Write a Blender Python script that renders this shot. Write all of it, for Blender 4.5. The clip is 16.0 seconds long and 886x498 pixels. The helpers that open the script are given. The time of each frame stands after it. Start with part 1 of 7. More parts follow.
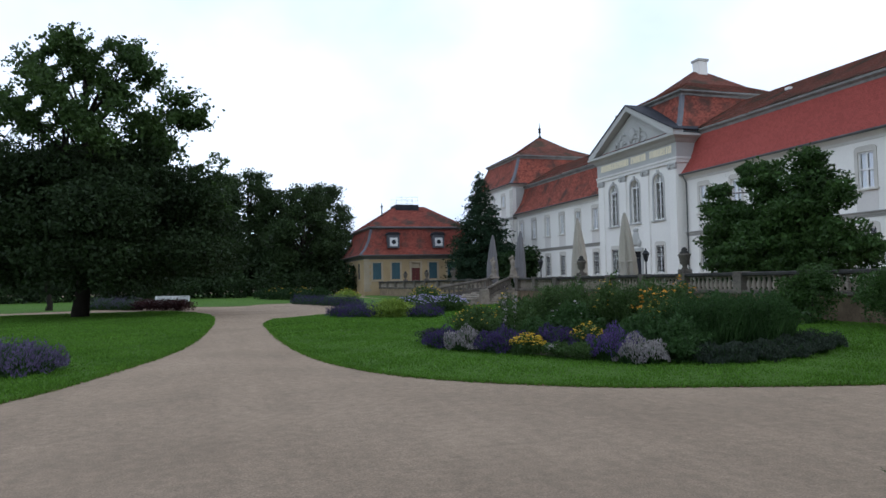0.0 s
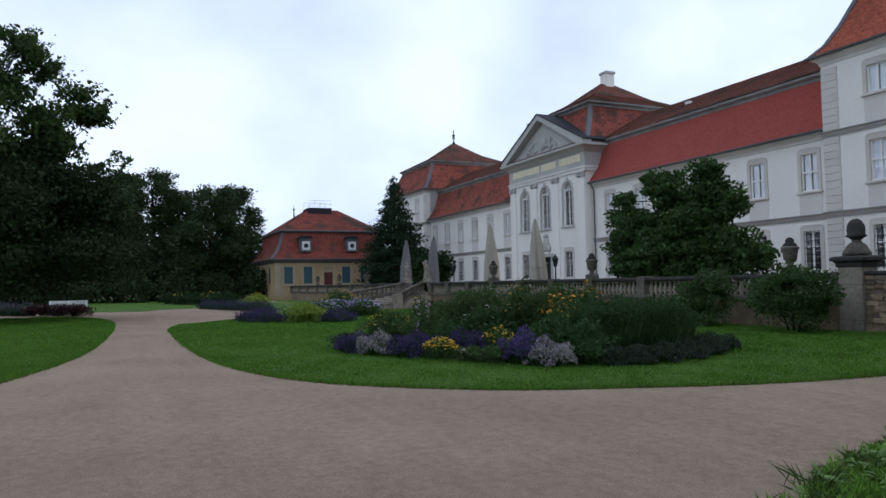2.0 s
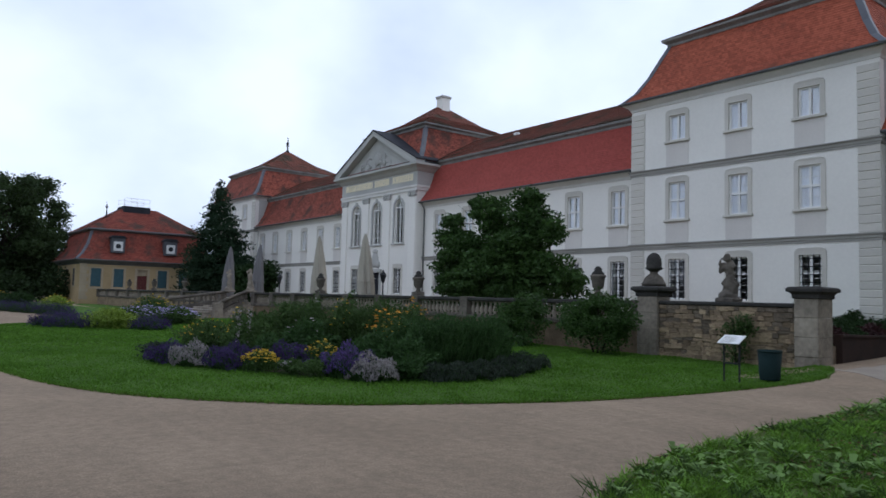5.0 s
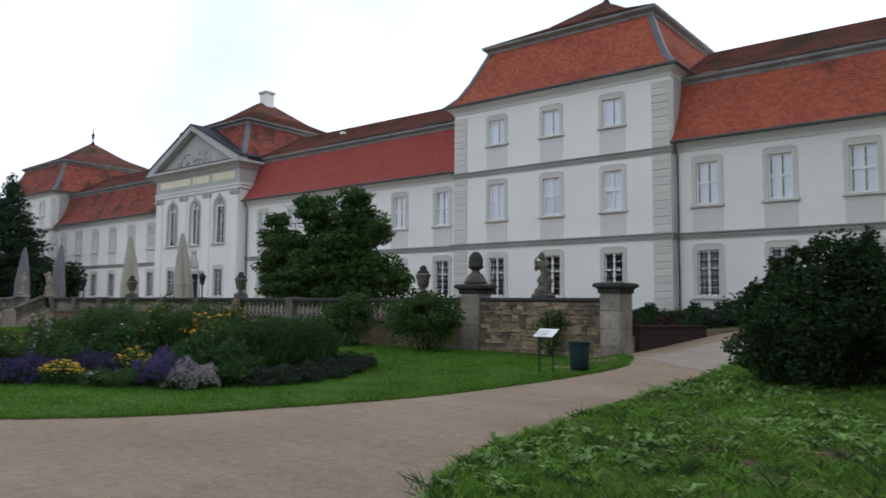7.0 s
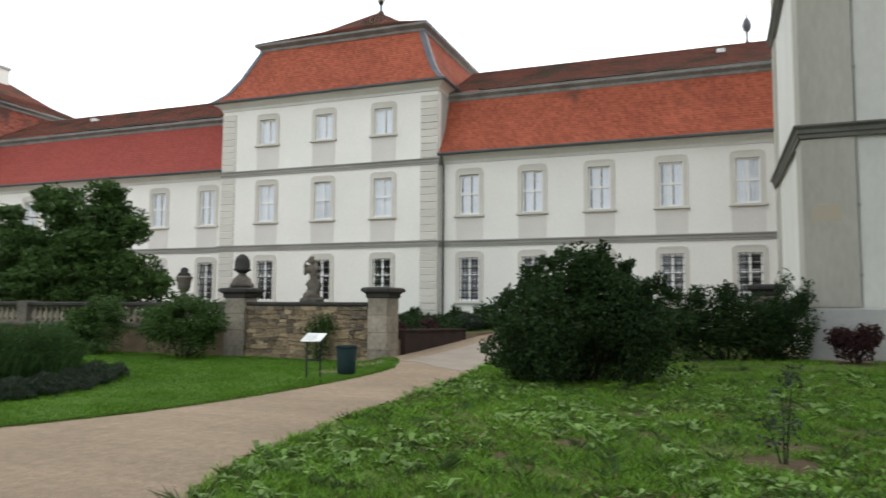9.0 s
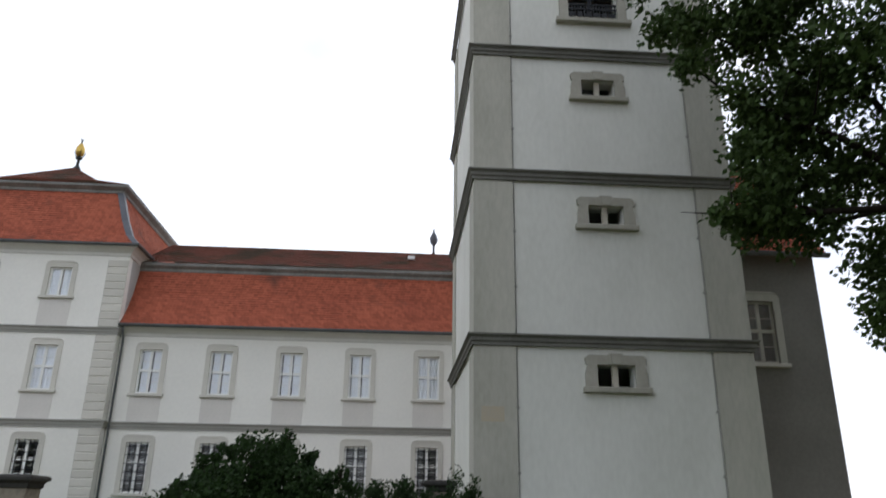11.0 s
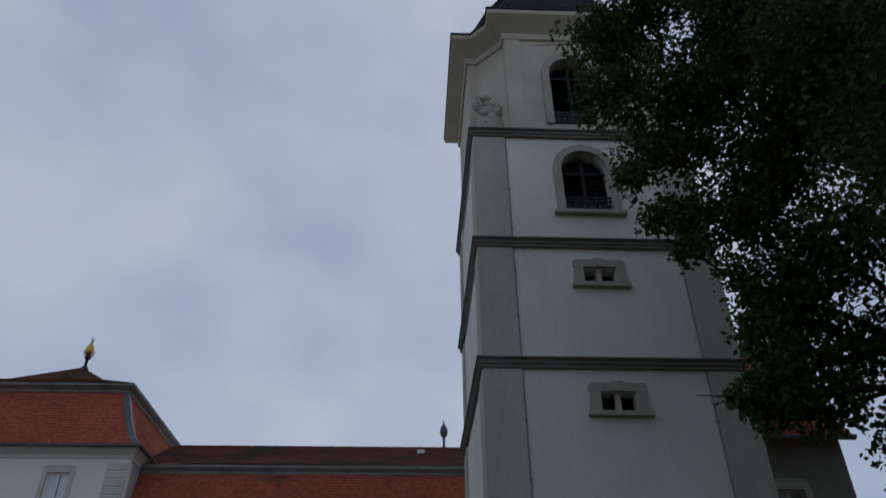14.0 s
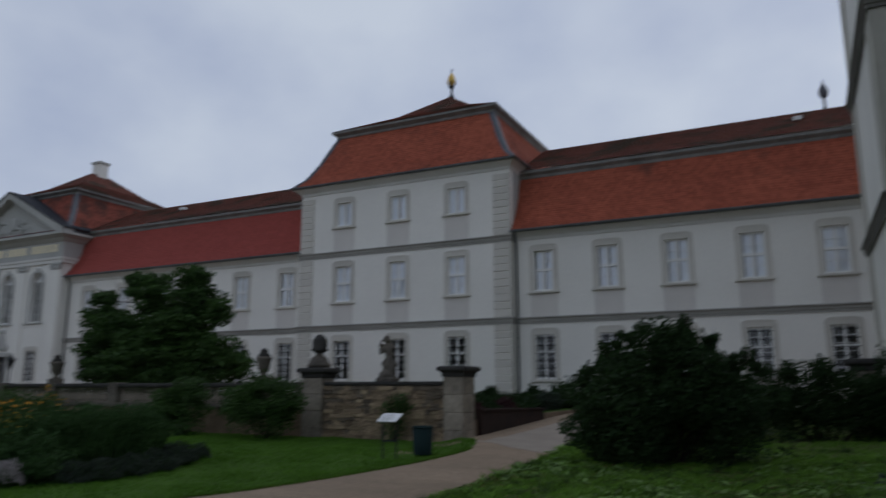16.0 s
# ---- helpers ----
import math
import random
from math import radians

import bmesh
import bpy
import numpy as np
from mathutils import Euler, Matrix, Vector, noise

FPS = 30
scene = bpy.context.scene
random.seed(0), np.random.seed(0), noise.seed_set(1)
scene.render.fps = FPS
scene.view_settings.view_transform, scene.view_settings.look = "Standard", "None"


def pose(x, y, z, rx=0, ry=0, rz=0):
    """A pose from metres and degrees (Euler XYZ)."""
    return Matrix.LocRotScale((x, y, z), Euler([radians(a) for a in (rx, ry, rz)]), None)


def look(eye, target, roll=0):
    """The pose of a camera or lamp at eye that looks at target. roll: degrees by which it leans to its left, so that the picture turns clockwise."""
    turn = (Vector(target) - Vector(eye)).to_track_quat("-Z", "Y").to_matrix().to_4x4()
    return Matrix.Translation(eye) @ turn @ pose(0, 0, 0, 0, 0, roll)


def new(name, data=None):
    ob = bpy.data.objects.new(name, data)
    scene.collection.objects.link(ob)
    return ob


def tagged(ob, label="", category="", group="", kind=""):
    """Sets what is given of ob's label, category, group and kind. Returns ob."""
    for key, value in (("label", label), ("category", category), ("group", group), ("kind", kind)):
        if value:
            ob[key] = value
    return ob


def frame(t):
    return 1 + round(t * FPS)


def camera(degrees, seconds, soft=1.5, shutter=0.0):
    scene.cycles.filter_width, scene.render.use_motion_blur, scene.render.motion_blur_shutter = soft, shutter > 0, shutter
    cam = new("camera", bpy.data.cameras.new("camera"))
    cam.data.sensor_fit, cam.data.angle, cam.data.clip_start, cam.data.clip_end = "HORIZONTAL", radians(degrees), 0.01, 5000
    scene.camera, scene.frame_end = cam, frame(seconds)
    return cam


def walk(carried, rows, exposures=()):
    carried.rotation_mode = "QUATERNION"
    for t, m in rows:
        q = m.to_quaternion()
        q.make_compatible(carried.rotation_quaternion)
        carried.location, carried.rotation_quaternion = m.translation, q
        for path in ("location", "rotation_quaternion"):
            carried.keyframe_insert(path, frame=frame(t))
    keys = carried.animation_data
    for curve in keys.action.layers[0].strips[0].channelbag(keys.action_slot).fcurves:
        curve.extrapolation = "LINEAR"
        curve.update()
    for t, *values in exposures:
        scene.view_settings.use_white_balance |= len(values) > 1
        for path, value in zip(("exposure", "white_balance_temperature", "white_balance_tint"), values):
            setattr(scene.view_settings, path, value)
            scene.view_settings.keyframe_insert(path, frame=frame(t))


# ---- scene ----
cam = camera(63.0, 16.0, soft=1.5, shutter=0.3)
PATH = [
    (0.0, pose(0, 0, 1.6, 92.56, 1.18, 72.83)),
    (0.5, pose(0, 0, 1.6, 92.61, 1.31, 71.38)),
    (1.0, pose(0, 0, 1.6, 92.61, 1.07, 69.38)),
    (1.5, pose(0, 0, 1.6, 92.47, 1.24, 67.63)),
    (2.0, pose(0, 0, 1.6, 92.78, 1.09, 65.98)),
    (2.5, pose(0, 0, 1.6, 92.91, 1.18, 64.58)),
    (3.0, pose(0, 0, 1.6, 92.93, 0.48, 62.77)),
    (3.5, pose(0, 0, 1.6, 93.56, 0.24, 60.63)),
    (3.7, pose(0, 0, 1.6, 93.82, 0.36, 59.71)),
    (5.8, pose(0, 0, 1.6, 94.12, -0.99, 46.86)),
    (6.0, pose(0, 0, 1.6, 94.20, -0.27, 45.46)),
    (6.5, pose(0, 0, 1.6, 93.91, -0.02, 42.58)),
    (7.0, pose(0, 0, 1.6, 94.18, -0.35, 38.71)),
    (7.5, pose(0, 0, 1.6, 93.43, -0.36, 32.20)),
    (8.0, pose(0, 0, 1.6, 93.64, 0.38, 29.08)),
    (8.5, pose(0, 0, 1.6, 94.30, -0.49, 27.21)),
    (9.0, pose(0, 0, 1.6, 94.63, -0.37, 20.58)),
    (9.5, pose(0, 0, 1.6, 95.35, 0.46, 11.70)),
    (9.7, pose(0, 0, 1.6, 96.58, 0.30, 8.85)),
    (11.8, pose(0, 0, 1.6, 119.19, -0.10, -6.44)),
    (12.0, pose(0, 0, 1.6, 121.62, 0.22, -6.42)),
    (12.5, pose(0, 0, 1.6, 126.75, -0.17, -6.27)),
    (13.0, pose(0, 0, 1.6, 129.75, -0.71, -5.89)),
    (13.5, pose(0, 0, 1.6, 128.58, -0.51, -4.65)),
    (14.0, pose(0, 0, 1.6, 124.49, 0.39, -2.46)),
    (14.5, pose(0, 0, 1.6, 119.30, 0.13, 0.41)),
    (15.0, pose(0, 0, 1.6, 111.90, 0.10, 5.23)),
    (15.5, pose(0, 0, 1.6, 105.55, -0.30, 11.86)),
    (16.0, pose(0, 0, 1.6, 100.75, 0.06, 26.53)),
]
EXPOSURES = [(0, 0.3, 5950, 10), (1.0, 0.05, 5860, 12), (3.5, 0.0, 6000, 12), (6.0, 0.05, 5950, 12), (7.0, 0.3, 6300, 11), (8.5, 0.8, 6900, 9), (9.5, 0.95, 7150, 8), (12.0, -0.25, 6250, 13), (13.0, -0.7, 6000, 13),
             (14.5, -1.22, 5950, 13), (15.5, -1.18, 6050, 12), (16.0, -0.88, 6100, 12)]
walk(cam, PATH, EXPOSURES)

# ---- world and sun: bright overcast sky ----
world = bpy.data.worlds.new("overcast_sky")
scene.world = world
world.use_nodes = True
wn, wl = world.node_tree.nodes, world.node_tree.links
wn.clear()
w_out = wn.new("ShaderNodeOutputWorld")
w_bg = wn.new("ShaderNodeBackground")
w_sky = wn.new("ShaderNodeTexSky")
w_sky.sky_type, w_sky.sun_disc = "NISHITA", False
w_sky.sun_elevation, w_sky.sun_rotation = radians(45), radians(14)
w_scale = wn.new("ShaderNodeVectorMath")
w_scale.operation = "SCALE"
w_scale.inputs["Scale"].default_value = 0.10
w_coord = wn.new("ShaderNodeTexCoord")
w_map = wn.new("ShaderNodeMapping")
w_map.inputs["Scale"].default_value = (1.0, 1.0, 1.5)
w_noise = wn.new("ShaderNodeTexNoise")
w_noise.inputs["Scale"].default_value = 2.9
w_noise.inputs["Detail"].default_value = 5.0
w_noise.inputs["Roughness"].default_value = 0.46
w_ramp = wn.new("ShaderNodeValToRGB")
w_ramp.color_ramp.elements[0].position, w_ramp.color_ramp.elements[0].color = 0.30, (0.54, 0.615, 0.79, 1)
w_ramp.color_ramp.elements[1].position, w_ramp.color_ramp.elements[1].color = 0.64, (0.86, 0.925, 1.0, 1)
w_mix = wn.new("ShaderNodeMixRGB")
w_mix.inputs["Fac"].default_value = 0.90
wl.new(w_coord.outputs["Generated"], w_map.inputs["Vector"])
wl.new(w_map.outputs["Vector"], w_noise.inputs["Vector"])
wl.new(w_noise.outputs["Fac"], w_ramp.inputs["Fac"])
wl.new(w_sky.outputs["Color"], w_scale.inputs[0])
wl.new(w_scale.outputs["Vector"], w_mix.inputs["Color1"])
wl.new(w_ramp.outputs["Color"], w_mix.inputs["Color2"])
wl.new(w_mix.outputs["Color"], w_bg.inputs["Color"])
w_bg.inputs["Strength"].default_value = 1.22
wl.new(w_bg.outputs["Background"], w_out.inputs["Surface"])
sun_data = bpy.data.lights.new("sun", "SUN")
sun_data.energy, sun_data.angle, sun_data.color = 0.5, radians(25), (1.0, 0.97, 0.92)
sun = new("sun", sun_data)
sun.matrix_world = look((-10, 90, 80), (-30, 10, 0))

# ---- materials ----


def mat(name, base, second=None, rough=0.8, metal=0.0, big=0.4, fine=9.0, bump=0.25, depth=0.01, mix=0.5, stretch=(1, 1, 1), rand=0.0, island=0.0, spec=0.4):
    """Two-scale procedural surface: broad stains and fine grain, in metres."""
    m = bpy.data.materials.new(name)
    m.use_nodes = True
    n, l = m.node_tree.nodes, m.node_tree.links
    bsdf = n["Principled BSDF"]
    second = second or tuple(c * 0.72 for c in base)
    co = n.new("ShaderNodeTexCoord")
    mp = n.new("ShaderNodeMapping")
    mp.inputs["Scale"].default_value = stretch
    l.new(co.outputs["Object"], mp.inputs["Vector"])
    a = n.new("ShaderNodeTexNoise")
    a.inputs["Scale"].default_value, a.inputs["Detail"].default_value = big, 4.0
    b = n.new("ShaderNodeTexNoise")
    b.inputs["Scale"].default_value, b.inputs["Detail"].default_value = fine, 3.0
    for t in (a, b):
        l.new(mp.outputs["Vector"], t.inputs["Vector"])
    s = n.new("ShaderNodeMath")
    s.operation = "MULTIPLY_ADD"
    l.new(b.outputs["Fac"], s.inputs[0])
    s.inputs[1].default_value = 0.5
    l.new(a.outputs["Fac"], s.inputs[2])
    r = n.new("ShaderNodeMapRange")
    r.inputs["From Min"].default_value, r.inputs["From Max"].default_value = 0.48, 1.02
    r.inputs["To Max"].default_value = mix * 2
    l.new(s.outputs[0], r.inputs["Value"])
    c = n.new("ShaderNodeMixRGB")
    c.inputs["Color1"].default_value, c.inputs["Color2"].default_value = (*base, 1), (*second, 1)
    l.new(r.outputs["Result"], c.inputs["Fac"])
    col = c.outputs["Color"]
    if rand or island:
        src = n.new("ShaderNodeObjectInfo").outputs["Random"] if rand else n.new("ShaderNodeNewGeometry").outputs["Random Per Island"]
        v = n.new("ShaderNodeMapRange")
        k = rand or island
        v.inputs["To Min"].default_value, v.inputs["To Max"].default_value = 1 - k, 1 + k
        l.new(src, v.inputs["Value"])
        h = n.new("ShaderNodeHueSaturation")
        l.new(v.outputs["Result"], h.inputs["Value"])
        l.new(col, h.inputs["Color"])
        col = h.outputs["Color"]
    l.new(col, bsdf.inputs["Base Color"])
    bsdf.inputs["Roughness"].default_value, bsdf.inputs["Metallic"].default_value = rough, metal
    bsdf.inputs["Specular IOR Level"].default_value = spec if rough < 0.7 else min(spec, 0.12)
    if bump:
        bp = n.new("ShaderNodeBump")
        bp.inputs["Strength"].default_value, bp.inputs["Distance"].default_value = bump, depth
        l.new(b.outputs["Fac"], bp.inputs["Height"])
        l.new(bp.outputs["Normal"], bsdf.inputs["Normal"])
    return m


M = {}
M["plaster"] = mat("white_plaster", (0.80, 0.782, 0.722), (0.715, 0.70, 0.645), 0.9, big=0.25, fine=6, bump=0.12)
M["tower_plaster"] = mat("stained_cream_plaster", (0.73, 0.725, 0.67), (0.60, 0.595, 0.54), 0.9, big=0.35, fine=5, bump=0.06, stretch=(1.4, 1.4, 0.6))
M["letters"] = mat("pale_gilded_letters", (0.86, 0.78, 0.56), (0.78, 0.70, 0.48), 0.5, 0.0, big=3, fine=12, bump=0.05)
M["trim"] = mat("pale_grey_trim_plaster", (0.66, 0.65, 0.605), (0.57, 0.56, 0.52), 0.9, big=0.5, fine=8, bump=0.15)
M["apron"] = mat("light_grey_panel_plaster", (0.67, 0.64, 0.59), (0.60, 0.575, 0.53), 0.9, big=0.5, fine=8, bump=0.15)
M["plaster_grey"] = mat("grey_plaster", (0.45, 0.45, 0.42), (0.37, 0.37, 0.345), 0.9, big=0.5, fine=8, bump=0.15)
M["sandstone"] = mat("pale_sandstone_trim", (0.61, 0.585, 0.52), (0.51, 0.49, 0.435), 0.85, big=0.8, fine=10, bump=0.25, rand=0.06)
M["belfry"] = mat("tan_weathered_stone", (0.56, 0.52, 0.435), (0.40, 0.375, 0.31), 0.88, big=0.7, fine=8, bump=0.3)
M["window_stone"] = mat("grey_tan_window_stone", (0.43, 0.41, 0.35), (0.30, 0.285, 0.24), 0.88, big=0.9, fine=8, bump=0.3)
M["corner"] = mat("stained_olive_grey_plaster", (0.49, 0.475, 0.41), (0.36, 0.35, 0.295), 0.9, big=0.45, fine=6, bump=0.2, stretch=(1.5, 1.5, 0.5))
M["stringstone"] = mat("dark_grey_stone_band", (0.36, 0.35, 0.32), (0.28, 0.275, 0.25), 0.85, big=0.6, fine=10)
M["oldstone"] = mat("weathered_grey_sandstone", (0.185, 0.160, 0.130), (0.055, 0.050, 0.044), 0.92, big=1.3, fine=14, bump=0.5, depth=0.02, rand=0.12)
M["pillarstone"] = mat("stained_tan_sandstone", (0.34, 0.295, 0.235), (0.12, 0.104, 0.083), 0.92, big=1.1, fine=9, bump=0.5, depth=0.02, rand=0.12)
# Brown-grey church wing plaster, darkened to hold the shade of the trees.
M["annexe"] = mat("shaded_brown_grey_plaster", (0.24, 0.23, 0.205), (0.18, 0.17, 0.15), 0.9, big=0.5, fine=8, bump=0.15)
M["band_dark"] = mat("dark_weathered_stone_band", (0.19, 0.185, 0.165), (0.12, 0.118, 0.105), 0.88, big=0.6, fine=10)
M["capstone"] = mat("blackened_capstone", (0.065, 0.061, 0.055), (0.028, 0.028, 0.026), 0.92, big=2, fine=14, bump=0.4, depth=0.02)
M["rubble"] = mat("brown_rubble_stone", (0.30, 0.225, 0.145), (0.13, 0.098, 0.068), 0.95, big=1.6, fine=14, bump=0.6, depth=0.02, rand=0.35)
M["rubble_pale"] = mat("pale_yellow_rubble_stone", (0.37, 0.285, 0.18), (0.20, 0.152, 0.10), 0.95, big=2.5, fine=14, bump=0.6, depth=0.02, rand=0.3)
M["rubble_dark"] = mat("dark_rubble_stone", (0.185, 0.148, 0.108), (0.075, 0.062, 0.048), 0.95, big=2.5, fine=14, bump=0.6, depth=0.02, rand=0.3)
M["mortar"] = mat("dark_mortar", (0.25, 0.20, 0.14), (0.12, 0.10, 0.078), 0.95, big=2, fine=20, bump=0.6)
M["rust_wall"] = mat("rusty_brown_plastered_wall", (0.055, 0.034, 0.028), (0.03, 0.024, 0.022), 0.9, big=1.5, fine=10)
M["zinc"] = mat("weathered_zinc", (0.15, 0.16, 0.165), (0.09, 0.10, 0.105), 0.5, 0.2, big=1.0, fine=6, bump=0.1)
M["curb"] = mat("pale_grey_curb_moulding", (0.27, 0.265, 0.25), (0.14, 0.14, 0.13), 0.8, big=1.0, fine=8, bump=0.2)
M["slate"] = mat("dark_slate", (0.034, 0.036, 0.042), (0.022, 0.023, 0.028), 0.8, big=0.8, fine=7, bump=0.3)
M["slate_strip"] = mat("blue_grey_slate_hip", (0.10, 0.105, 0.12), (0.07, 0.073, 0.085), 0.6, big=1, fine=7, bump=0.3)
M["white_wood"] = mat("white_painted_wood", (0.84, 0.84, 0.81), (0.74, 0.74, 0.71), 0.6, big=2, fine=20, bump=0.1)
M["iron"] = mat("dark_wrought_iron", (0.030, 0.032, 0.034), None, 0.6, 0.5, big=3, fine=30, bump=0.1)
M["gold"] = mat("gilded_metal", (0.62, 0.42, 0.11), (0.45, 0.30, 0.08), 0.38, 0.9, big=3, fine=12, bump=0.05)
M["curtain"] = mat("white_curtain", (0.88, 0.90, 0.93), (0.76, 0.79, 0.84), 0.9, big=2.0, fine=12, bump=0.2, stretch=(3, 3, 0.4))
# Low colour stands in for the darkness of rooms behind openings.
M["interior"] = mat("interior_darkness", (0.20, 0.19, 0.18), None, 0.9)
M["ochre"] = mat("ochre_plaster", (0.40, 0.305, 0.17), (0.30, 0.225, 0.125), 0.9, big=0.5, fine=6, bump=0.15)
M["house_trim"] = mat("dull_tan_stone_trim", (0.40, 0.335, 0.235), (0.31, 0.26, 0.18), 0.88, big=0.8, fine=9, bump=0.2)
M["cobble"] = mat("worn_grey_cobbles", (0.305, 0.262, 0.215), (0.225, 0.192, 0.158), 0.92, big=1.2, fine=16, bump=0.8, depth=0.02)
M["teal"] = mat("teal_painted_shutter", (0.040, 0.098, 0.118), (0.03, 0.075, 0.09), 0.6, big=2, fine=16, bump=0.1)
M["red_door"] = mat("dark_red_painted_door", (0.11, 0.022, 0.018), None, 0.5, big=2, fine=16, bump=0.1)
M["gravel"] = mat("pinkish_grey_gravel", (0.285, 0.217, 0.153), (0.215, 0.162, 0.113), 0.95, big=0.35, fine=34, bump=0.7, depth=0.016)
gn, gl = M["gravel"].node_tree.nodes, M["gravel"].node_tree.links
g_b = gn["Principled BSDF"]
g_col = g_b.inputs["Base Color"].links[0].from_socket
g_co = gn.new("ShaderNodeNewGeometry")
for g_scale, g_lo, g_hi, g_str in ((0.7, 0.84, 1.14, (1, 1, 1)), (7.0, 0.84, 1.15, (1, 1, 1)), (60.0, 0.70, 1.30, (1, 1, 1)), (1.1, 0.92, 1.06, (0.10, 1.6, 1))):
    g_m = gn.new("ShaderNodeMapping")
    g_m.inputs["Scale"].default_value = g_str
    gl.new(g_co.outputs["Position"], g_m.inputs["Vector"])
    g_t = gn.new("ShaderNodeTexNoise")
    g_t.inputs["Scale"].default_value, g_t.inputs["Detail"].default_value, g_t.inputs["Roughness"].default_value = g_scale, 5.0, 0.62
    gl.new(g_m.outputs["Vector"], g_t.inputs["Vector"])
    g_r = gn.new("ShaderNodeMapRange")
    g_r.inputs["From Min"].default_value, g_r.inputs["From Max"].default_value = 0.3, 0.7
    g_r.inputs["To Min"].default_value, g_r.inputs["To Max"].default_value = g_lo, g_hi
    gl.new(g_t.outputs["Fac"], g_r.inputs["Value"])
    g_h = gn.new("ShaderNodeHueSaturation")
    gl.new(g_r.outputs["Result"], g_h.inputs["Value"])
    gl.new(g_col, g_h.inputs["Color"])
    g_col = g_h.outputs["Color"]
gl.new(g_col, g_b.inputs["Base Color"])
M["earth"] = mat("dark_soil", (0.055, 0.042, 0.03), (0.03, 0.024, 0.018), 0.95, big=2, fine=18, bump=0.6, depth=0.02)
M["bare_soil"] = mat("bare_brown_soil", (0.125, 0.085, 0.052), (0.07, 0.05, 0.032), 0.95, big=3, fine=22, bump=0.8, depth=0.03)
M["bank"] = mat("rough_turf_with_bare_soil", (0.076, 0.142, 0.022), (0.105, 0.095, 0.042), 0.95, big=1.1, fine=9, bump=0.9, depth=0.04)
M["turf"] = mat("lawn_turf", (0.068, 0.135, 0.019), (0.044, 0.090, 0.013), 0.95, big=0.6, fine=30, bump=0.9, depth=0.03)
M["bark"] = mat("dark_bark", (0.028, 0.023, 0.018), (0.014, 0.012, 0.010), 0.95, big=3, fine=14, bump=0.8, depth=0.03, stretch=(2, 2, 0.5))
M["canvas"] = mat("beige_canvas", (0.46, 0.42, 0.34), (0.36, 0.33, 0.27), 0.85, big=1.5, fine=18, bump=0.2, stretch=(2, 2, 0.5))
M["canvas_grey"] = mat("grey_canvas", (0.20, 0.195, 0.195), (0.15, 0.145, 0.145), 0.85, big=1.5, fine=18, bump=0.2, stretch=(2, 2, 0.5))
M["bin"] = mat("dark_green_bin_metal", (0.014, 0.030, 0.030), None, 0.85, 0.0, big=3, fine=20, bump=0.1)
M["signwhite"] = mat("white_sign_panel", (0.72, 0.73, 0.72), (0.62, 0.63, 0.62), 0.4, big=3, fine=12, bump=0.03)
M["bench"] = mat("white_painted_bench", (0.75, 0.75, 0.73), None, 0.6, big=3, fine=12, bump=0.1)


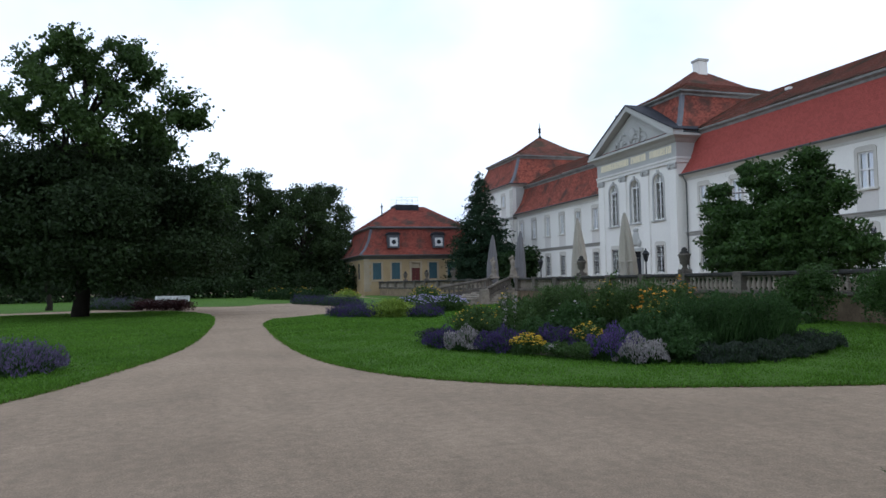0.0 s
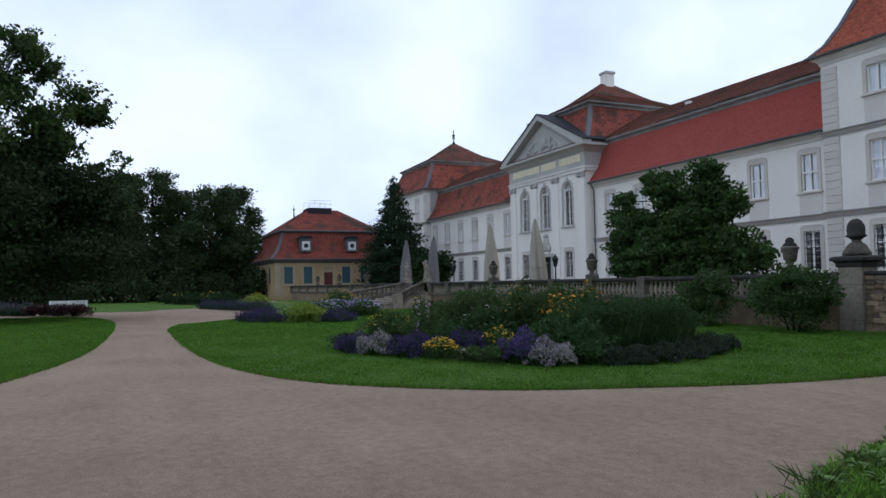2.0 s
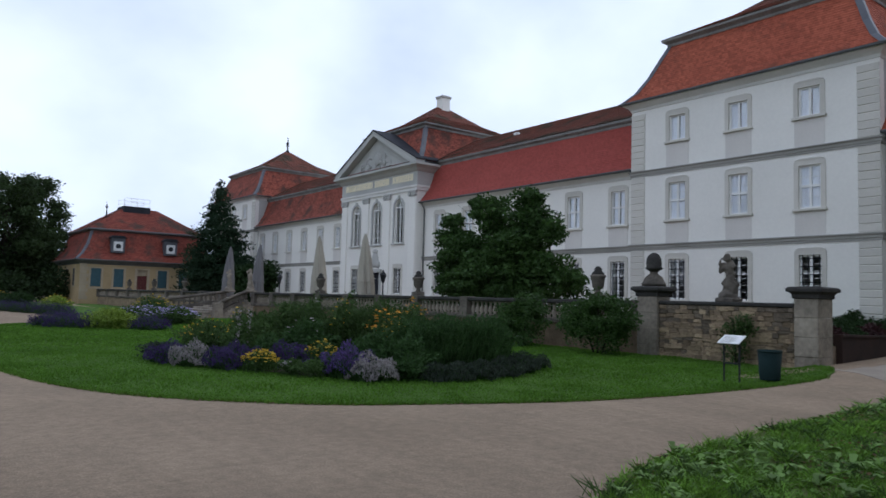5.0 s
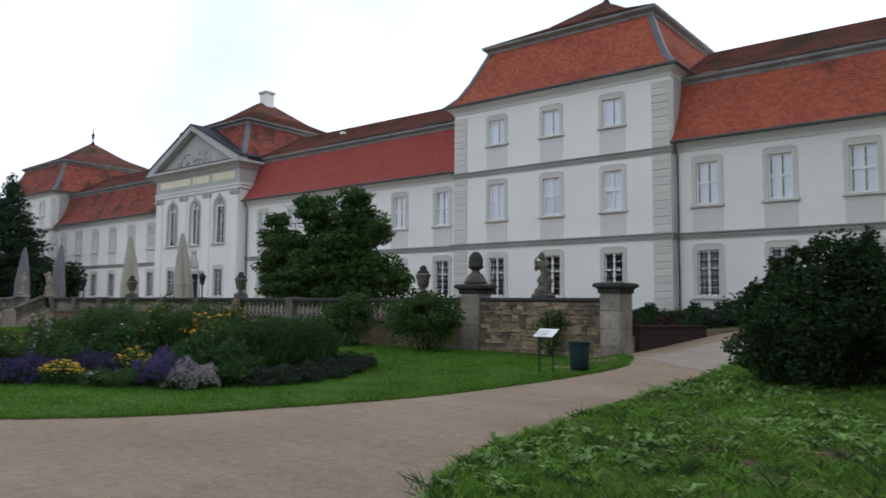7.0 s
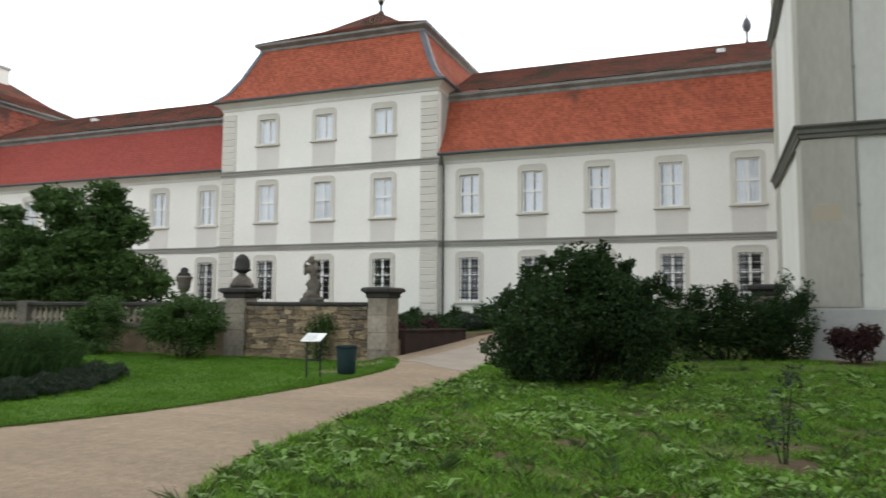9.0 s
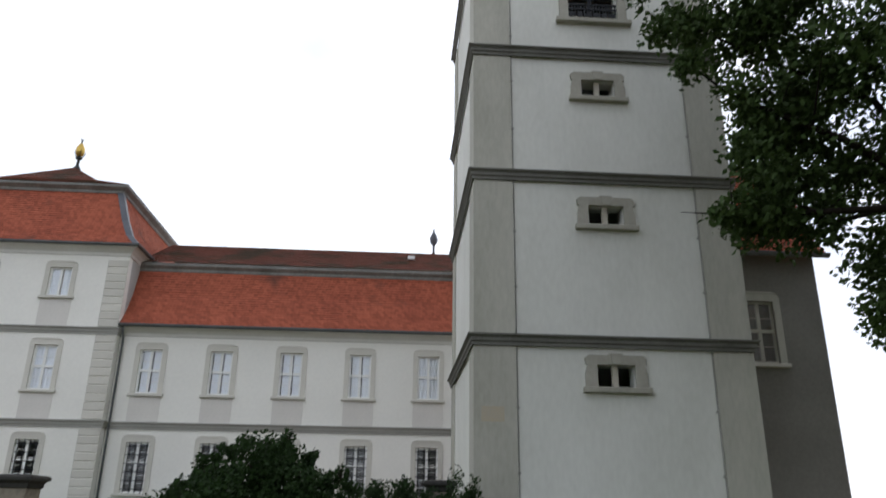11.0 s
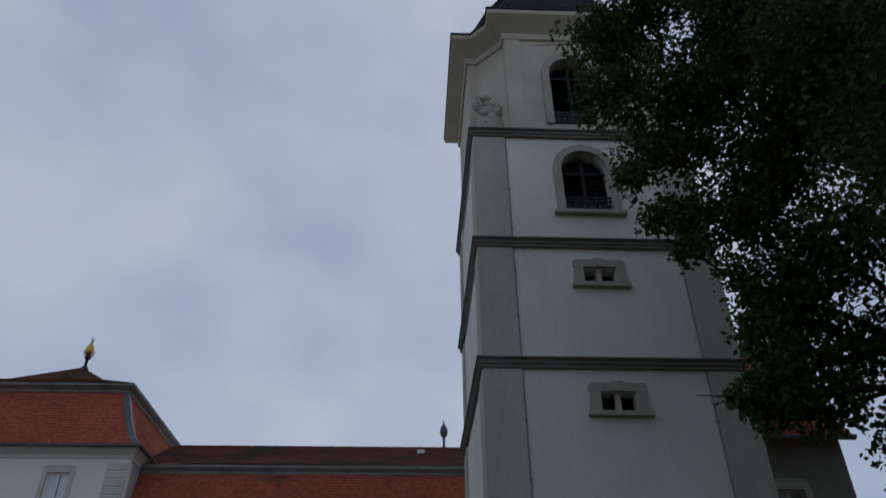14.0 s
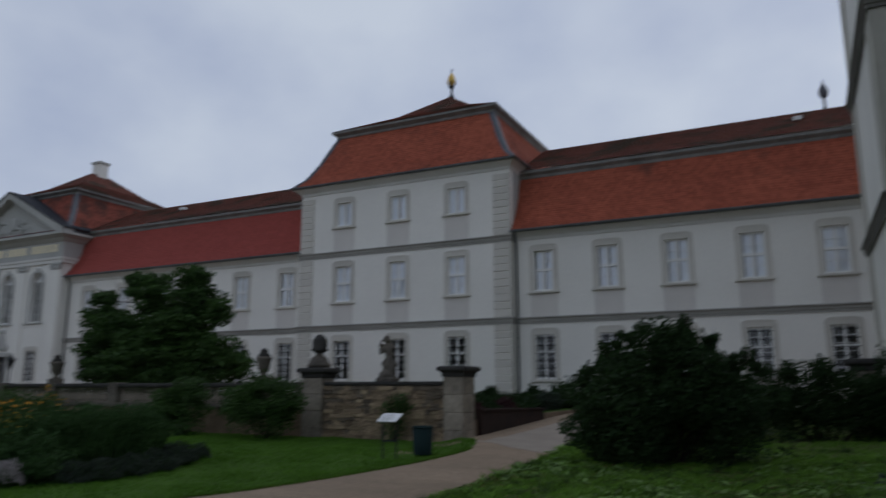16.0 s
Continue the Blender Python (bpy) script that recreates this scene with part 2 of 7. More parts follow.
def tile_mat(name, base, second, moss, course=0.17, wide=0.19, vary=0.25, mossy=0.62):
    """Clay tile roofing: single tiles with own tints, broad weathering and dark moss."""
    m = mat(name, base, second, 0.85, big=0.5, fine=7, bump=0.3, depth=0.015)
    n, l = m.node_tree.nodes, m.node_tree.links
    bsdf = n["Principled BSDF"]
    col = bsdf.inputs["Base Color"].links[0].from_socket
    co = n.new("ShaderNodeNewGeometry")
    sp = n.new("ShaderNodeSeparateXYZ")
    l.new(co.outputs["Position"], sp.inputs[0])
    ad = n.new("ShaderNodeMath")
    l.new(sp.outputs["X"], ad.inputs[0])
    l.new(sp.outputs["Y"], ad.inputs[1])
    cell = []
    for src, size in ((ad.outputs[0], wide), (sp.outputs["Z"], course)):
        d = n.new("ShaderNodeMath")
        d.operation = "DIVIDE"
        l.new(src, d.inputs[0])
        d.inputs[1].default_value = size
        fl = n.new("ShaderNodeMath")
        fl.operation = "FLOOR"
        l.new(d.outputs[0], fl.inputs[0])
        cell.append(fl)
    cb = n.new("ShaderNodeCombineXYZ")
    l.new(cell[0].outputs[0], cb.inputs[0])
    l.new(cell[1].outputs[0], cb.inputs[1])
    wn_ = n.new("ShaderNodeTexWhiteNoise")
    l.new(cb.outputs[0], wn_.inputs["Vector"])
    mr = n.new("ShaderNodeMapRange")
    mr.inputs["To Min"].default_value, mr.inputs["To Max"].default_value = 1 - vary, 1 + vary
    l.new(wn_.outputs["Value"], mr.inputs["Value"])
    half = n.new("ShaderNodeMath")
    half.operation = "MULTIPLY_ADD"
    half.inputs[1].default_value = 0.5
    l.new(cell[1].outputs[0], half.inputs[0])
    l.new(cell[0].inputs[0].links[0].from_socket, half.inputs[2])
    fr = n.new("ShaderNodeMath")
    fr.operation = "FRACT"
    l.new(half.outputs[0], fr.inputs[0])
    joint = n.new("ShaderNodeMapRange")
    joint.inputs["From Max"].default_value = 0.22
    joint.inputs["To Min"].default_value, joint.inputs["To Max"].default_value = 0.74, 1.0
    l.new(fr.outputs[0], joint.inputs["Value"])
    both = n.new("ShaderNodeMath")
    both.operation = "MULTIPLY"
    l.new(mr.outputs["Result"], both.inputs[0])
    l.new(joint.outputs["Result"], both.inputs[1])
    hs = n.new("ShaderNodeHueSaturation")
    l.new(both.outputs[0], hs.inputs["Value"])
    l.new(col, hs.inputs["Color"])
    ns = n.new("ShaderNodeTexNoise")
    ns.inputs["Scale"].default_value, ns.inputs["Detail"].default_value = 0.55, 7.0
    l.new(co.outputs["Position"], ns.inputs["Vector"])
    rp = n.new("ShaderNodeMapRange")
    rp.inputs["From Min"].default_value, rp.inputs["From Max"].default_value = mossy - 0.1, mossy + 0.06
    l.new(ns.outputs["Fac"], rp.inputs["Value"])
    mx = n.new("ShaderNodeMixRGB")
    mx.inputs["Color2"].default_value = (*moss, 1)
    l.new(rp.outputs["Result"], mx.inputs["Fac"])
    l.new(hs.outputs["Color"], mx.inputs["Color1"])
    l.new(mx.outputs["Color"], bsdf.inputs["Base Color"])
    return m


M["tile_red"] = tile_mat("new_red_clay_tiles", (0.33, 0.078, 0.062), (0.29, 0.068, 0.055), (0.19, 0.06, 0.048), vary=0.10, mossy=0.80)
M["tile_orange"] = tile_mat("old_orange_clay_tiles", (0.38, 0.108, 0.062), (0.29, 0.080, 0.048), (0.13, 0.055, 0.040), vary=0.20, mossy=0.72)
M["tile_old"] = tile_mat("faded_mossy_red_tiles", (0.27, 0.078, 0.052), (0.20, 0.062, 0.044), (0.085, 0.045, 0.035), vary=0.34, mossy=0.60)
M["tile_house"] = tile_mat("blackened_red_clay_tiles", (0.235, 0.060, 0.042), (0.15, 0.046, 0.034), (0.070, 0.045, 0.036), vary=0.22, mossy=0.60)
M["tile_dark"] = tile_mat("mossy_brown_clay_tiles", (0.20, 0.075, 0.052), (0.14, 0.060, 0.045), (0.075, 0.055, 0.038), vary=0.18, mossy=0.58)


def glass_mat(name="window_glass"):
    m = bpy.data.materials.new(name)
    m.use_nodes = True
    b = m.node_tree.nodes["Principled BSDF"]
    b.inputs["Base Color"].default_value = (0.97, 0.98, 0.98, 1)
    b.inputs["Roughness"].default_value = 0.03
    b.inputs["Transmission Weight"].default_value = 1.0
    b.inputs["IOR"].default_value = 1.45
    return m


M["glass"] = glass_mat()


def leaf_mat(name, base, second, rough=0.6, vary=0.35):
    m = mat(name, base, second, rough, big=0.5, fine=3, bump=0, island=vary, spec=0.12)
    n, l = m.node_tree.nodes, m.node_tree.links
    b = n["Principled BSDF"]
    col = b.inputs["Base Color"].links[0].from_socket
    tr = n.new("ShaderNodeBsdfTranslucent")
    l.new(col, tr.inputs["Color"])
    ms = n.new("ShaderNodeMixShader")
    ms.inputs["Fac"].default_value = 0.25
    l.new(b.outputs["BSDF"], ms.inputs[1])
    l.new(tr.outputs["BSDF"], ms.inputs[2])
    l.new(ms.outputs["Shader"], n["Material Output"].inputs["Surface"])
    return m


M["leaf_tree"] = leaf_mat("dark_tree_leaves", (0.055, 0.095, 0.024), (0.030, 0.058, 0.016))
M["leaf_oak"] = leaf_mat("oak_leaves", (0.062, 0.102, 0.031), (0.034, 0.058, 0.018))
# Darker copy of the leaf colour, with the crown's own shade painted in.
M["leaf_shade"] = leaf_mat("shade_dark_leaves", (0.028, 0.048, 0.016), (0.016, 0.028, 0.010))
M["leaf_wood"] = leaf_mat("woodland_leaves", (0.042, 0.068, 0.022), (0.022, 0.038, 0.014))
M["leaf_conifer"] = leaf_mat("conifer_needles", (0.026, 0.052, 0.024), (0.016, 0.034, 0.018))
M["leaf_magnolia"] = leaf_mat("glossy_green_leaves", (0.058, 0.112, 0.027), (0.030, 0.062, 0.017), 0.5)
M["leaf_bush"] = leaf_mat("dark_shrub_leaves", (0.026, 0.052, 0.015), (0.016, 0.034, 0.011))
M["leaf_bed"] = leaf_mat("bed_foliage", (0.070, 0.120, 0.034), (0.036, 0.068, 0.020))
M["leaf_dark"] = leaf_mat("feathery_dark_foliage", (0.048, 0.098, 0.028), (0.026, 0.058, 0.017))
M["leaf_grey"] = leaf_mat("grey_green_foliage", (0.050, 0.066, 0.046), (0.028, 0.040, 0.028))
M["leaf_lime"] = leaf_mat("lime_green_foliage", (0.23, 0.31, 0.05), (0.14, 0.21, 0.035))
M["leaf_red"] = leaf_mat("dark_red_barberry_leaves", (0.055, 0.022, 0.022), (0.032, 0.016, 0.017))
M["weed"] = leaf_mat("broad_weed_leaves", (0.190, 0.300, 0.085), (0.120, 0.205, 0.052), 0.6, 0.4)
M["clover"] = leaf_mat("small_round_green_leaves", (0.140, 0.272, 0.044), (0.076, 0.160, 0.025), 0.65, 0.5)
M["litter"] = leaf_mat("dry_brown_leaf_litter", (0.20, 0.125, 0.065), (0.12, 0.075, 0.042), 0.8, 0.35)
M["grass_mown"] = leaf_mat("mown_grass_blades", (0.104, 0.215, 0.026), (0.070, 0.155, 0.018), 0.7, 0.35)
M["grass"] = leaf_mat("grass_blades", (0.155, 0.290, 0.038), (0.088, 0.180, 0.023), 0.7, 0.5)
M["fl_yellow"] = leaf_mat("yellow_flowers", (0.56, 0.39, 0.04), (0.42, 0.28, 0.03), 0.7, 0.2)
M["fl_orange"] = leaf_mat("orange_yellow_flowers", (0.62, 0.30, 0.04), (0.50, 0.24, 0.03), 0.7, 0.25)
M["fl_purple"] = leaf_mat("lavender_flowers", (0.074, 0.050, 0.140), (0.042, 0.032, 0.085), 0.8, 0.35)
M["fl_dusty"] = leaf_mat("dusty_purple_flowers", (0.135, 0.105, 0.195), (0.08, 0.066, 0.12), 0.8, 0.35)
M["fl_sage"] = leaf_mat("bright_purple_flowers", (0.125, 0.085, 0.22), (0.08, 0.054, 0.17), 0.8, 0.3)
M["fl_lilac"] = leaf_mat("pale_lilac_flowers", (0.40, 0.36, 0.55), (0.30, 0.26, 0.44), 0.8, 0.2)
M["fl_white"] = leaf_mat("greyish_white_flowers", (0.36, 0.33, 0.32), (0.20, 0.185, 0.185), 0.8, 0.35)

# ---- mesh helpers ----


def finish(name, bm, material, parent=None, label="", smooth=False):
    me = bpy.data.meshes.new(name)
    bm.normal_update()
    bm.to_mesh(me)
    bm.free()
    return mesh_part(name, me, material, parent, label, smooth)


def mesh_part(name, me, material, parent=None, label="", smooth=False, at=None):
    if material and not me.materials:
        me.materials.append(material)
    if smooth:
        me.shade_smooth()
    ob = new(name, me)
    ob.parent = parent
    if at:
        ob.location = at
    if label:
        tagged(ob, label)
    return ob


def part(name, bm, material, parent=None, label="", smooth=False):
    return finish(name, bm, material, parent, label, smooth)


def thing(name, label, category, at=(0, 0, 0), group="", kind=""):
    ob = new(name)
    ob.location = at
    ob.empty_display_size = 0.2
    return tagged(ob, label, category, group, kind)


def box(bm, x0, x1, y0, y1, z0, z1):
    v = [bm.verts.new(p) for p in ((x0, y0, z0), (x1, y0, z0), (x1, y1, z0), (x0, y1, z0), (x0, y0, z1), (x1, y0, z1), (x1, y1, z1), (x0, y1, z1))]
    for f in ((3, 2, 1, 0), (4, 5, 6, 7), (0, 1, 5, 4), (1, 2, 6, 5), (2, 3, 7, 6), (3, 0, 4, 7)):
        bm.faces.new([v[i] for i in f])


def boxes(*args):
    bm = bmesh.new()
    for a in args:
        box(bm, *a)
    return bm


def soft_box(x0, x1, y0, y1, z0, z1, b=0.015):
    bm = boxes((x0, x1, y0, y1, z0, z1))
    bmesh.ops.bevel(bm, geom=list(bm.edges), offset=b, segments=1, affect="EDGES", profile=0.6)
    return bm


def prism(bm, poly, y0, y1):
    """A polygon of (x, z), pushed from y0 to y1."""
    a = [bm.verts.new((x, y0, z)) for x, z in poly]
    b = [bm.verts.new((x, y1, z)) for x, z in poly]
    bm.faces.new(a)
    bm.faces.new(b[::-1])
    for i in range(len(poly)):
        j = (i + 1) % len(poly)
        bm.faces.new((a[j], a[i], b[i], b[j]))


def extrude_x(bm, pts, x0, x1, cap=True):
    """An open profile of (y, z) along x, closed at its ends if cap."""
    a = [bm.verts.new((x0, y, z)) for y, z in pts]
    b = [bm.verts.new((x1, y, z)) for y, z in pts]
    for i in range(len(pts) - 1):
        bm.faces.new((a[i], b[i], b[i + 1], a[i + 1]))
    if cap:
        bm.faces.new(a)
        bm.faces.new(b[::-1])


def offset_poly(poly, o):
    """A convex polygon of (x, y), anticlockwise, pushed outwards by o."""
    n, out = len(poly), []
    for i in range(n):
        p, q, r = Vector(poly[i - 1]), Vector(poly[i]), Vector(poly[(i + 1) % n])
        d1, d2 = (q - p).normalized(), (r - q).normalized()
        n1, n2 = Vector((d1.y, -d1.x)), Vector((d2.y, -d2.x))
        m = (n1 + n2)
        out.append(q + m * (o / max(0.2, m.dot(n1))))
    return out


def sweep(bm, poly, profile, top=False, bottom=False):
    """Rings of the polygon, one for each (outset, z)."""
    rings = []
    for o, z in profile:
        rings.append([bm.verts.new((p.x, p.y, z)) for p in offset_poly(poly, o)])
    n = len(poly)
    for a, b in zip(rings, rings[1:]):
        for i in range(n):
            j = (i + 1) % n
            bm.faces.new((a[i], a[j], b[j], b[i]))
    if top:
        bm.faces.new(rings[-1])
    if bottom:
        bm.faces.new(rings[0][::-1])


def rect(x0, x1, y0, y1):
    return [(x0, y0), (x1, y0), (x1, y1), (x0, y1)]


def courses(curve, step=0.17, lip=0.028):
    """A roof slope, given as points of (inset, z) from eave to top, as overlapping courses."""
    pts = [Vector(p) for p in curve]
    dense = []
    for a, b in zip(pts, pts[1:]):
        for i in range(12):
            dense.append(a.lerp(b, i / 12))
    dense.append(pts[-1])
    length = [0.0]
    for a, b in zip(dense, dense[1:]):
        length.append(length[-1] + (b - a).length)
    n = max(2, round(length[-1] / step))
    out, prev = [], None
    for i in range(n + 1):
        s = length[-1] * i / n
        x = float(np.interp(s, length, [p.x for p in dense]))
        z = float(np.interp(s, length, [p.y for p in dense]))
        if prev is not None:
            d = (Vector((x, z)) - prev).normalized()
            nor = Vector((-d.y, d.x)) * lip
            out.append((prev.x + nor.x, prev.y + nor.y))
            out.append((x + nor.x * 0.15, z + nor.y * 0.15))
        prev = Vector((x, z))
    return out


def lathe(profile, n=14, at=(0, 0, 0)):
    """A turned shape from (radius, z)."""
    bm = bmesh.new()
    rings = []
    for r, z in profile:
        rings.append([bm.verts.new((at[0] + r * math.cos(2 * math.pi * i / n), at[1] + r * math.sin(2 * math.pi * i / n), at[2] + z)) for i in range(n)])
    for a, b in zip(rings, rings[1:]):
        for i in range(n):
            j = (i + 1) % n
            bm.faces.new((a[i], a[j], b[j], b[i]))
    bm.faces.new(rings[0][::-1])
    bm.faces.new(rings[-1])
    return bm


def tube(bm, path, radii, n=6):
    """A round limb along points."""
    rings = []
    for i, p in enumerate(path):
        p = Vector(p)
        d = (Vector(path[min(i + 1, len(path) - 1)]) - Vector(path[max(i - 1, 0)])).normalized()
        u = d.orthogonal().normalized()
        v = d.cross(u)
        rings.append([bm.verts.new(p + (u * math.cos(6.2832 * k / n) + v * math.sin(6.2832 * k / n)) * radii[i]) for k in range(n)])
    for a, b in zip(rings, rings[1:]):
        for k in range(n):
            m = (k + 1) % n
            try:
                bm.faces.new((a[k], a[m], b[m], b[k]))
            except ValueError:
                pass
    bm.faces.new(rings[-1])


def wall_mesh(x0, x1, z0, z1, y, depth, holes):
    """A wall facing -y with openings (x0, x1, z0, z1, arched) that go through its depth."""
    bm = bmesh.new()
    xs = sorted({x0, x1, *(h[0] for h in holes), *(h[1] for h in holes)})
    zs = sorted({z0, z1, *(h[2] for h in holes), *(h[3] for h in holes)})
    for yy, flip in ((y, False), (y + depth, True)):
        for a, b in zip(xs, xs[1:]):
            for c, d in zip(zs, zs[1:]):
                mx, mz = (a + b) / 2, (c + d) / 2
                if any(h[0] < mx < h[1] and h[2] < mz < h[3] for h in holes):
                    continue
                v = [bm.verts.new(p) for p in ((a, yy, c), (b, yy, c), (b, yy, d), (a, yy, d))]
                bm.faces.new(v[::-1] if flip else v)
    for h in holes:
        a, b, c, d = h[:4]
        for p, q in (((a, c), (b, c)), ((b, c), (b, d)), ((b, d), (a, d)), ((a, d), (a, c))):
            bm.faces.new([bm.verts.new(t) for t in ((p[0], y, p[1]), (p[0], y + depth, p[1]), (q[0], y + depth, q[1]), (q[0], y, q[1]))])
    for a, b, c, d in ((x0, x1, z0, z0), (x0, x1, z1, z1)):
        bm.faces.new([bm.verts.new(t) for t in ((a, y, c), (b, y, c), (b, y + depth, c), (a, y + depth, c))])
    for xx in (x0, x1):
        bm.faces.new([bm.verts.new(t) for t in ((xx, y, z0), (xx, y + depth, z0), (xx, y + depth, z1), (xx, y, z1))])
    bmesh.ops.remove_doubles(bm, verts=bm.verts, dist=0.0005)
    bmesh.ops.recalc_face_normals(bm, faces=bm.faces)
    return bm


def keep(bm, name, material, smooth=False):
    """Mesh data to be shared by alike parts."""
    me = bpy.data.meshes.new(name)
    bm.normal_update()
    bm.to_mesh(me)
    bm.free()
    me.materials.append(material)
    if smooth:
        me.shade_smooth()
    return me


# ---- windows: shared meshes, origin at the middle of the opening's foot on the wall's face ----


def surround_mesh(w, h, name, jamb=0.24, foot=0.0):
    bm = bmesh.new()
    a, b = w / 2, w / 2 + jamb
    t = h + 0.30
    prism(bm, [(-b, -foot), (-a, -foot), (-a, h), (-b, h)], -0.05, 0.02)
    prism(bm, [(a, -foot), (b, -foot), (b, h), (a, h)], -0.05, 0.02)
    prism(bm, [(-b, h), (b, h), (b, t - 0.14), (b - 0.08, t - 0.04), (b - 0.26, t), (-b + 0.26, t), (-b + 0.08, t - 0.04), (-b, t - 0.14)], -0.05, 0.02)
    prism(bm, [(-b + 0.04, t - 0.02), (b - 0.04, t - 0.02), (b - 0.3, t + 0.06), (-b + 0.3, t + 0.06)], -0.075, 0.02)
    return keep(bm, name, M["sandstone"])


def sash_mesh(w, h, name, transom=0.52, bars=3, y=0.09):
    bm = bmesh.new()
    a = w / 2
    for x0, x1, z0, z1, d in ((-a, -a + 0.09, 0, h, 0), (a - 0.09, a, 0, h, 0), (-a + 0.09, a - 0.09, 0, 0.1, 0), (-a + 0.09, a - 0.09, h - 0.09, h, 0), (-0.06, 0.06, 0.1, h - 0.09, -0.02)):
        box(bm, x0, x1, y + d, y + 0.07, z0, z1)
    if transom:
        z = h * transom
        box(bm, -a + 0.09, -0.06, y - 0.03, y + 0.07, z - 0.06, z + 0.06)
        box(bm, 0.06, a - 0.09, y - 0.03, y + 0.07, z - 0.06, z + 0.06)
    for s in (-1, 1):
        x0, x1 = sorted((s * 0.06, s * (a - 0.09)))
        for k in range(1, bars + 1):
            z = 0.1 + (h - 0.19) * k / (bars + 1)
            if not transom or abs(z - h * transom) > 0.12:
                box(bm, x0, x1, y + 0.01, y + 0.045, z - 0.013, z + 0.013)
    return keep(bm, name, M["white_wood"])


def pane_mesh(w, h, name, y=0.125):
    return keep(boxes((-w / 2 + 0.05, w / 2 - 0.05, y, y + 0.008, 0.05, h - 0.05)), name, M["glass"])


def curtain_mesh(w, h, name, y=0.155, split=0.0, top=1.0):
    bm = bmesh.new()
    n = 26
    for s in (-1, 1):
        lo, hi = sorted((s * split, s * (w / 2 + 0.06)))
        cols = []
        for i in range(n // 2 + 1):
            x = lo + (hi - lo) * i / (n // 2)
            dy = 0.018 * math.sin(i * 1.9 + s)
            cols.append((bm.verts.new((x, y + dy, 0)), bm.verts.new((x, y + dy, h * top))))
        for p, q in zip(cols, cols[1:]):
            bm.faces.new((p[0], q[0], q[1], p[1]))
    return keep(bm, name, M["curtain"], True)


def blind_mesh(w, h, name, y=0.15):
    """White cloth hung behind each casement, with a dark gap at one side of it."""
    bm = bmesh.new()
    for x0, x1 in ((-w / 2 + 0.16, -0.02), (0.13, w / 2 + 0.05)):
        for z0, z1, dy in ((0, h * 0.5, 0.0), (h * 0.53, h, 0.006)):
            cols = []
            for i in range(11):
                x = x0 + (x1 - x0) * i / 10
                d = 0.008 * math.sin(i * 2.1) + dy
                cols.append((bm.verts.new((x, y + d, z0)), bm.verts.new((x, y + d, z1))))
            for p, q in zip(cols, cols[1:]):
                bm.faces.new((p[0], q[0], q[1], p[1]))
    return keep(bm, name, M["curtain"], True)


def grille_mesh(w, h, name, nv=4, nh=6):
    bm = bmesh.new()
    a = w / 2
    for i in range(nv):
        x = -a + w * (i + 0.5) / nv
        box(bm, x - 0.014, x + 0.014, 0.02, 0.048, 0, h)
    for k in range(nh):
        z = h * (k + 0.5) / nh
        box(bm, -a, a, 0.05, 0.075, z - 0.018, z + 0.018)
    return keep(bm, name, M["iron"])


WW, WH = 1.14, 2.27
MESH = {
    "sur2": surround_mesh(WW, WH, "surround"), "sash2": sash_mesh(WW, WH, "window_frame"), "pane2": pane_mesh(WW, WH, "pane"),
    "cur2": curtain_mesh(WW, WH, "curtain"), "cur2b": curtain_mesh(WW, WH, "curtain_open", split=0.045), "cur2c": blind_mesh(WW, WH, "blind"),
    "sur3": surround_mesh(WW, 1.56, "surround_low"), "sash3": sash_mesh(WW, 1.56, "window_frame_low", 0, 0), "pane3": pane_mesh(WW, 1.56, "pane_low"),
    "cur3": curtain_mesh(WW, 1.56, "curtain_low", split=0.09),
    "sur1": surround_mesh(WW, 2.42, "surround_ground"), "sash1": sash_mesh(WW, 2.42, "window_frame_ground", 0.6, 5), "pane1": pane_mesh(WW, 2.42, "pane_ground"),
    "grille": grille_mesh(WW, 2.42, "grille"),
    "sill": keep(soft_box(-0.88, 0.88, -0.16, 0.02, -0.14, 0, 0.02), "window_sill", M["sandstone"]),
}


def window(parent, kind, x, y, z, curtain="", apron=0.0):
    """A window with its stone surround, wooden frame, pane, sill and what hangs behind."""
    sur = mesh_part("window", MESH["sur" + kind], None, parent, "", at=(x, y, z))
    mesh_part("window_frame", MESH["sash" + kind], None, sur)
    p = mesh_part("pane", MESH["pane" + kind], None, sur)
    p.visible_shadow = False
    mesh_part("window_sill", MESH["sill"], None, sur)
    if curtain:
        mesh_part("curtain", MESH[curtain], None, sur, "white window curtain")
    if kind == "1":
        mesh_part("grille", MESH["grille"], None, sur, "dark iron window grille")
    if apron:
        key = "apron%.2f" % apron
        if key not in MESH:
            MESH[key] = keep(boxes((-0.78, 0.78, -0.02, 0.01, -apron, -0.14)), "apron", M["apron"])
        mesh_part("apron", MESH[key], None, sur, "grey plaster panel under the window")
    return sur


# ---- levels of the palace ----
YF, YP, YC = 38.0, 37.45, 37.2
BASE, STR1, STR2 = 0.62, 5.34, 10.0
G_SILL, U_SILL, T_SILL = 1.96, 6.77, 11.6
WING_EAVE, WING_CURB, WING_RIDGE = 10.25, 14.1, 16.9
PAV_EAVE, PAV_CURB, PAV_TOP = 14.42, 18.6, 22.3
BAND = [(0.0, -0.36), (0.05, -0.36), (0.05, -0.26), (0.09, -0.22), (0.09, -0.12), (0.15, -0.05), (0.17, -0.05), (0.17, 0.0), (0.0, 0.03)]
CORNICE = [(0.0, -0.55), (0.05, -0.53), (0.08, -0.38), (0.22, -0.25), (0.36, -0.16), (0.42, -0.14), (0.42, -0.06)]


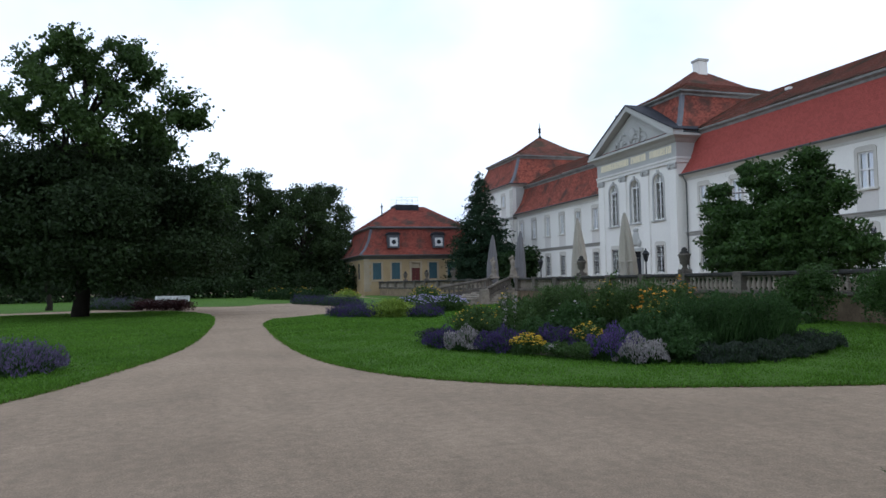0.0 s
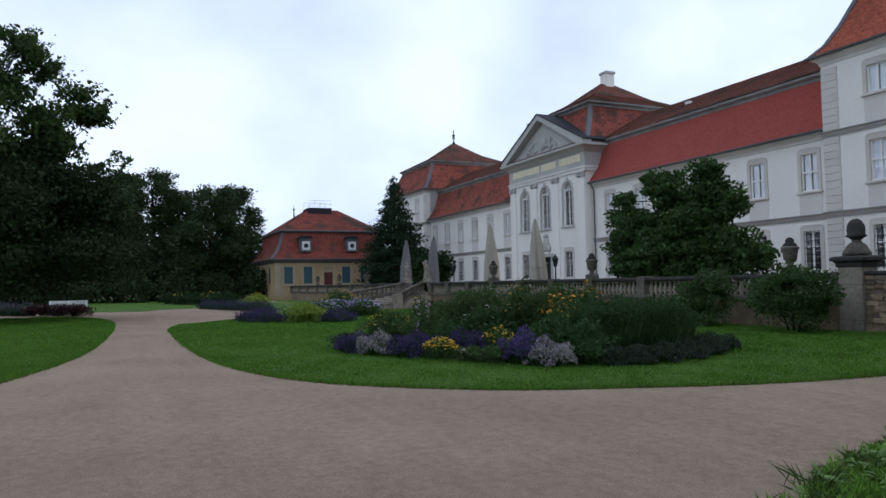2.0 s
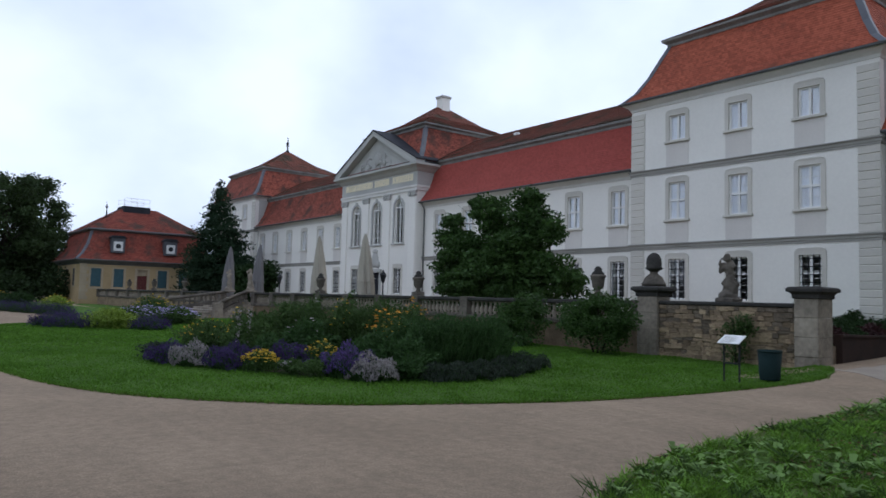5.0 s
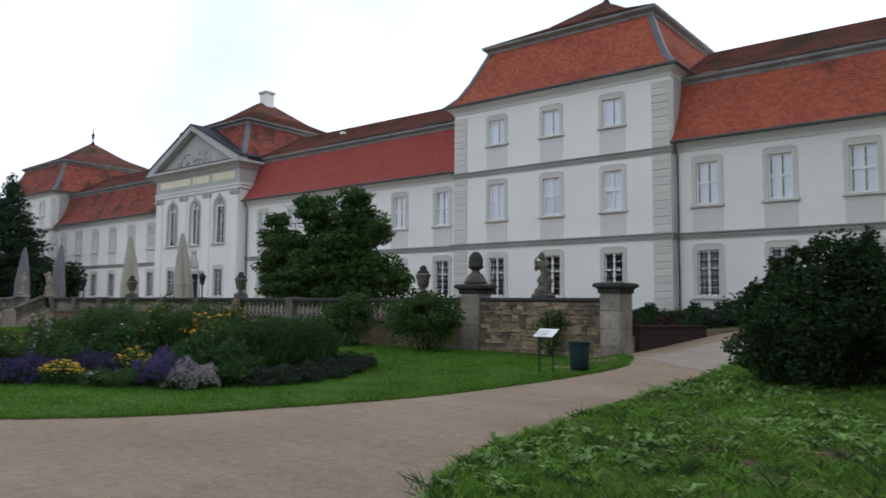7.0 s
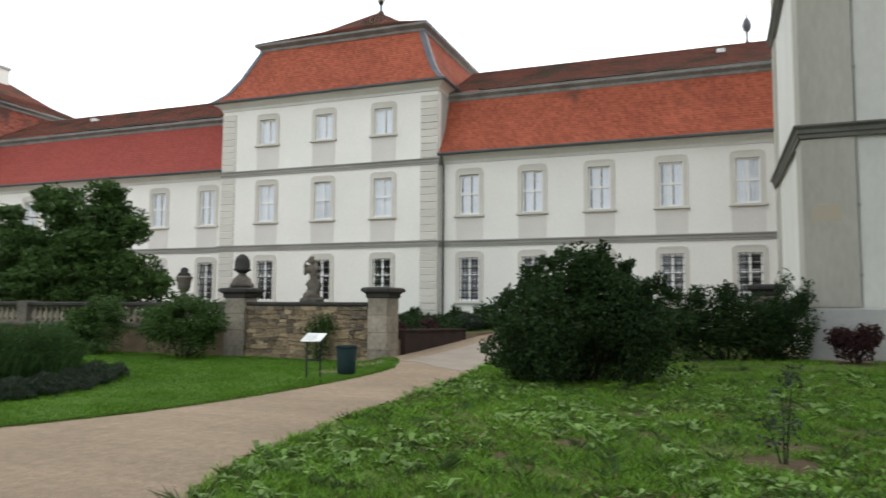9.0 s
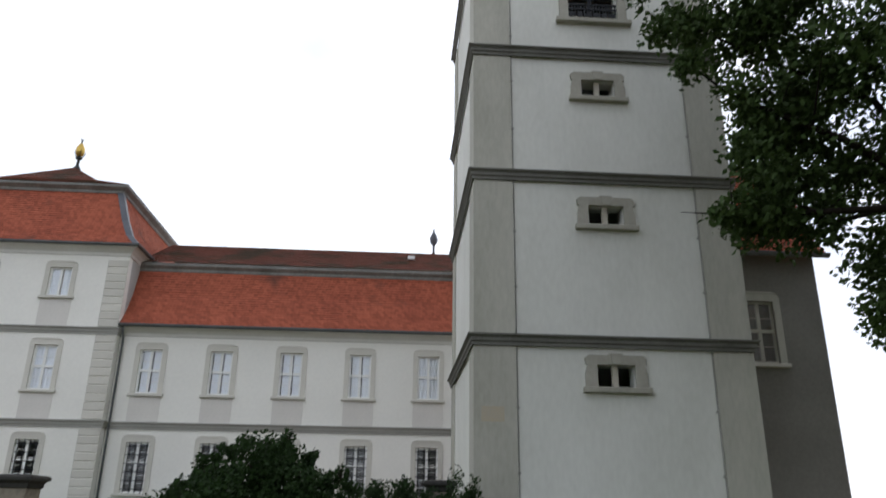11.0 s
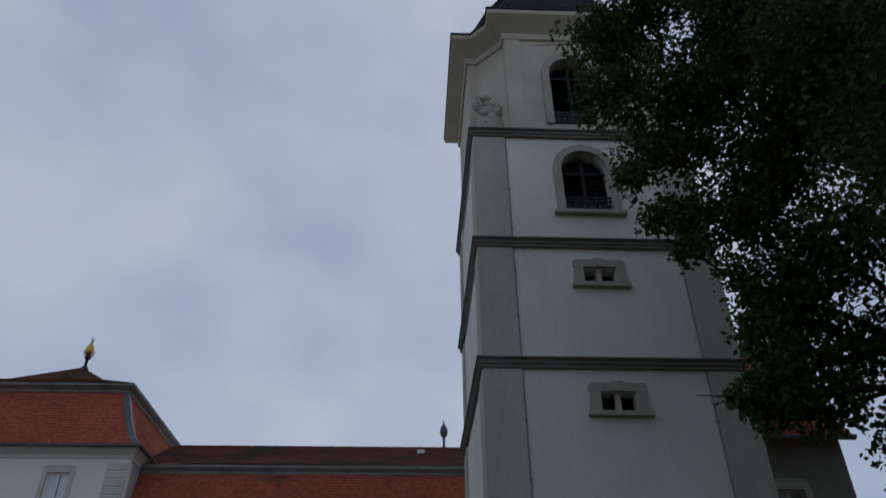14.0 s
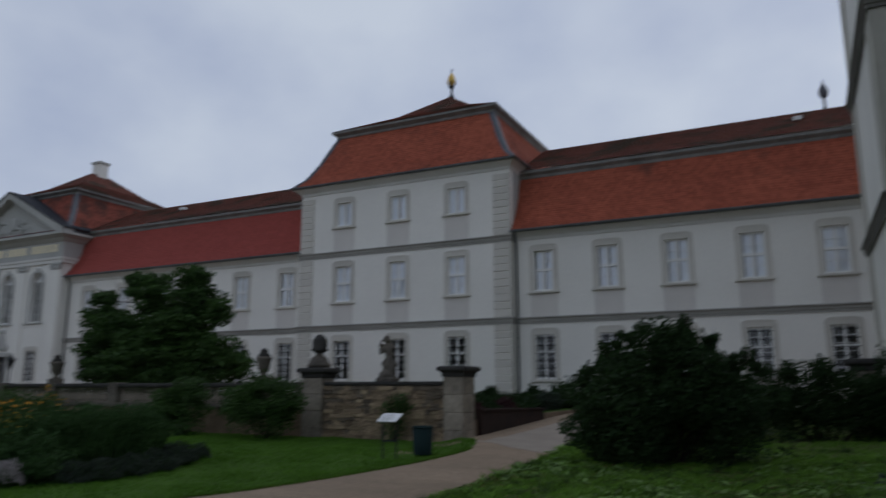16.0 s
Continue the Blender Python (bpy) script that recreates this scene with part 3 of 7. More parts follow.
def gutter(bm, x0, x1, y, z, r=0.14):
    pts = [(y + r * math.cos(a), z + r * math.sin(a)) for a in [math.pi * (1 + i / 8) for i in range(9)]]
    extrude_x(bm, pts, x0, x1, False)
    extrude_x(bm, [(p[0] * 1.0, p[1] - 0.012) for p in pts][::-1], x0, x1, False)


def wing(parent, x0, x1, centres, tiles, openc):
    """A two-storeyed wing with a mansard roof."""
    holes = []
    for c in centres:
        holes += [(c - WW / 2, c + WW / 2, U_SILL, U_SILL + WH), (c - WW / 2, c + WW / 2, G_SILL, G_SILL + 2.42)]
    part("wall", wall_mesh(x0, x1, BASE - 0.6, WING_EAVE, YF, 0.5, holes), M["plaster"], parent, "white plastered wing wall")
    bm = bmesh.new()
    extrude_x(bm, [(YF - o, STR1 + z) for o, z in BAND], x0, x1)
    part("string_course", bm, M["stringstone"], parent, "grey stone string course")
    bm = bmesh.new()
    extrude_x(bm, [(YF - o, WING_EAVE + z) for o, z in CORNICE] + [(YF + 0.1, WING_EAVE - 0.06)], x0, x1)
    part("cornice", bm, M["trim"], parent, "grey eaves cornice")
    bm = bmesh.new()
    gutter(bm, x0, x1, YF - 0.52, WING_EAVE + 0.02)
    part("gutter", bm, M["zinc"], parent, "zinc rain gutter")
    slope = courses([(0.0, WING_EAVE), (0.62, WING_EAVE + 0.75), (1.25, WING_EAVE + 1.9), (1.75, WING_EAVE + 3.55)])
    bm = bmesh.new()
    extrude_x(bm, [(YF - 0.5 + i, z) for i, z in slope], x0, x1, False)
    part("roof", bm, tiles, parent, "steep lower mansard slope of clay tiles")
    yc = YF + 1.25
    bm = bmesh.new()
    extrude_x(bm, [(yc + 0.05, WING_CURB - 0.5), (yc - 0.08, WING_CURB - 0.45), (yc - 0.1, WING_CURB - 0.3), (yc - 0.28, WING_CURB - 0.16), (yc - 0.3, WING_CURB + 0.0), (yc + 0.1, WING_CURB + 0.06)], x0, x1)
    part("curb_moulding", bm, M["curb"], parent, "grey moulding between the roof slopes")
    upper = courses([(yc - 0.3, WING_CURB + 0.03), (44.0, WING_RIDGE)])
    bm = bmesh.new()
    extrude_x(bm, upper, x0, x1, False)
    part("roof", bm, M["tile_dark"], parent, "shallow upper slope of mossy brown tiles")
    bm = bmesh.new()
    extrude_x(bm, [(44.0, WING_RIDGE), (50.0, WING_EAVE), (50.0, BASE - 0.6)], x0, x1, False)
    part("rear_wall", bm, M["plaster"], parent)
    # Back wall and floors added to block light and keep the panes dark.
    part("dark_room_back", boxes((x0 + 0.05, x1 - 0.05, YF + 4.0, YF + 4.2, BASE - 0.5, WING_EAVE)), M["interior"], parent)
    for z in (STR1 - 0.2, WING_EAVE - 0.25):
        part("dark_room_floor", boxes((x0 + 0.05, x1 - 0.05, YF + 0.5, YF + 4.0, z, z + 0.2)), M["interior"], parent)
    for i, c in enumerate(centres):
        window(parent, "2", c, YF, U_SILL, openc[i % len(openc)], U_SILL - STR1 - 0.03)
        window(parent, "1", c, YF, G_SILL)


def hip_strip(bm, poly, profile, i, w=0.34, lift=0.05):
    """Slates laid along the hip over corner i of a swept roof."""
    last = None
    n = len(poly)
    for o, z in profile:
        ring = offset_poly(poly, o + lift)
        c = ring[i]
        a = (ring[i - 1] - c).normalized() * w
        b = (ring[(i + 1) % n] - c).normalized() * w
        row = [bm.verts.new((*(c + a), z + lift)), bm.verts.new((*c, z + lift)), bm.verts.new((*(c + b), z + lift))]
        if last:
            bm.faces.new((last[0], last[1], row[1], row[0]))
            bm.faces.new((last[1], last[2], row[2], row[1]))
        last = row


def quoins(parent, xc, y, z0, z1, side, w=1.05, gap=0.0):
    """Bossed corner blocks in a column."""
    n = round((z1 - z0) / 0.41)
    h = (z1 - z0) / n
    key = "quoin%.3f" % h
    if key not in MESH:
        MESH[key] = keep(soft_box(0, w, -0.045, 0.02, 0.02, h - 0.015, 0.02), "quoin", M["sandstone"])
    for i in range(n):
        mesh_part("quoin", MESH[key], None, parent, at=(xc if side > 0 else xc - w, y, z0 + i * h))


def mansard(parent, poly, eave, curb, top, inset, tiles, apex=None, strips=True):
    """Cornice, gutter, steep slope, curb and hipped cap over a rectangle."""
    bm = bmesh.new()
    sweep(bm, poly, [(o, eave + z) for o, z in CORNICE] + [(-0.2, eave - 0.02)])
    part("cornice", bm, M["trim"], parent, "grey eaves cornice")
    bm = bmesh.new()
    sweep(bm, poly, [(0.40, eave - 0.07), (0.52, eave - 0.1), (0.60, eave - 0.05), (0.62, eave + 0.03), (0.58, eave + 0.04), (0.46, eave)])
    part("gutter", bm, M["zinc"], parent, "zinc rain gutter")
    h = curb - eave
    curve = [(-0.5, eave), (0.15, eave + h * 0.16), (0.75, eave + h * 0.42), (1.25, eave + h * 0.7), (inset, curb - 0.35)]
    bm = bmesh.new()
    sweep(bm, poly, [(-i, z) for i, z in courses(curve)])
    part("roof", bm, tiles, parent, "steep lower mansard slope of clay tiles")
    if strips:
        for i in range(4):
            bm = bmesh.new()
            hip_strip(bm, poly, [(-a, z) for a, z in curve], i)
            part("hip_strip", bm, M["slate_strip"], parent, "blue-grey slate hip")
    bm = bmesh.new()
    sweep(bm, poly, [(-inset - 0.05, curb - 0.5), (-inset + 0.1, curb - 0.42), (-inset + 0.12, curb - 0.28), (-inset + 0.36, curb - 0.12), (-inset + 0.38, curb + 0.02), (-inset, curb + 0.06)])
    part("curb_moulding", bm, M["curb"], parent, "grey moulding between the roof slopes")
    xs, ys = [p[0] for p in poly], [p[1] for p in poly]
    half = min(max(xs) - min(xs), max(ys) - min(ys)) / 2 - inset
    bm = bmesh.new()
    sweep(bm, poly, [(-i, z) for i, z in courses([(inset - 0.36, curb + 0.03), (inset + half * 0.5, curb + (top - curb) * 0.44), (inset + half - 0.05, top)])], top=True)
    part("roof", bm, M["tile_dark"], parent, "shallow hipped cap of brown tiles")


def pavilion(parent, xc, tiles, gold=True):
    """A three-storeyed corner pavilion, 14.7 m wide."""
    x0, x1 = xc - 7.33, xc + 7.33
    y1 = YP + 15.2
    cs = (xc - 3.95, xc, xc + 3.95)
    holes = []
    for c in cs:
        for z, h in ((G_SILL, 2.42), (U_SILL, WH), (T_SILL, 1.56)):
            holes.append((c - WW / 2, c + WW / 2, z, z + h))
    part("wall", wall_mesh(x0, x1, BASE - 0.6, PAV_EAVE, YP, 0.5, holes), M["plaster"], parent, "white plastered pavilion front")
    # Side and back walls use a darker plaster colour than the front.
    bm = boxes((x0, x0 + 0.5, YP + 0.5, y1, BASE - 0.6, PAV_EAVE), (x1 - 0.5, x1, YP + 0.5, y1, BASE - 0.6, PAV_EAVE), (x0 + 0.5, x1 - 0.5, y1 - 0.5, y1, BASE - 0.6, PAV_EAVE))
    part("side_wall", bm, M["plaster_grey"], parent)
    for z in (STR1, STR2):
        bm = bmesh.new()
        sweep(bm, rect(x0, x1, YP, y1), [(o, z + h) for o, h in BAND])
        part("string_course", bm, M["stringstone"], parent, "grey stone string course")
    mansard(parent, rect(x0, x1, YP, y1), PAV_EAVE, PAV_CURB, PAV_TOP, 1.65, tiles)
    for c in cs:
        window(parent, "1", c, YP, G_SILL)
        window(parent, "2", c, YP, U_SILL, "cur2", U_SILL - STR1 - 0.03)
        window(parent, "3", c, YP, T_SILL, "cur3", T_SILL - STR2 - 0.03)
    for z0, z1 in ((BASE, STR1 - 0.36), (STR1 + 0.03, STR2 - 0.36), (STR2 + 0.03, PAV_EAVE - 0.75)):
        quoins(parent, x0 - 0.01, YP, z0, z1, 1)
        quoins(parent, x1 + 0.01, YP, z0, z1, -1)
    yc = YP + 7.6
    part("finial", lathe([(0.30, -0.1), (0.22, 0.15), (0.10, 0.3), (0.09, 0.75), (0.2, 0.82), (0.2, 0.95), (0.09, 1.0)], 12, (xc, yc, PAV_TOP)), M["iron"], parent, "dark metal finial base", True)
    if gold:
        part("finial_bud", lathe([(0.06, 0.95), (0.24, 1.15), (0.30, 1.4), (0.24, 1.7), (0.10, 1.95), (0.03, 2.0)], 12, (xc, yc, PAV_TOP)), M["gold"], parent, "gilded finial bud", True)
        bm = bmesh.new()
        for k in range(6):
            a = k * 1.047
            tube(bm, [(xc, yc, PAV_TOP + 0.9), (xc + 0.25 * math.cos(a), yc + 0.25 * math.sin(a), PAV_TOP + 1.0), (xc + 0.42 * math.cos(a), yc + 0.42 * math.sin(a), PAV_TOP + 1.35)], [0.025, 0.02, 0.012], 4)
            tube(bm, [(xc, yc, PAV_TOP + 1.9), (xc + 0.1 * math.cos(a), yc + 0.1 * math.sin(a), PAV_TOP + 2.35)], [0.025, 0.012], 4)
        part("finial_leaves", bm, M["iron"], parent)
    else:
        part("finial_bud", lathe([(0.06, 0.95), (0.2, 1.15), (0.2, 1.3), (0.08, 1.5), (0.05, 2.0), (0.01, 2.2)], 10, (xc, yc, PAV_TOP)), M["iron"], parent, "", True)


CX = -59.0
palace = thing("palace", "long white baroque palace with red mansard roofs", "palace", (0, 0, 0))
RIGHT_C = [-12.73 + 3.59 * i for i in range(5)]
MID_C = [-30.57 - 3.89 * i for i in range(6)]
FAR_C = [2 * CX - c for c in MID_C]
wing(palace, -14.43, 4.4, RIGHT_C, M["tile_orange"], ["cur2c", "cur2c", "cur2c", "cur2c", "cur2"])
wing(palace, CX + 6.6, -29.09, MID_C, M["tile_red"], ["cur2c"])
wing(palace, 2 * CX + 29.09, CX - 6.6, FAR_C, M["tile_old"], ["cur2c"])
pavilion(palace, -21.76, M["tile_orange"])
pavilion(palace, 2 * CX + 21.76, M["tile_old"], False)


# ---- middle pavilion with gable ----


def arch_pts(a, spring, n=10):
    return [(-a * math.cos(math.pi * i / n), spring + a * math.sin(math.pi * i / n)) for i in range(n + 1)]


def spandrels(bm, xc, a, spring, y0, y1):
    """Fills the corners of a square-headed hole so that it becomes an arch."""
    pts = arch_pts(a, spring)
    half = len(pts) // 2
    prism(bm, [(xc + x, z) for x, z in pts[: half + 1]] + [(xc - a, spring + a)], y0, y1)
    prism(bm, [(xc + x, z) for x, z in pts[half:]] + [(xc + a, spring + a)], y0, y1)


def arch_ring(a, b, foot, spring, y0, y1):
    bm = bmesh.new()
    prism(bm, [(-b, foot), (-a, foot), (-a, spring), (-b, spring)], y0, y1)
    prism(bm, [(a, foot), (b, foot), (b, spring), (a, spring)], y0, y1)
    i, o = arch_pts(a, spring), arch_pts(b, spring)
    for k in range(len(i) - 1):
        prism(bm, [i[k], i[k + 1], o[k + 1], o[k]], y0, y1)
    return bm


def arch_sash(a, foot, spring, y=0.18, material="white_wood"):
    bm = arch_ring(a - 0.09, a, foot, spring, y, y + 0.07)
    box(bm, -a + 0.09, a - 0.09, y, y + 0.07, foot, foot + 0.1)
    box(bm, -0.05, 0.05, y - 0.02, y + 0.07, foot + 0.1, spring + a - 0.09)
    box(bm, -a + 0.09, a - 0.09, y - 0.025, y + 0.06, spring - 0.06, spring + 0.05)
    n = 5
    for k in range(1, n):
        z = foot + (spring - foot) * k / n
        box(bm, -a + 0.09, a - 0.09, y + 0.015, y + 0.05, z - 0.02, z + 0.02)
    for k in range(1, 6):
        g = math.pi * k / 6
        tube(bm, [(0.22 * math.cos(g), y + 0.03, spring + 0.22 * math.sin(g)), ((a - 0.05) * math.cos(g), y + 0.03, spring + (a - 0.05) * math.sin(g))], [0.022, 0.022], 4)
    return keep(bm, "arched_sash", M[material])


def middle_pavilion(parent):
    x0, x1 = CX - 6.6, CX + 6.6
    top = 13.7
    cs = (CX - 3.8, CX, CX + 3.8)
    a, spring = 0.72, 10.0
    holes = [(c - a, c + a, 6.64, spring + a) for c in cs]
    holes += [(c - WW / 2, c + WW / 2, G_SILL, G_SILL + 2.42) for c in (cs[0], cs[2])]
    holes += [(CX - 0.8, CX + 0.8, BASE, 4.0)]
    part("wall", wall_mesh(x0, x1, BASE - 0.6, top, YC, 0.5, holes), M["plaster"], parent, "white plastered middle front")
    for c in cs:
        bm = bmesh.new()
        spandrels(bm, c, a, spring, YC, YC + 0.5)
        part("arch_filling", bm, M["plaster"], parent)
    bm = boxes((x0, x0 + 0.5, YC + 0.5, YC + 15, BASE - 0.6, top), (x1 - 0.5, x1, YC + 0.5, YC + 15, BASE - 0.6, top), (x0 + 0.5, x1 - 0.5, YC + 14.5, YC + 15, BASE - 0.6, top))
    part("side_wall", bm, M["plaster"], parent)
    # Added backing and floors, so that the arched windows look dark inside.
    part("dark_room_back", boxes((x0 + 0.5, x1 - 0.5, YC + 4.0, YC + 4.2, BASE - 0.5, top)), M["interior"], parent)
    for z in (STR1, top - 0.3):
        part("dark_room_floor", boxes((x0 + 0.5, x1 - 0.5, YC + 0.5, YC + 4.0, z, z + 0.2)), M["interior"], parent)
    ring = keep(arch_ring(a, a + 0.2, 6.64, spring, -0.06, 0.02), "arch_surround", M["plaster_grey"])
    sash = arch_sash(a, 6.64, spring)
    pane = keep(boxes((-a + 0.03, a - 0.03, 0.215, 0.223, 6.66, spring + a - 0.05)), "arch_pane", M["glass"])
    sill = keep(soft_box(-1.05, 1.05, -0.16, 0.02, 6.5, 6.64, 0.02), "arch_sill", M["plaster_grey"])
    key = keep(boxes((-0.12, 0.12, -0.12, 0.02, spring + a - 0.05, spring + a + 0.35)), "keystone", M["plaster_grey"])
    for c in cs:
        w = mesh_part("window", ring, None, parent, at=(c, YC, 0))
        mesh_part("window_frame", sash, None, w)
        p = mesh_part("pane", pane, None, w)
        p.visible_shadow = False
        mesh_part("window_sill", sill, None, w)
        mesh_part("keystone", key, None, w)
    for c in (cs[0], cs[2]):
        window(parent, "1", c, YC, G_SILL)
    d = part("door", boxes((CX - 0.8, CX - 0.02, YC + 0.25, YC + 0.33, BASE, 3.4), (CX + 0.02, CX + 0.8, YC + 0.25, YC + 0.33, BASE, 3.4), (CX - 0.8, CX + 0.8, YC + 0.25, YC + 0.33, 3.44, 4.0)), M["slate"], parent, "dark entrance door under a stone cartouche")
    bm = boxes((CX - 1.1, CX - 0.8, YC - 0.08, YC + 0.02, BASE, 4.0), (CX + 0.8, CX + 1.1, YC - 0.08, YC + 0.02, BASE, 4.0), (CX - 1.2, CX + 1.2, YC - 0.2, YC + 0.02, 4.0, 4.3))
    part("door_surround", bm, M["plaster_grey"], d)
    bm = bmesh.new()
    bmesh.ops.create_uvsphere(bm, u_segments=14, v_segments=9, radius=1.0, matrix=pose(CX, YC - 0.05, 5.2) @ Matrix.Diagonal((0.55, 0.16, 0.75, 1)))
    for s in (-1, 1):
        bmesh.ops.create_uvsphere(bm, u_segments=10, v_segments=7, radius=0.3, matrix=pose(CX + s * 0.55, YC - 0.05, 4.75) @ Matrix.Diagonal((1, 0.5, 1.3, 1)))
    bmesh.ops.create_uvsphere(bm, u_segments=10, v_segments=7, radius=0.28, matrix=pose(CX, YC - 0.05, 6.0) @ Matrix.Diagonal((1.5, 0.5, 0.8, 1)))
    part("cartouche", bm, M["plaster_grey"], parent, "oval stone cartouche over the door", True)
    # giant pilasters with bases and scrolled capitals
    pm = keep(boxes((-0.5, 0.5, -0.12, 0.02, BASE + 0.5, 10.75), (-0.58, 0.58, -0.2, 0.02, BASE, BASE + 0.5)), "pilaster", M["plaster"])
    cm = bmesh.new()
    box(cm, -0.56, 0.56, -0.2, 0.02, 11.15, 11.3)
    box(cm, -0.5, 0.5, -0.15, 0.02, 10.75, 10.84)
    for s in (-1, 1):
        bmesh.ops.create_cone(cm, cap_ends=True, segments=12, radius1=0.17, radius2=0.17, depth=0.2, matrix=pose(s * 0.44, -0.12, 11.0, 90))
    box(cm, -0.4, 0.4, -0.14, 0.02, 10.9, 11.12)
    cm = keep(cm, "capital", M["plaster_grey"])
    for x in (x0 + 0.55, CX - 1.9, CX + 1.9, x1 - 0.55):
        p = mesh_part("pilaster", pm, None, parent, at=(x, YC, 0))
        mesh_part("capital", cm, None, p)
    # entablature, gilded letters as plain bars, gable
    poly = rect(x0, x1, YC, YC + 15)
    bm = bmesh.new()
    sweep(bm, poly, [(0.0, 11.3), (0.14, 11.3), (0.14, 11.55), (0.2, 11.6), (0.2, 11.75), (0.12, 11.78), (0.12, 11.8)])
    part("architrave", bm, M["trim"], parent)
    bm = bmesh.new()
    sweep(bm, poly, [(0.10, 11.8), (0.10, 13.0), (0.25, 13.12), (0.4, 13.3), (0.75, 13.5), (0.8, 13.52), (0.8, 13.72), (0.0, 13.8)])
    # Grey here stands in for the shadow on the frieze behind the letters.
    part("frieze", bm, M["plaster_grey"], parent, "plain frieze under the gable")
    rnd = random.Random(4)
    x = x0 + 0.7
    while x < x1 - 0.75:
        w = rnd.uniform(0.12, 0.26)
        if not (abs(x - (CX + 2.4)) < 0.3 or abs(x - (CX - 0.6)) < 0.15):
            part("letter_bar", boxes((x, x + w, YC - 0.135, YC - 0.10, 12.22, 12.86)), M["letters"], parent, "gilded letter too small to read")
        x += w + rnd.uniform(0.07, 0.12)
    gx, gt = 7.25, 17.35
    bm = bmesh.new()
    prism(bm, [(CX - 6.5, 13.76), (CX + 6.5, 13.76), (CX, 17.0)], YC - 0.05, YC + 0.6)
    # The gable field's grey includes the shadow it lies in.
    part("tympanum", bm, M["plaster_grey"], parent, "plastered gable field")
    for s in (-1, 1):
        bm = bmesh.new()
        pts = [(CX + s * gx, 13.74), (CX + s * gx, 14.02), (CX, gt + 0.3), (CX, gt - 0.18), (CX + s * (gx - 0.85), 13.74)]
        prism(bm, pts[::-1] if s > 0 else pts, YC - 0.72, YC + 0.3)
        bmesh.ops.recalc_face_normals(bm, faces=bm.faces)
        part("raking_cornice", bm, M["plaster_grey"], parent, "raking gable cornice")
        bm = bmesh.new()
        pts = [(CX + s * (gx + 0.1), 14.0), (CX + s * (gx + 0.1), 14.08), (CX, gt + 0.42), (CX, gt + 0.32)]
        prism(bm, pts[::-1] if s > 0 else pts, YC - 0.8, YC + 5.0)
        bmesh.ops.recalc_face_normals(bm, faces=bm.faces)
        part("gable_roof", bm, M["slate"], parent, "dark metal gable roof")
    # trophy relief: shields, scrolls and leaves
    bm = bmesh.new()
    rnd = random.Random(9)
    for i in range(40):
        u = rnd.uniform(-0.72, 0.72)
        hgt = (1 - abs(u)) * 1.7
        bmesh.ops.create_uvsphere(bm, u_segments=8, v_segments=6, radius=rnd.uniform(0.08, 0.22), matrix=pose(CX + u * 4.2, YC - 0.1, 14.1 + rnd.uniform(0.0, max(0.15, hgt)), 0, rnd.uniform(0, 180)) @ Matrix.Diagonal((1.5, 0.55, 0.6, 1)))
    bmesh.ops.create_uvsphere(bm, u_segments=14, v_segments=10, radius=0.55, matrix=pose(CX, YC - 0.08, 15.0) @ Matrix.Diagonal((0.85, 0.3, 1.1, 1)))
    tagged(part("gable_relief", bm, M["plaster_grey"], parent, "carved trophy relief in the gable", True), kind="stuff")
    mansard(parent, rect(x0, x1, YC + 0.3, YC + 15), 13.9, 18.0, 21.4, 1.5, M["tile_old"])
    ch = part("chimney", soft_box(CX - 0.5, CX + 0.5, YC + 7.2, YC + 8.2, 20.3, 22.5, 0.03), M["plaster"], parent, "white plastered chimney")
    part("chimney_cap", soft_box(CX - 0.6, CX + 0.6, YC + 7.1, YC + 8.3, 22.4, 22.65, 0.03), M["plaster_grey"], ch)


middle_pavilion(palace)
# down pipes beside the pavilions
for x in (-14.25, -29.27, CX + 6.85):
    bm = bmesh.new()
    tube(bm, [(x, YF - 0.5, WING_EAVE - 0.05), (x, YF - 0.12, WING_EAVE - 0.7), (x, YF - 0.12, BASE)], [0.055, 0.055, 0.055], 8)
    part("down_pipe", bm, M["zinc"], palace, "", True)
# small finial, and roof hatches on the wings
part("finial", lathe([(0.12, 0.0), (0.07, 0.15), (0.07, 0.6), (0.2, 0.75), (0.26, 1.0), (0.2, 1.25), (0.06, 1.5), (0.02, 1.75)], 12, (2.05, 43.9, WING_RIDGE - 0.05)), M["slate_strip"], palace, "small dark metal finial", True)
for x in (0.6, -44.5):
    bm = boxes((x - 0.22, x + 0.22, 41.65, 42.0, 15.72, 15.93))
    part("roof_hatch", bm, M["signwhite"], palace, "small pale roof hatch")

# ---- bell tower ----
TX0, TX1, TY0, TY1 = 2.38, 11.15, 22.0, 30.8
TXC = (TX0 + TX1) / 2
tower = thing("bell_tower", "tall white plastered bell tower with grey corner strips and slate dome", "tower", (0, 0, 0))
T_STR = (6.67, 12.3, 17.2, 22.75)
T_TOP = 29.4


def octagon(x0, x1, y0, y1, c):
    return [(x0 + c, y0), (x1 - c, y0), (x1, y0 + c), (x1, y1 - c), (x1 - c, y1), (x0 + c, y1), (x0, y1 - c), (x0, y0 + c)]


def broken_corners(x0, x1, y0, y1, c, e):
    """A square whose corners are cut and set back behind its faces."""
    return [(x0 + c, y0), (x1 - c, y0), (x1 - c, y0 + e), (x1 - e, y0 + c), (x1, y0 + c), (x1, y1 - c), (x1 - e, y1 - c), (x1 - c, y1 - e), (x1 - c, y1), (x0 + c, y1), (x0 + c, y1 - e), (x0 + e, y1 - c), (x0, y1 - c), (x0, y0 + c), (x0 + e, y0 + c), (x0 + c, y0 + e)]


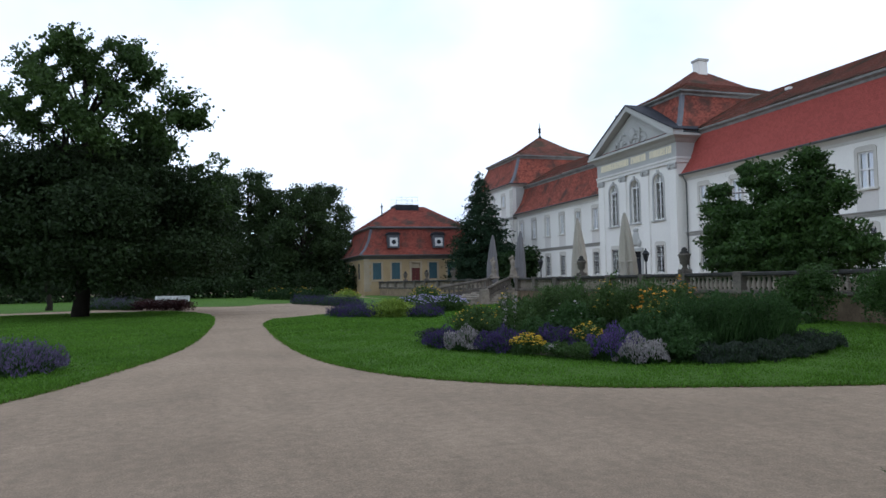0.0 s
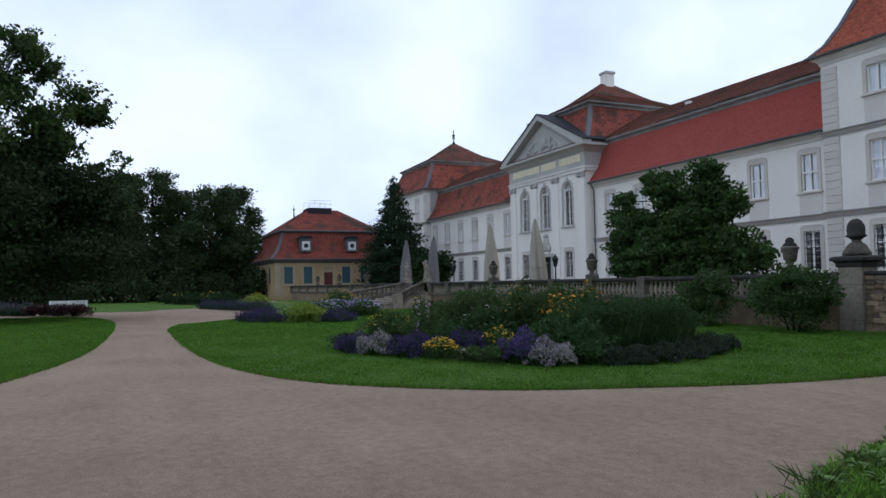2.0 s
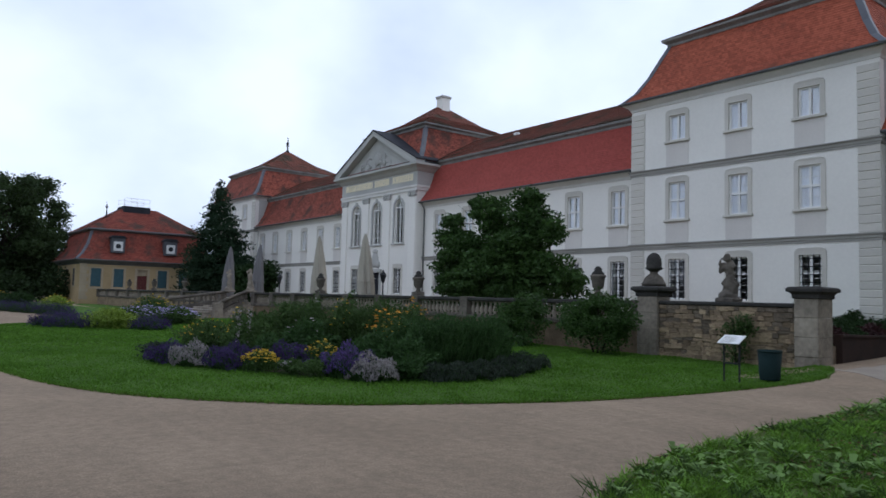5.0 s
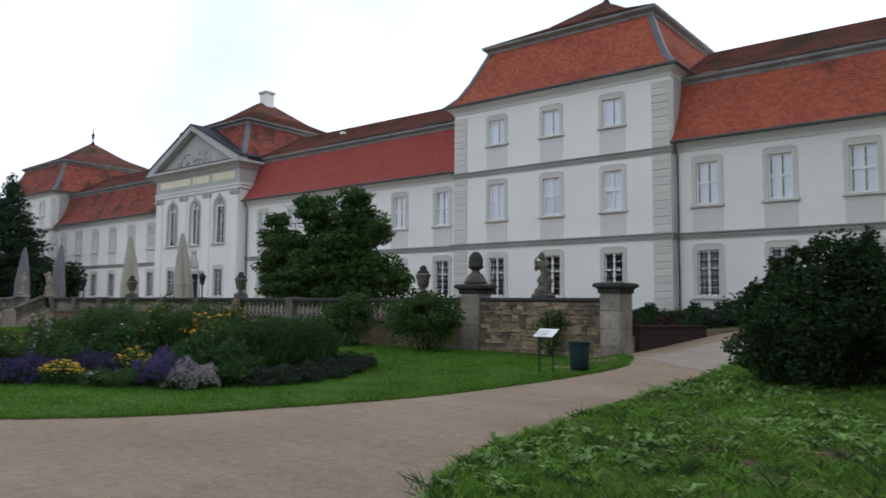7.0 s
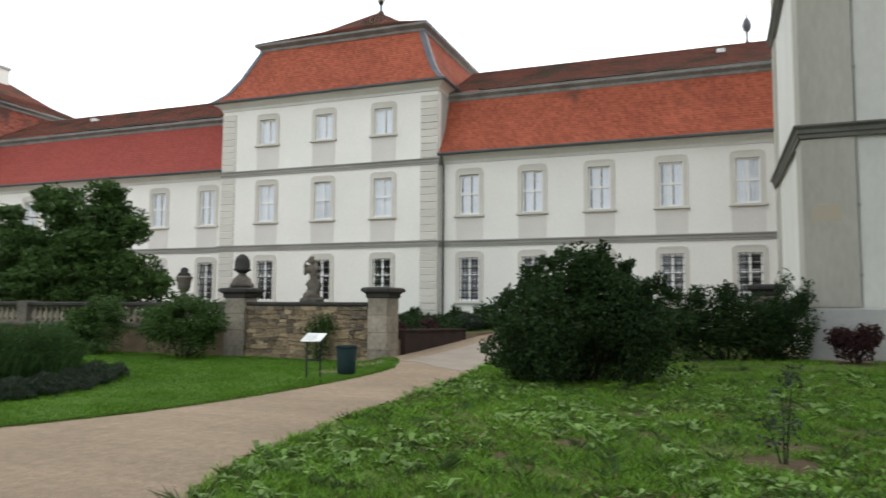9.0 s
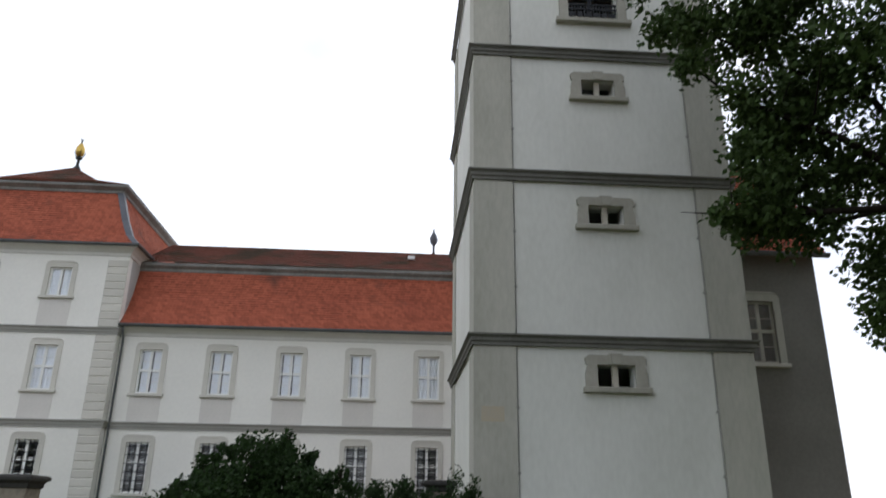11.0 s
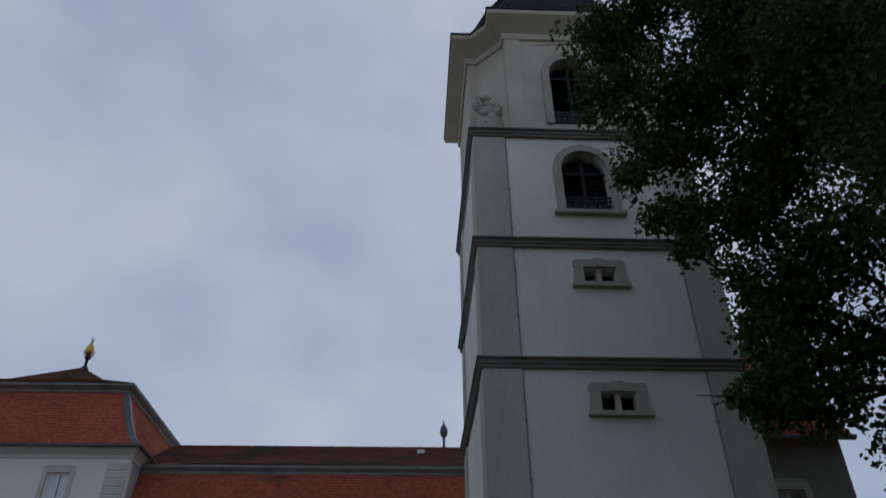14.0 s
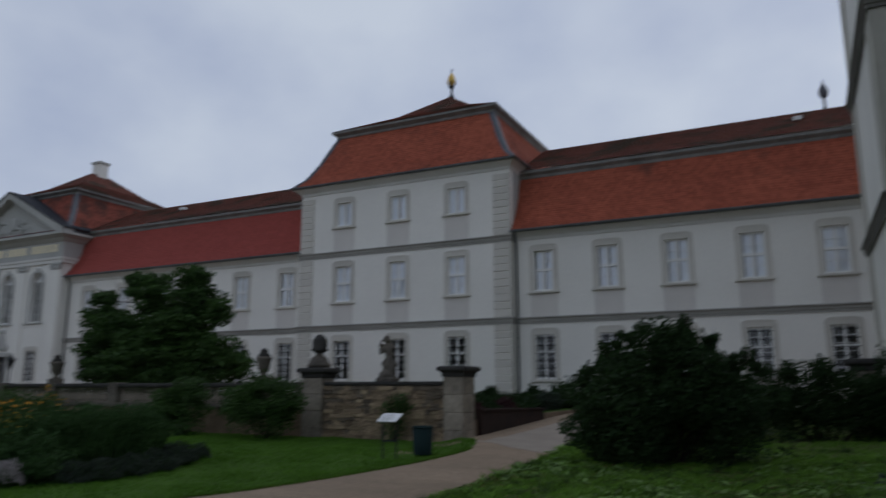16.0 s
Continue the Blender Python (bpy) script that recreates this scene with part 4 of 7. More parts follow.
def build_tower(parent):
    aw = 0.93
    low = [(z, 0.70) for z in (5.10, 10.45, 15.32)]
    holes = [(TXC - 0.6, TXC + 0.6, z, z + h) for z, h in low] + [(TXC - aw, TXC + aw, 18.6, 20.75 + aw)]
    part("wall", wall_mesh(TX0, TX1, -0.4, T_STR[3], TY0, 0.6, holes), M["tower_plaster"], parent, "white plastered tower front")
    bm = bmesh.new()
    spandrels(bm, TXC, aw, 20.75, TY0, TY0 + 0.6)
    part("arch_filling", bm, M["tower_plaster"], parent)
    for b in ((TX0, TX0 + 0.6, TY0 + 0.6, TY1, -0.4, T_STR[3]), (TX1 - 0.6, TX1, TY0 + 0.6, TY1, -0.4, T_STR[3]), (TX0 + 0.6, TX1 - 0.6, TY1 - 0.6, TY1, -0.4, T_STR[3])):
        part("side_wall", boxes(b), M["tower_plaster"], parent, "white plastered tower side")
    part("floor_slab", boxes((TX0 + 0.6, TX1 - 0.6, TY0 + 0.6, TY1 - 0.6, 17.4, 17.8)), M["interior"], parent)
    bm = bmesh.new()
    sweep(bm, rect(TX0, TX1, TY0, TY1), [(0.07, -0.4), (0.07, 1.62), (0.02, 1.68), (0.0, 1.68)])
    part("plinth", bm, M["plaster_grey"], parent, "grey plastered plinth")
    zs = (1.68, *T_STR)
    for z0, z1 in zip(zs, zs[1:]):
        for x0, x1 in ((TX0 - 0.06, TX0 + 1.25), (TX1 - 1.25, TX1 + 0.06)):
            bm = boxes((x0, x1, TY0 - 0.07, TY0 + 1.25, z0, z1 - 0.38))
            part("corner_strip", bm, M["corner"], parent, "grey plastered corner strip")
        bm = boxes((TX0 - 0.06, TX0 + 0.02, TY1 - 1.25, TY1, z0, z1 - 0.38))
        part("corner_strip", bm, M["corner"], parent, "grey plastered corner strip")
    for z in T_STR:
        bm = bmesh.new()
        sweep(bm, rect(TX0 - 0.06, TX1 + 0.06, TY0 - 0.07, TY1), [(o * 1.1, z + h) for o, h in BAND])
        part("string_course", bm, M["band_dark"], parent, "dark grey stone string course")
    # two-light windows with eared surrounds
    for z, h in low:
        bm = bmesh.new()
        a, b = 0.6, 0.98
        prism(bm, [(-b, 0.0), (-a, 0.0), (-a, h), (-b + 0.08, h), (-b, h - 0.3)], -0.09, 0.02)
        prism(bm, [(a, 0.0), (b, 0.0), (b, h - 0.3), (b - 0.08, h), (a, h)], -0.09, 0.02)
        prism(bm, [(-b + 0.02, h), (b - 0.02, h), (b, h + 0.2), (b - 0.12, h + 0.3), (0.25, h + 0.3), (0.2, h + 0.36), (-0.2, h + 0.36), (-0.25, h + 0.3), (-b + 0.12, h + 0.3), (-b, h + 0.2)], -0.09, 0.02)
        prism(bm, [(-0.13, h + 0.02), (0.13, h + 0.02), (0.16, h + 0.34), (-0.16, h + 0.34)], -0.13, -0.09)
        w = finish("window", bm, M["window_stone"], parent)
        w.location = (TXC, TY0, z)
        part("window_sill", soft_box(-1.06, 1.06, -0.2, 0.02, -0.18, 0.0, 0.02), M["window_stone"], w)
        part("mullion", boxes((-0.09, 0.09, 0.1, 0.24, 0, h)), M["belfry"], w)
        p = part("pane", boxes((-0.58, 0.58, 0.2, 0.208, 0.0, h)), M["glass"], w)
        p.visible_shadow = False
    # sound openings with louvres and iron railings
    ring = keep(arch_ring(aw, aw + 0.33, 0, 2.15, -0.12, 0.02), "arch_surround", M["window_stone"])
    lou = bmesh.new()
    for k in range(13):
        z = 0.1 + k * 0.22
        x = aw if z < 2.15 else math.sqrt(max(0.01, aw ** 2 - (z - 2.15) ** 2))
        v = [lou.verts.new(p) for p in ((-x, 0.35, z), (x, 0.35, z), (x, 0.55, z + 0.2), (-x, 0.55, z + 0.2))]
        lou.faces.new(v)
    box(lou, -0.07, 0.07, 0.28, 0.36, 0, 3.0)
    box(lou, -aw, aw, 0.28, 0.36, 2.1, 2.2)
    lou = keep(lou, "louvre", M["slate"])
    rail = bmesh.new()
    for k in range(16):
        x = -aw + 2 * aw * (k + 0.5) / 16
        box(rail, x - 0.022, x + 0.022, 0.03, 0.06, 0.0, 0.75)
    for z in (0.06, 0.55, 0.75):
        box(rail, -aw, aw, 0.02, 0.07, z - 0.025, z + 0.025)
    for k in range(6):
        bmesh.ops.create_cone(rail, cap_ends=True, segments=10, radius1=0.11, radius2=0.11, depth=0.02, matrix=pose(-aw + 2 * aw * (k + 0.5) / 6, 0.045, 0.3, 90))
    rail = keep(rail, "railing", M["iron"])
    tall = keep(arch_ring(aw, aw + 0.33, -0.95, 2.15, -0.12, 0.02), "arch_surround", M["window_stone"])
    for z, yy in ((18.6, TY0), (24.2, TY0)):
        w = mesh_part("sound_opening", tall if z > 20 else ring, None, parent, "arched stone sound opening", at=(TXC, yy, z))
        mesh_part("louvre", lou, None, w, "dark louvres")
        mesh_part("railing", rail, None, w, "wrought iron railing", at=(0, 0, -0.95 if z > 20 else 0))
        if z > 20:
            part("lower_louvre", boxes(*[(-aw, aw, 0.35, 0.5, -0.9 + 0.22 * k, -0.86 + 0.22 * k) for k in range(5)], (-0.07, 0.07, 0.28, 0.36, -0.95, 0.0)), M["slate"], w)
            continue
        part("window_sill", soft_box(-1.4, 1.4, -0.22, 0.02, -0.18, 0.0, 0.02), M["window_stone"], w)
    # lightning rods down the inner edge of the corner strips
    for x in (TX0 + 1.29, TX1 - 1.29):
        bm = bmesh.new()
        tube(bm, [(x, TY0 - 0.03, 1.7), (x, TY0 - 0.03, T_STR[3] - 0.4)], [0.018, 0.018], 5)
        for z in np.arange(2.5, 22.0, 1.9):
            box(bm, x - 0.05, x + 0.05, TY0 - 0.05, TY0 + 0.01, float(z), float(z) + 0.07)
        part("lightning_rod", bm, M["stringstone"], parent, "thin metal lightning rod")
    # belfry storey with cut corners
    c = 1.55
    poly = broken_corners(TX0, TX1, TY0, TY1, c, 0.42)
    bm = wall_mesh(TX0 + c, TX1 - c, T_STR[3], T_TOP, TY0, 0.6, [(TXC - aw, TXC + aw, 23.25, 26.35 + aw)])
    spandrels(bm, TXC, aw, 26.35, TY0, TY0 + 0.6)
    part("belfry_wall", bm, M["belfry"], parent, "pale stone belfry storey")
    bm = bmesh.new()
    n = len(poly)
    sides = broken_corners(TX0, TX1, TY0, TY1, c - 0.006, 0.42)
    ring0 = [bm.verts.new((x, y, T_STR[3])) for x, y in sides]
    ring1 = [bm.verts.new((x, y, T_TOP)) for x, y in sides]
    for i in range(1, n):
        j = (i + 1) % n
        bm.faces.new((ring0[i], ring0[j], ring1[j], ring1[i]))
    part("belfry_sides", bm, M["belfry"], parent)
    for x in (TX0 + c, TX1 - c - 0.7):
        part("belfry_pilaster", boxes((x, x + 0.7, TY0 - 0.07, TY0 + 0.02, T_STR[3] + 0.05, T_TOP - 0.6)), M["belfry"], parent)
    bm = bmesh.new()
    sweep(bm, poly, [(0.0, T_TOP - 0.9), (0.1, T_TOP - 0.85), (0.12, T_TOP - 0.5), (0.35, T_TOP - 0.3), (0.4, T_TOP - 0.25), (0.75, T_TOP + 0.05), (0.8, T_TOP + 0.1), (0.8, T_TOP + 0.35), (0.4, T_TOP + 0.45)], top=True)
    part("belfry_cornice", bm, M["belfry"], parent, "broad stone cornice")
    # slate dome, lantern, ball
    dome = [(0.70, T_TOP + 0.46), (0.2, T_TOP + 1.2), (-0.5, T_TOP + 2.6), (-1.1, T_TOP + 4.2), (-1.9, T_TOP + 5.8), (-2.7, T_TOP + 7.0), (-2.95, T_TOP + 7.6)]
    bm = bmesh.new()
    sweep(bm, poly, [(0.86, T_TOP + 0.36), (0.84, T_TOP + 0.46), (0.3, T_TOP + 0.75)])
    sweep(bm, octagon(TX0, TX1, TY0, TY1, c + 0.42), [(-i, z) for i, z in courses([(-o, z) for o, z in dome], 0.3, 0.03)], top=True)
    part("dome", bm, M["slate"], parent, "bell-shaped dark slate dome")
    cy = (TY0 + TY1) / 2
    bm = lathe([(1.75, 0), (1.5, 0.3), (1.42, 1.6), (1.6, 1.9), (1.7, 2.3), (1.6, 3.2), (1.25, 4.2), (0.65, 5.0), (0.3, 5.4), (0.2, 6.2)], 8, (TXC, cy, T_TOP + 7.2))
    part("lantern", bm, M["slate"], parent, "small slate onion on the dome")
    part("ball", lathe([(0.08, 0), (0.1, 0.3), (0.35, 0.5), (0.48, 0.85), (0.35, 1.2), (0.1, 1.4), (0.03, 1.6), (0.02, 2.8)], 12, (TXC, cy, T_TOP + 13.3)), M["iron"], parent, "dark metal ball and spike", True)


build_tower(tower)
part("plaster_patch", boxes((2.55, 3.25, TY0 - 0.076, TY0 - 0.06, 4.0, 4.45)), mat("ochre_plaster_repair", (0.46, 0.39, 0.28), (0.42, 0.38, 0.31), 0.9, big=4, fine=9), tower, "ochre patch of mended plaster")

# seated stone figures on the belfry's corners, as plain shapes


def stone_figure(at, s=1.0, label="", stone="pillarstone"):
    bm = bmesh.new()
    bits = [((0, 0, 0.2), (0.33, 0.28, 0.22)), ((0.07, -0.05, 0.55), (0.13, 0.13, 0.36)), ((-0.1, 0.03, 0.5), (0.14, 0.13, 0.34)), ((0.17, 0, 0.42), (0.15, 0.16, 0.36)), ((0, 0, 1.0), (0.16, 0.13, 0.3)),
            ((0, 0, 1.2), (0.21, 0.11, 0.1)), ((-0.02, -0.02, 1.46), (0.1, 0.11, 0.14)), ((0, 0, 1.32), (0.06, 0.06, 0.1)), ((-0.21, -0.05, 1.12), (0.06, 0.08, 0.18)), ((-0.2, -0.14, 1.32), (0.05, 0.06, 0.14)), ((0.23, -0.03, 0.98), (0.06, 0.09, 0.24))]
    for p, r in bits:
        bmesh.ops.create_uvsphere(bm, u_segments=12, v_segments=8, radius=1.0, matrix=Matrix.Translation(p) @ Matrix.Diagonal((*r, 1)))
    box(bm, -0.34, 0.34, -0.3, 0.3, 0, 0.12)
    for v in bm.verts:
        d = noise.noise(v.co * 7 + Vector(at)) * 0.09
        v.co += Vector((d, d, d * 0.5))
        v.co *= s
    ob = finish("statue", bm, M[stone], None, "", True)
    m = ob.modifiers.new("joined", "REMESH")
    m.mode, m.voxel_size, m.use_smooth_shade = "VOXEL", 0.026 * s, True
    ob.location = at
    return tagged(ob, label, "statue")


corner_figure = stone_figure((TX0 + 0.7, TY0 + 0.7, T_STR[3] + 0.22), 1.62, "weathered seated stone figure on the belfry corner", "window_stone")
corner_figure.scale = (1.4, 1.1, 1.0)
tagged(part("pedestal", soft_box(TX0 + 0.0, TX0 + 1.5, TY0 + 0.05, TY0 + 1.3, T_STR[3] + 0.03, T_STR[3] + 0.24, 0.03), M["window_stone"], tower), "flat stone base of the corner figure")

# block behind the tower with a red roof
annexe = thing("church_wing", "plain building with a tiled roof joined to the tower", "building", (0, 0, 0))
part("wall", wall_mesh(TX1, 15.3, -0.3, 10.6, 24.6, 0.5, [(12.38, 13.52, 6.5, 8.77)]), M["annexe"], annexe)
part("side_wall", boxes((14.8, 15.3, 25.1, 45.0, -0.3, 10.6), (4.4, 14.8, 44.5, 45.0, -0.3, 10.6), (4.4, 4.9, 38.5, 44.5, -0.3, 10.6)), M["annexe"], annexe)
# Surround and sash are recoloured darker too, for the same painted-in shade.
for key in ("sur", "sash", "pane"):
    MESH[key + "4"] = MESH[key + "2"].copy()
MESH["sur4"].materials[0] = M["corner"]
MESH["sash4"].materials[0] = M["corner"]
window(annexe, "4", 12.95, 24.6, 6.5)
bm = bmesh.new()
extrude_x(bm, [(24.1 + i, z) for i, z in courses([(0, 10.5), (0.7, 11.3), (1.8, 13.8), (6.0, 17.0)])], TX1 - 0.3, 15.6, False)
part("roof", bm, M["tile_orange"], annexe, "red tiled roof")
bm = bmesh.new()
extrude_x(bm, [(30.1, 17.0), (45.0, 10.5)], TX1 - 0.3, 15.6, False)
gutter(bm, TX1, 15.6, 24.05, 10.5)
part("gutter", bm, M["zinc"], annexe)

# ---- ground ----


def smooth01(t):
    t = min(1.0, max(0.0, t))
    return t * t * (3 - 2 * t)


def height(x, y):
    """The ground: level round the beds, rising past the pillars towards the palace and the tower."""
    side = smooth01((x + 9.25) / 0.5)
    h = 0.62 * smooth01((y - 12.0) / 22.0) * side
    return h + 0.02 * noise.noise(Vector((x * 0.25, y * 0.25, 0)))


def axis(lo, hi, step, far):
    a = list(np.arange(lo, hi + step / 2, step))
    d, out = step, []
    while a[-1] < far:
        d *= 1.5
        a.append(a[-1] + d)
    d = step
    while a[0] > -far:
        d *= 1.5
        a.insert(0, a[0] - d)
    return [float(v) for v in a]


def sheet(name, xs, ys, material, dz=0.0):
    nx = len(xs)
    verts = [(x, y, height(x, y) + dz) for y in ys for x in xs]
    faces = [(j * nx + i, j * nx + i + 1, (j + 1) * nx + i + 1, (j + 1) * nx + i) for j in range(len(ys) - 1) for i in range(nx - 1)]
    me = bpy.data.meshes.new(name)
    me.from_pydata(verts, [], faces)
    return mesh_part(name, me, material, smooth=True)


ground = sheet("ground", axis(-60, 20, 0.8, 2500), axis(-14, 40, 0.8, 2500), M["gravel"])
tagged(ground, "pinkish grey gravel drive with faint wheel tracks", "ground", kind="structure")


def rounded(pts, n=6):
    """A closed smooth curve through points."""
    out, m = [], len(pts)
    for i in range(m):
        p0, p1, p2, p3 = (Vector(pts[(i + k - 1) % m]) for k in range(4))
        for k in range(n):
            t = k / n
            out.append(0.5 * ((2 * p1) + (p2 - p0) * t + (2 * p0 - 5 * p1 + 4 * p2 - p3) * t * t + (3 * p1 - p0 - 3 * p2 + p3) * t ** 3))
    return out


def lawn(name, label, pts, lift=0.018, cell=1.5, category="lawn", material="turf"):
    """A turf sheet with a clear edge over the gravel."""
    bm = bmesh.new()
    curve = rounded(pts)
    bm.faces.new([bm.verts.new((p.x + 0.05 * noise.noise(Vector((p.x * 2, p.y * 2, 3))), p.y + 0.05 * noise.noise(Vector((p.x * 2, p.y * 2, 7))), 0)) for p in curve])
    xs, ys = [p.x for p in curve], [p.y for p in curve]
    step = max(cell, (max(xs) - min(xs)) / 60)
    for lo, hi, nor in ((min(xs), max(xs), (1, 0, 0)), (min(ys), max(ys), (0, 1, 0))):
        c = lo + step
        while c < hi:
            bmesh.ops.bisect_plane(bm, geom=[*bm.verts, *bm.edges, *bm.faces], plane_co=Vector(nor) * c, plane_no=nor)
            c += step
    for v in bm.verts:
        v.co.z = height(v.co.x, v.co.y) + lift
    edge = [e for e in bm.edges if e.is_boundary]
    r = bmesh.ops.extrude_edge_only(bm, edges=edge)
    for v in r["geom"]:
        if isinstance(v, bmesh.types.BMVert):
            v.co.z -= lift + 0.06
    bmesh.ops.recalc_face_normals(bm, faces=bm.faces)
    ob = finish(name, bm, M[material])
    return tagged(ob, label, category, kind="structure"), curve


LAWN_A = [(-33.3, 2.3), (-25.4, 1.7), (-16.8, 1.9), (-12.35, 2.85), (-9.85, 4.9), (-8.8, 7.05), (-8.1, 9.1), (-7.75, 11.6), (-7.6, 14.5), (-7.75, 17.0), (-8.9, 18.8), (-14, 19.05), (-30, 19.05), (-40, 19.05), (-43.5, 17.2), (-43.5, 11.0), (-38, 6.0)]
LAWN_B = [(-9.5, -4.2), (-11.5, -3.1), (-13.75, -2.26), (-19.8, -0.95), (-29, -0.4), (-38, -0.35), (-44, -0.9), (-50, -3.5), (-52, -9), (-50, -16), (-42, -22), (-25, -22), (-12, -14)]
LAWN_C = [(-2.2, 3.0), (-3.85, 4.6), (-4.55, 6.2), (-4.95, 9.4), (-5.1, 12), (-5.2, 14.5), (-5.45, 17), (-5.7, 20), (-5.9, 26), (-4, 30), (1.8, 29), (1.8, 21.8), (12, 21.8), (19, 20), (19, 2), (8, 1)]
lawn_a, edge_a = lawn("lawn", "mown green lawn round the large flower bed", LAWN_A)
lawn_b, edge_b = lawn("lawn", "mown green lawn under the big tree", LAWN_B)
lawn_c, edge_c = lawn("lawn", "rough grass bank with broad-leaved weeds below the tower", LAWN_C, material="bank")
lawn("lawn", "far lawn at the edge of the wood", [(-58, 1.5), (-62, 4), (-64, 12), (-70, 15), (-95, 14), (-150, 12), (-150, -60), (-60, -60), (-56, -22), (-57, -12), (-60, -4)])
tagged(part("lawn", boxes((-19.5, -9.1, 33.0, YF - 0.05, BASE - 0.1, BASE + 0.02), (-14.0, -9.1, 20.6, 33.0, BASE - 0.1, BASE + 0.015)), M["turf"]), "grass strip along the palace wall", "lawn", kind="structure")
lawn("lawn", "strip of lawn below the terrace", [(-52, 8), (-47.5, 11), (-50.5, 18.6), (-58, 19), (-87, 19), (-87, 16.5), (-66, 14.5), (-62, 9)])

lawn("pavement", "worn grey cobbled ramp rising to the palace", [(-8.9, 20.3), (-8.7, 18.8), (-7.6, 18.2), (-6.5, 17.2), (-5.3, 17.0), (-5.75, 22), (-6, 30), (-5, 33.5), (-9.0, 33.5), (-9.0, 25)], 0.008, category="ramp", material="cobble")

# ---- terrace with retaining wall and balustrade ----
YB = 19.2
terrace = part("terrace", boxes((-89.9, -9.0, YB + 0.36, YF - 0.02, -0.2, BASE)), M["gravel"])
tagged(terrace, "raised gravel terrace before the palace", "terrace", kind="structure")


def balustrade(name, label, stops, y, foot, rail, wall_foot, wall_mat="rubble", step=0.27, group="terrace balustrade"):
    """Bays of turned balusters between pedestals, on a retaining wall; stops are pedestal centres in order."""
    top = thing(name, label, "balustrade", (stops[0], y, 0), group)
    ox = stops[0]
    x0, x1 = stops[0] - ox, stops[-1] - ox
    lo, hi = min(x0, x1), max(x0, x1)
    part("retaining_wall", soft_box(lo, hi, 0.0, 0.5, wall_foot, foot - 0.16, 0.02), M[wall_mat], top, "weathered stone retaining wall")
    part("plinth", soft_box(lo, hi, -0.06, 0.36, foot - 0.16, foot, 0.025), M["oldstone"], top)
    part("rail", soft_box(lo, hi, -0.04, 0.34, rail - 0.15, rail, 0.035), M["capstone"], top, "blackened stone handrail")
    h = rail - 0.15 - foot
    key = "baluster%.2f" % h
    if key not in MESH:
        MESH[key] = keep(lathe([(0.085, 0), (0.085, 0.06 * h), (0.05, 0.12 * h), (0.10, 0.33 * h), (0.075, 0.52 * h), (0.04, 0.78 * h), (0.055, 0.9 * h), (0.085, 0.93 * h), (0.085, h)], 8), "baluster", M["pillarstone"], True)
        MESH[key + "p"] = keep(soft_box(-0.24, 0.24, -0.09, 0.39, foot - 0.165, rail + 0.03, 0.02), "pedestal", M["oldstone"])
    for s in stops:
        mesh_part("pedestal", MESH[key + "p"], None, top, at=(s - ox, 0, 0))
    for a, b in zip(stops, stops[1:]):
        n = max(2, round((abs(b - a) - 0.55) / step))
        d = 1 if b > a else -1
        for i in range(n):
            mesh_part("baluster", MESH[key], None, top, at=(a - ox + d * (0.28 + (abs(b - a) - 0.56) * (i + 0.5) / n), 0.15, foot))
    return top


STOPS = [-14.6, -16.4, -19.9, -23.4, -26.95, -30.1, -33.2, -36.34, -39.4, -42.4, -45.2]
balustrade("balustrade", "weathered stone balustrade along the palace terrace", STOPS, YB, 1.02, 1.72, -0.1)
FAR_STOPS = [-51.2 - 4.2 * i for i in range(10)]
balustrade("balustrade", "weathered stone balustrade towards the garden house", FAR_STOPS, YB, 1.02, 1.72, -0.1, step=0.42)


def urn(at, s=1.0, pine=False):
    """A stone vase on a foot, with a fruit or cone on top."""
    t = thing("stone_urn", "weathered stone garden urn on the balustrade", "urn", at, "stone urns")
    part("pedestal", soft_box(-0.22 * s, 0.22 * s, -0.22 * s, 0.22 * s, 0, 0.16 * s, 0.02), M["oldstone"], t)
    part("vase", lathe([(0.16 * s, 0.16 * s), (0.10 * s, 0.24 * s), (0.09 * s, 0.3 * s), (0.2 * s, 0.42 * s), (0.22 * s, 0.6 * s), (0.25 * s, 0.72 * s), (0.29 * s, 0.78 * s), (0.26 * s, 0.82 * s), (0.2 * s, 0.84 * s)], 14), M["oldstone"], t, "", True)
    part("fruit", lathe([(0.2 * s, 0.82 * s), (0.22 * s, 0.88 * s), (0.12 * s, 0.97 * s), (0.14 * s, 1.03 * s), (0.05 * s, 1.12 * s)], 10), M["capstone"], t, "", True)
    return t


for x in (-16.4, -26.95, -36.34):
    urn((x, YB + 0.15, 1.75), 1.0)
for x in (-59.6, -68.0, -76.4):
    urn((x, YB + 0.15, 1.75), 0.9)

# ---- pillars and rubble wall at the end of the terrace ----


def pillar(x0, x1, y0, y1, top, label):
    t = thing("gate_pillar", label, "pillar", ((x0 + x1) / 2, (y0 + y1) / 2, 0), "terrace pillars")
    a, b = (x1 - x0) / 2, (y1 - y0) / 2
    n = 4
    for i in range(n):
        z0, z1 = -0.15 + (top - 0.05) * i / n, -0.15 + (top - 0.05) * (i + 1) / n
        part("stone_block", soft_box(-a, a, -b, b, z0, z1 - 0.006, 0.012), M["pillarstone"], t)
    bm = bmesh.new()
    sweep(bm, rect(-a, a, -b, b), [(0.0, top - 0.22), (0.04, top - 0.2), (0.04, top - 0.1), (0.1, top - 0.04), (0.15, top - 0.03), (0.15, top + 0.05), (0.1, top + 0.09), (-0.1, top + 0.11)], top=True)
    part("capstone", bm, M["capstone"], t, "blackened moulded capstone")
    return t


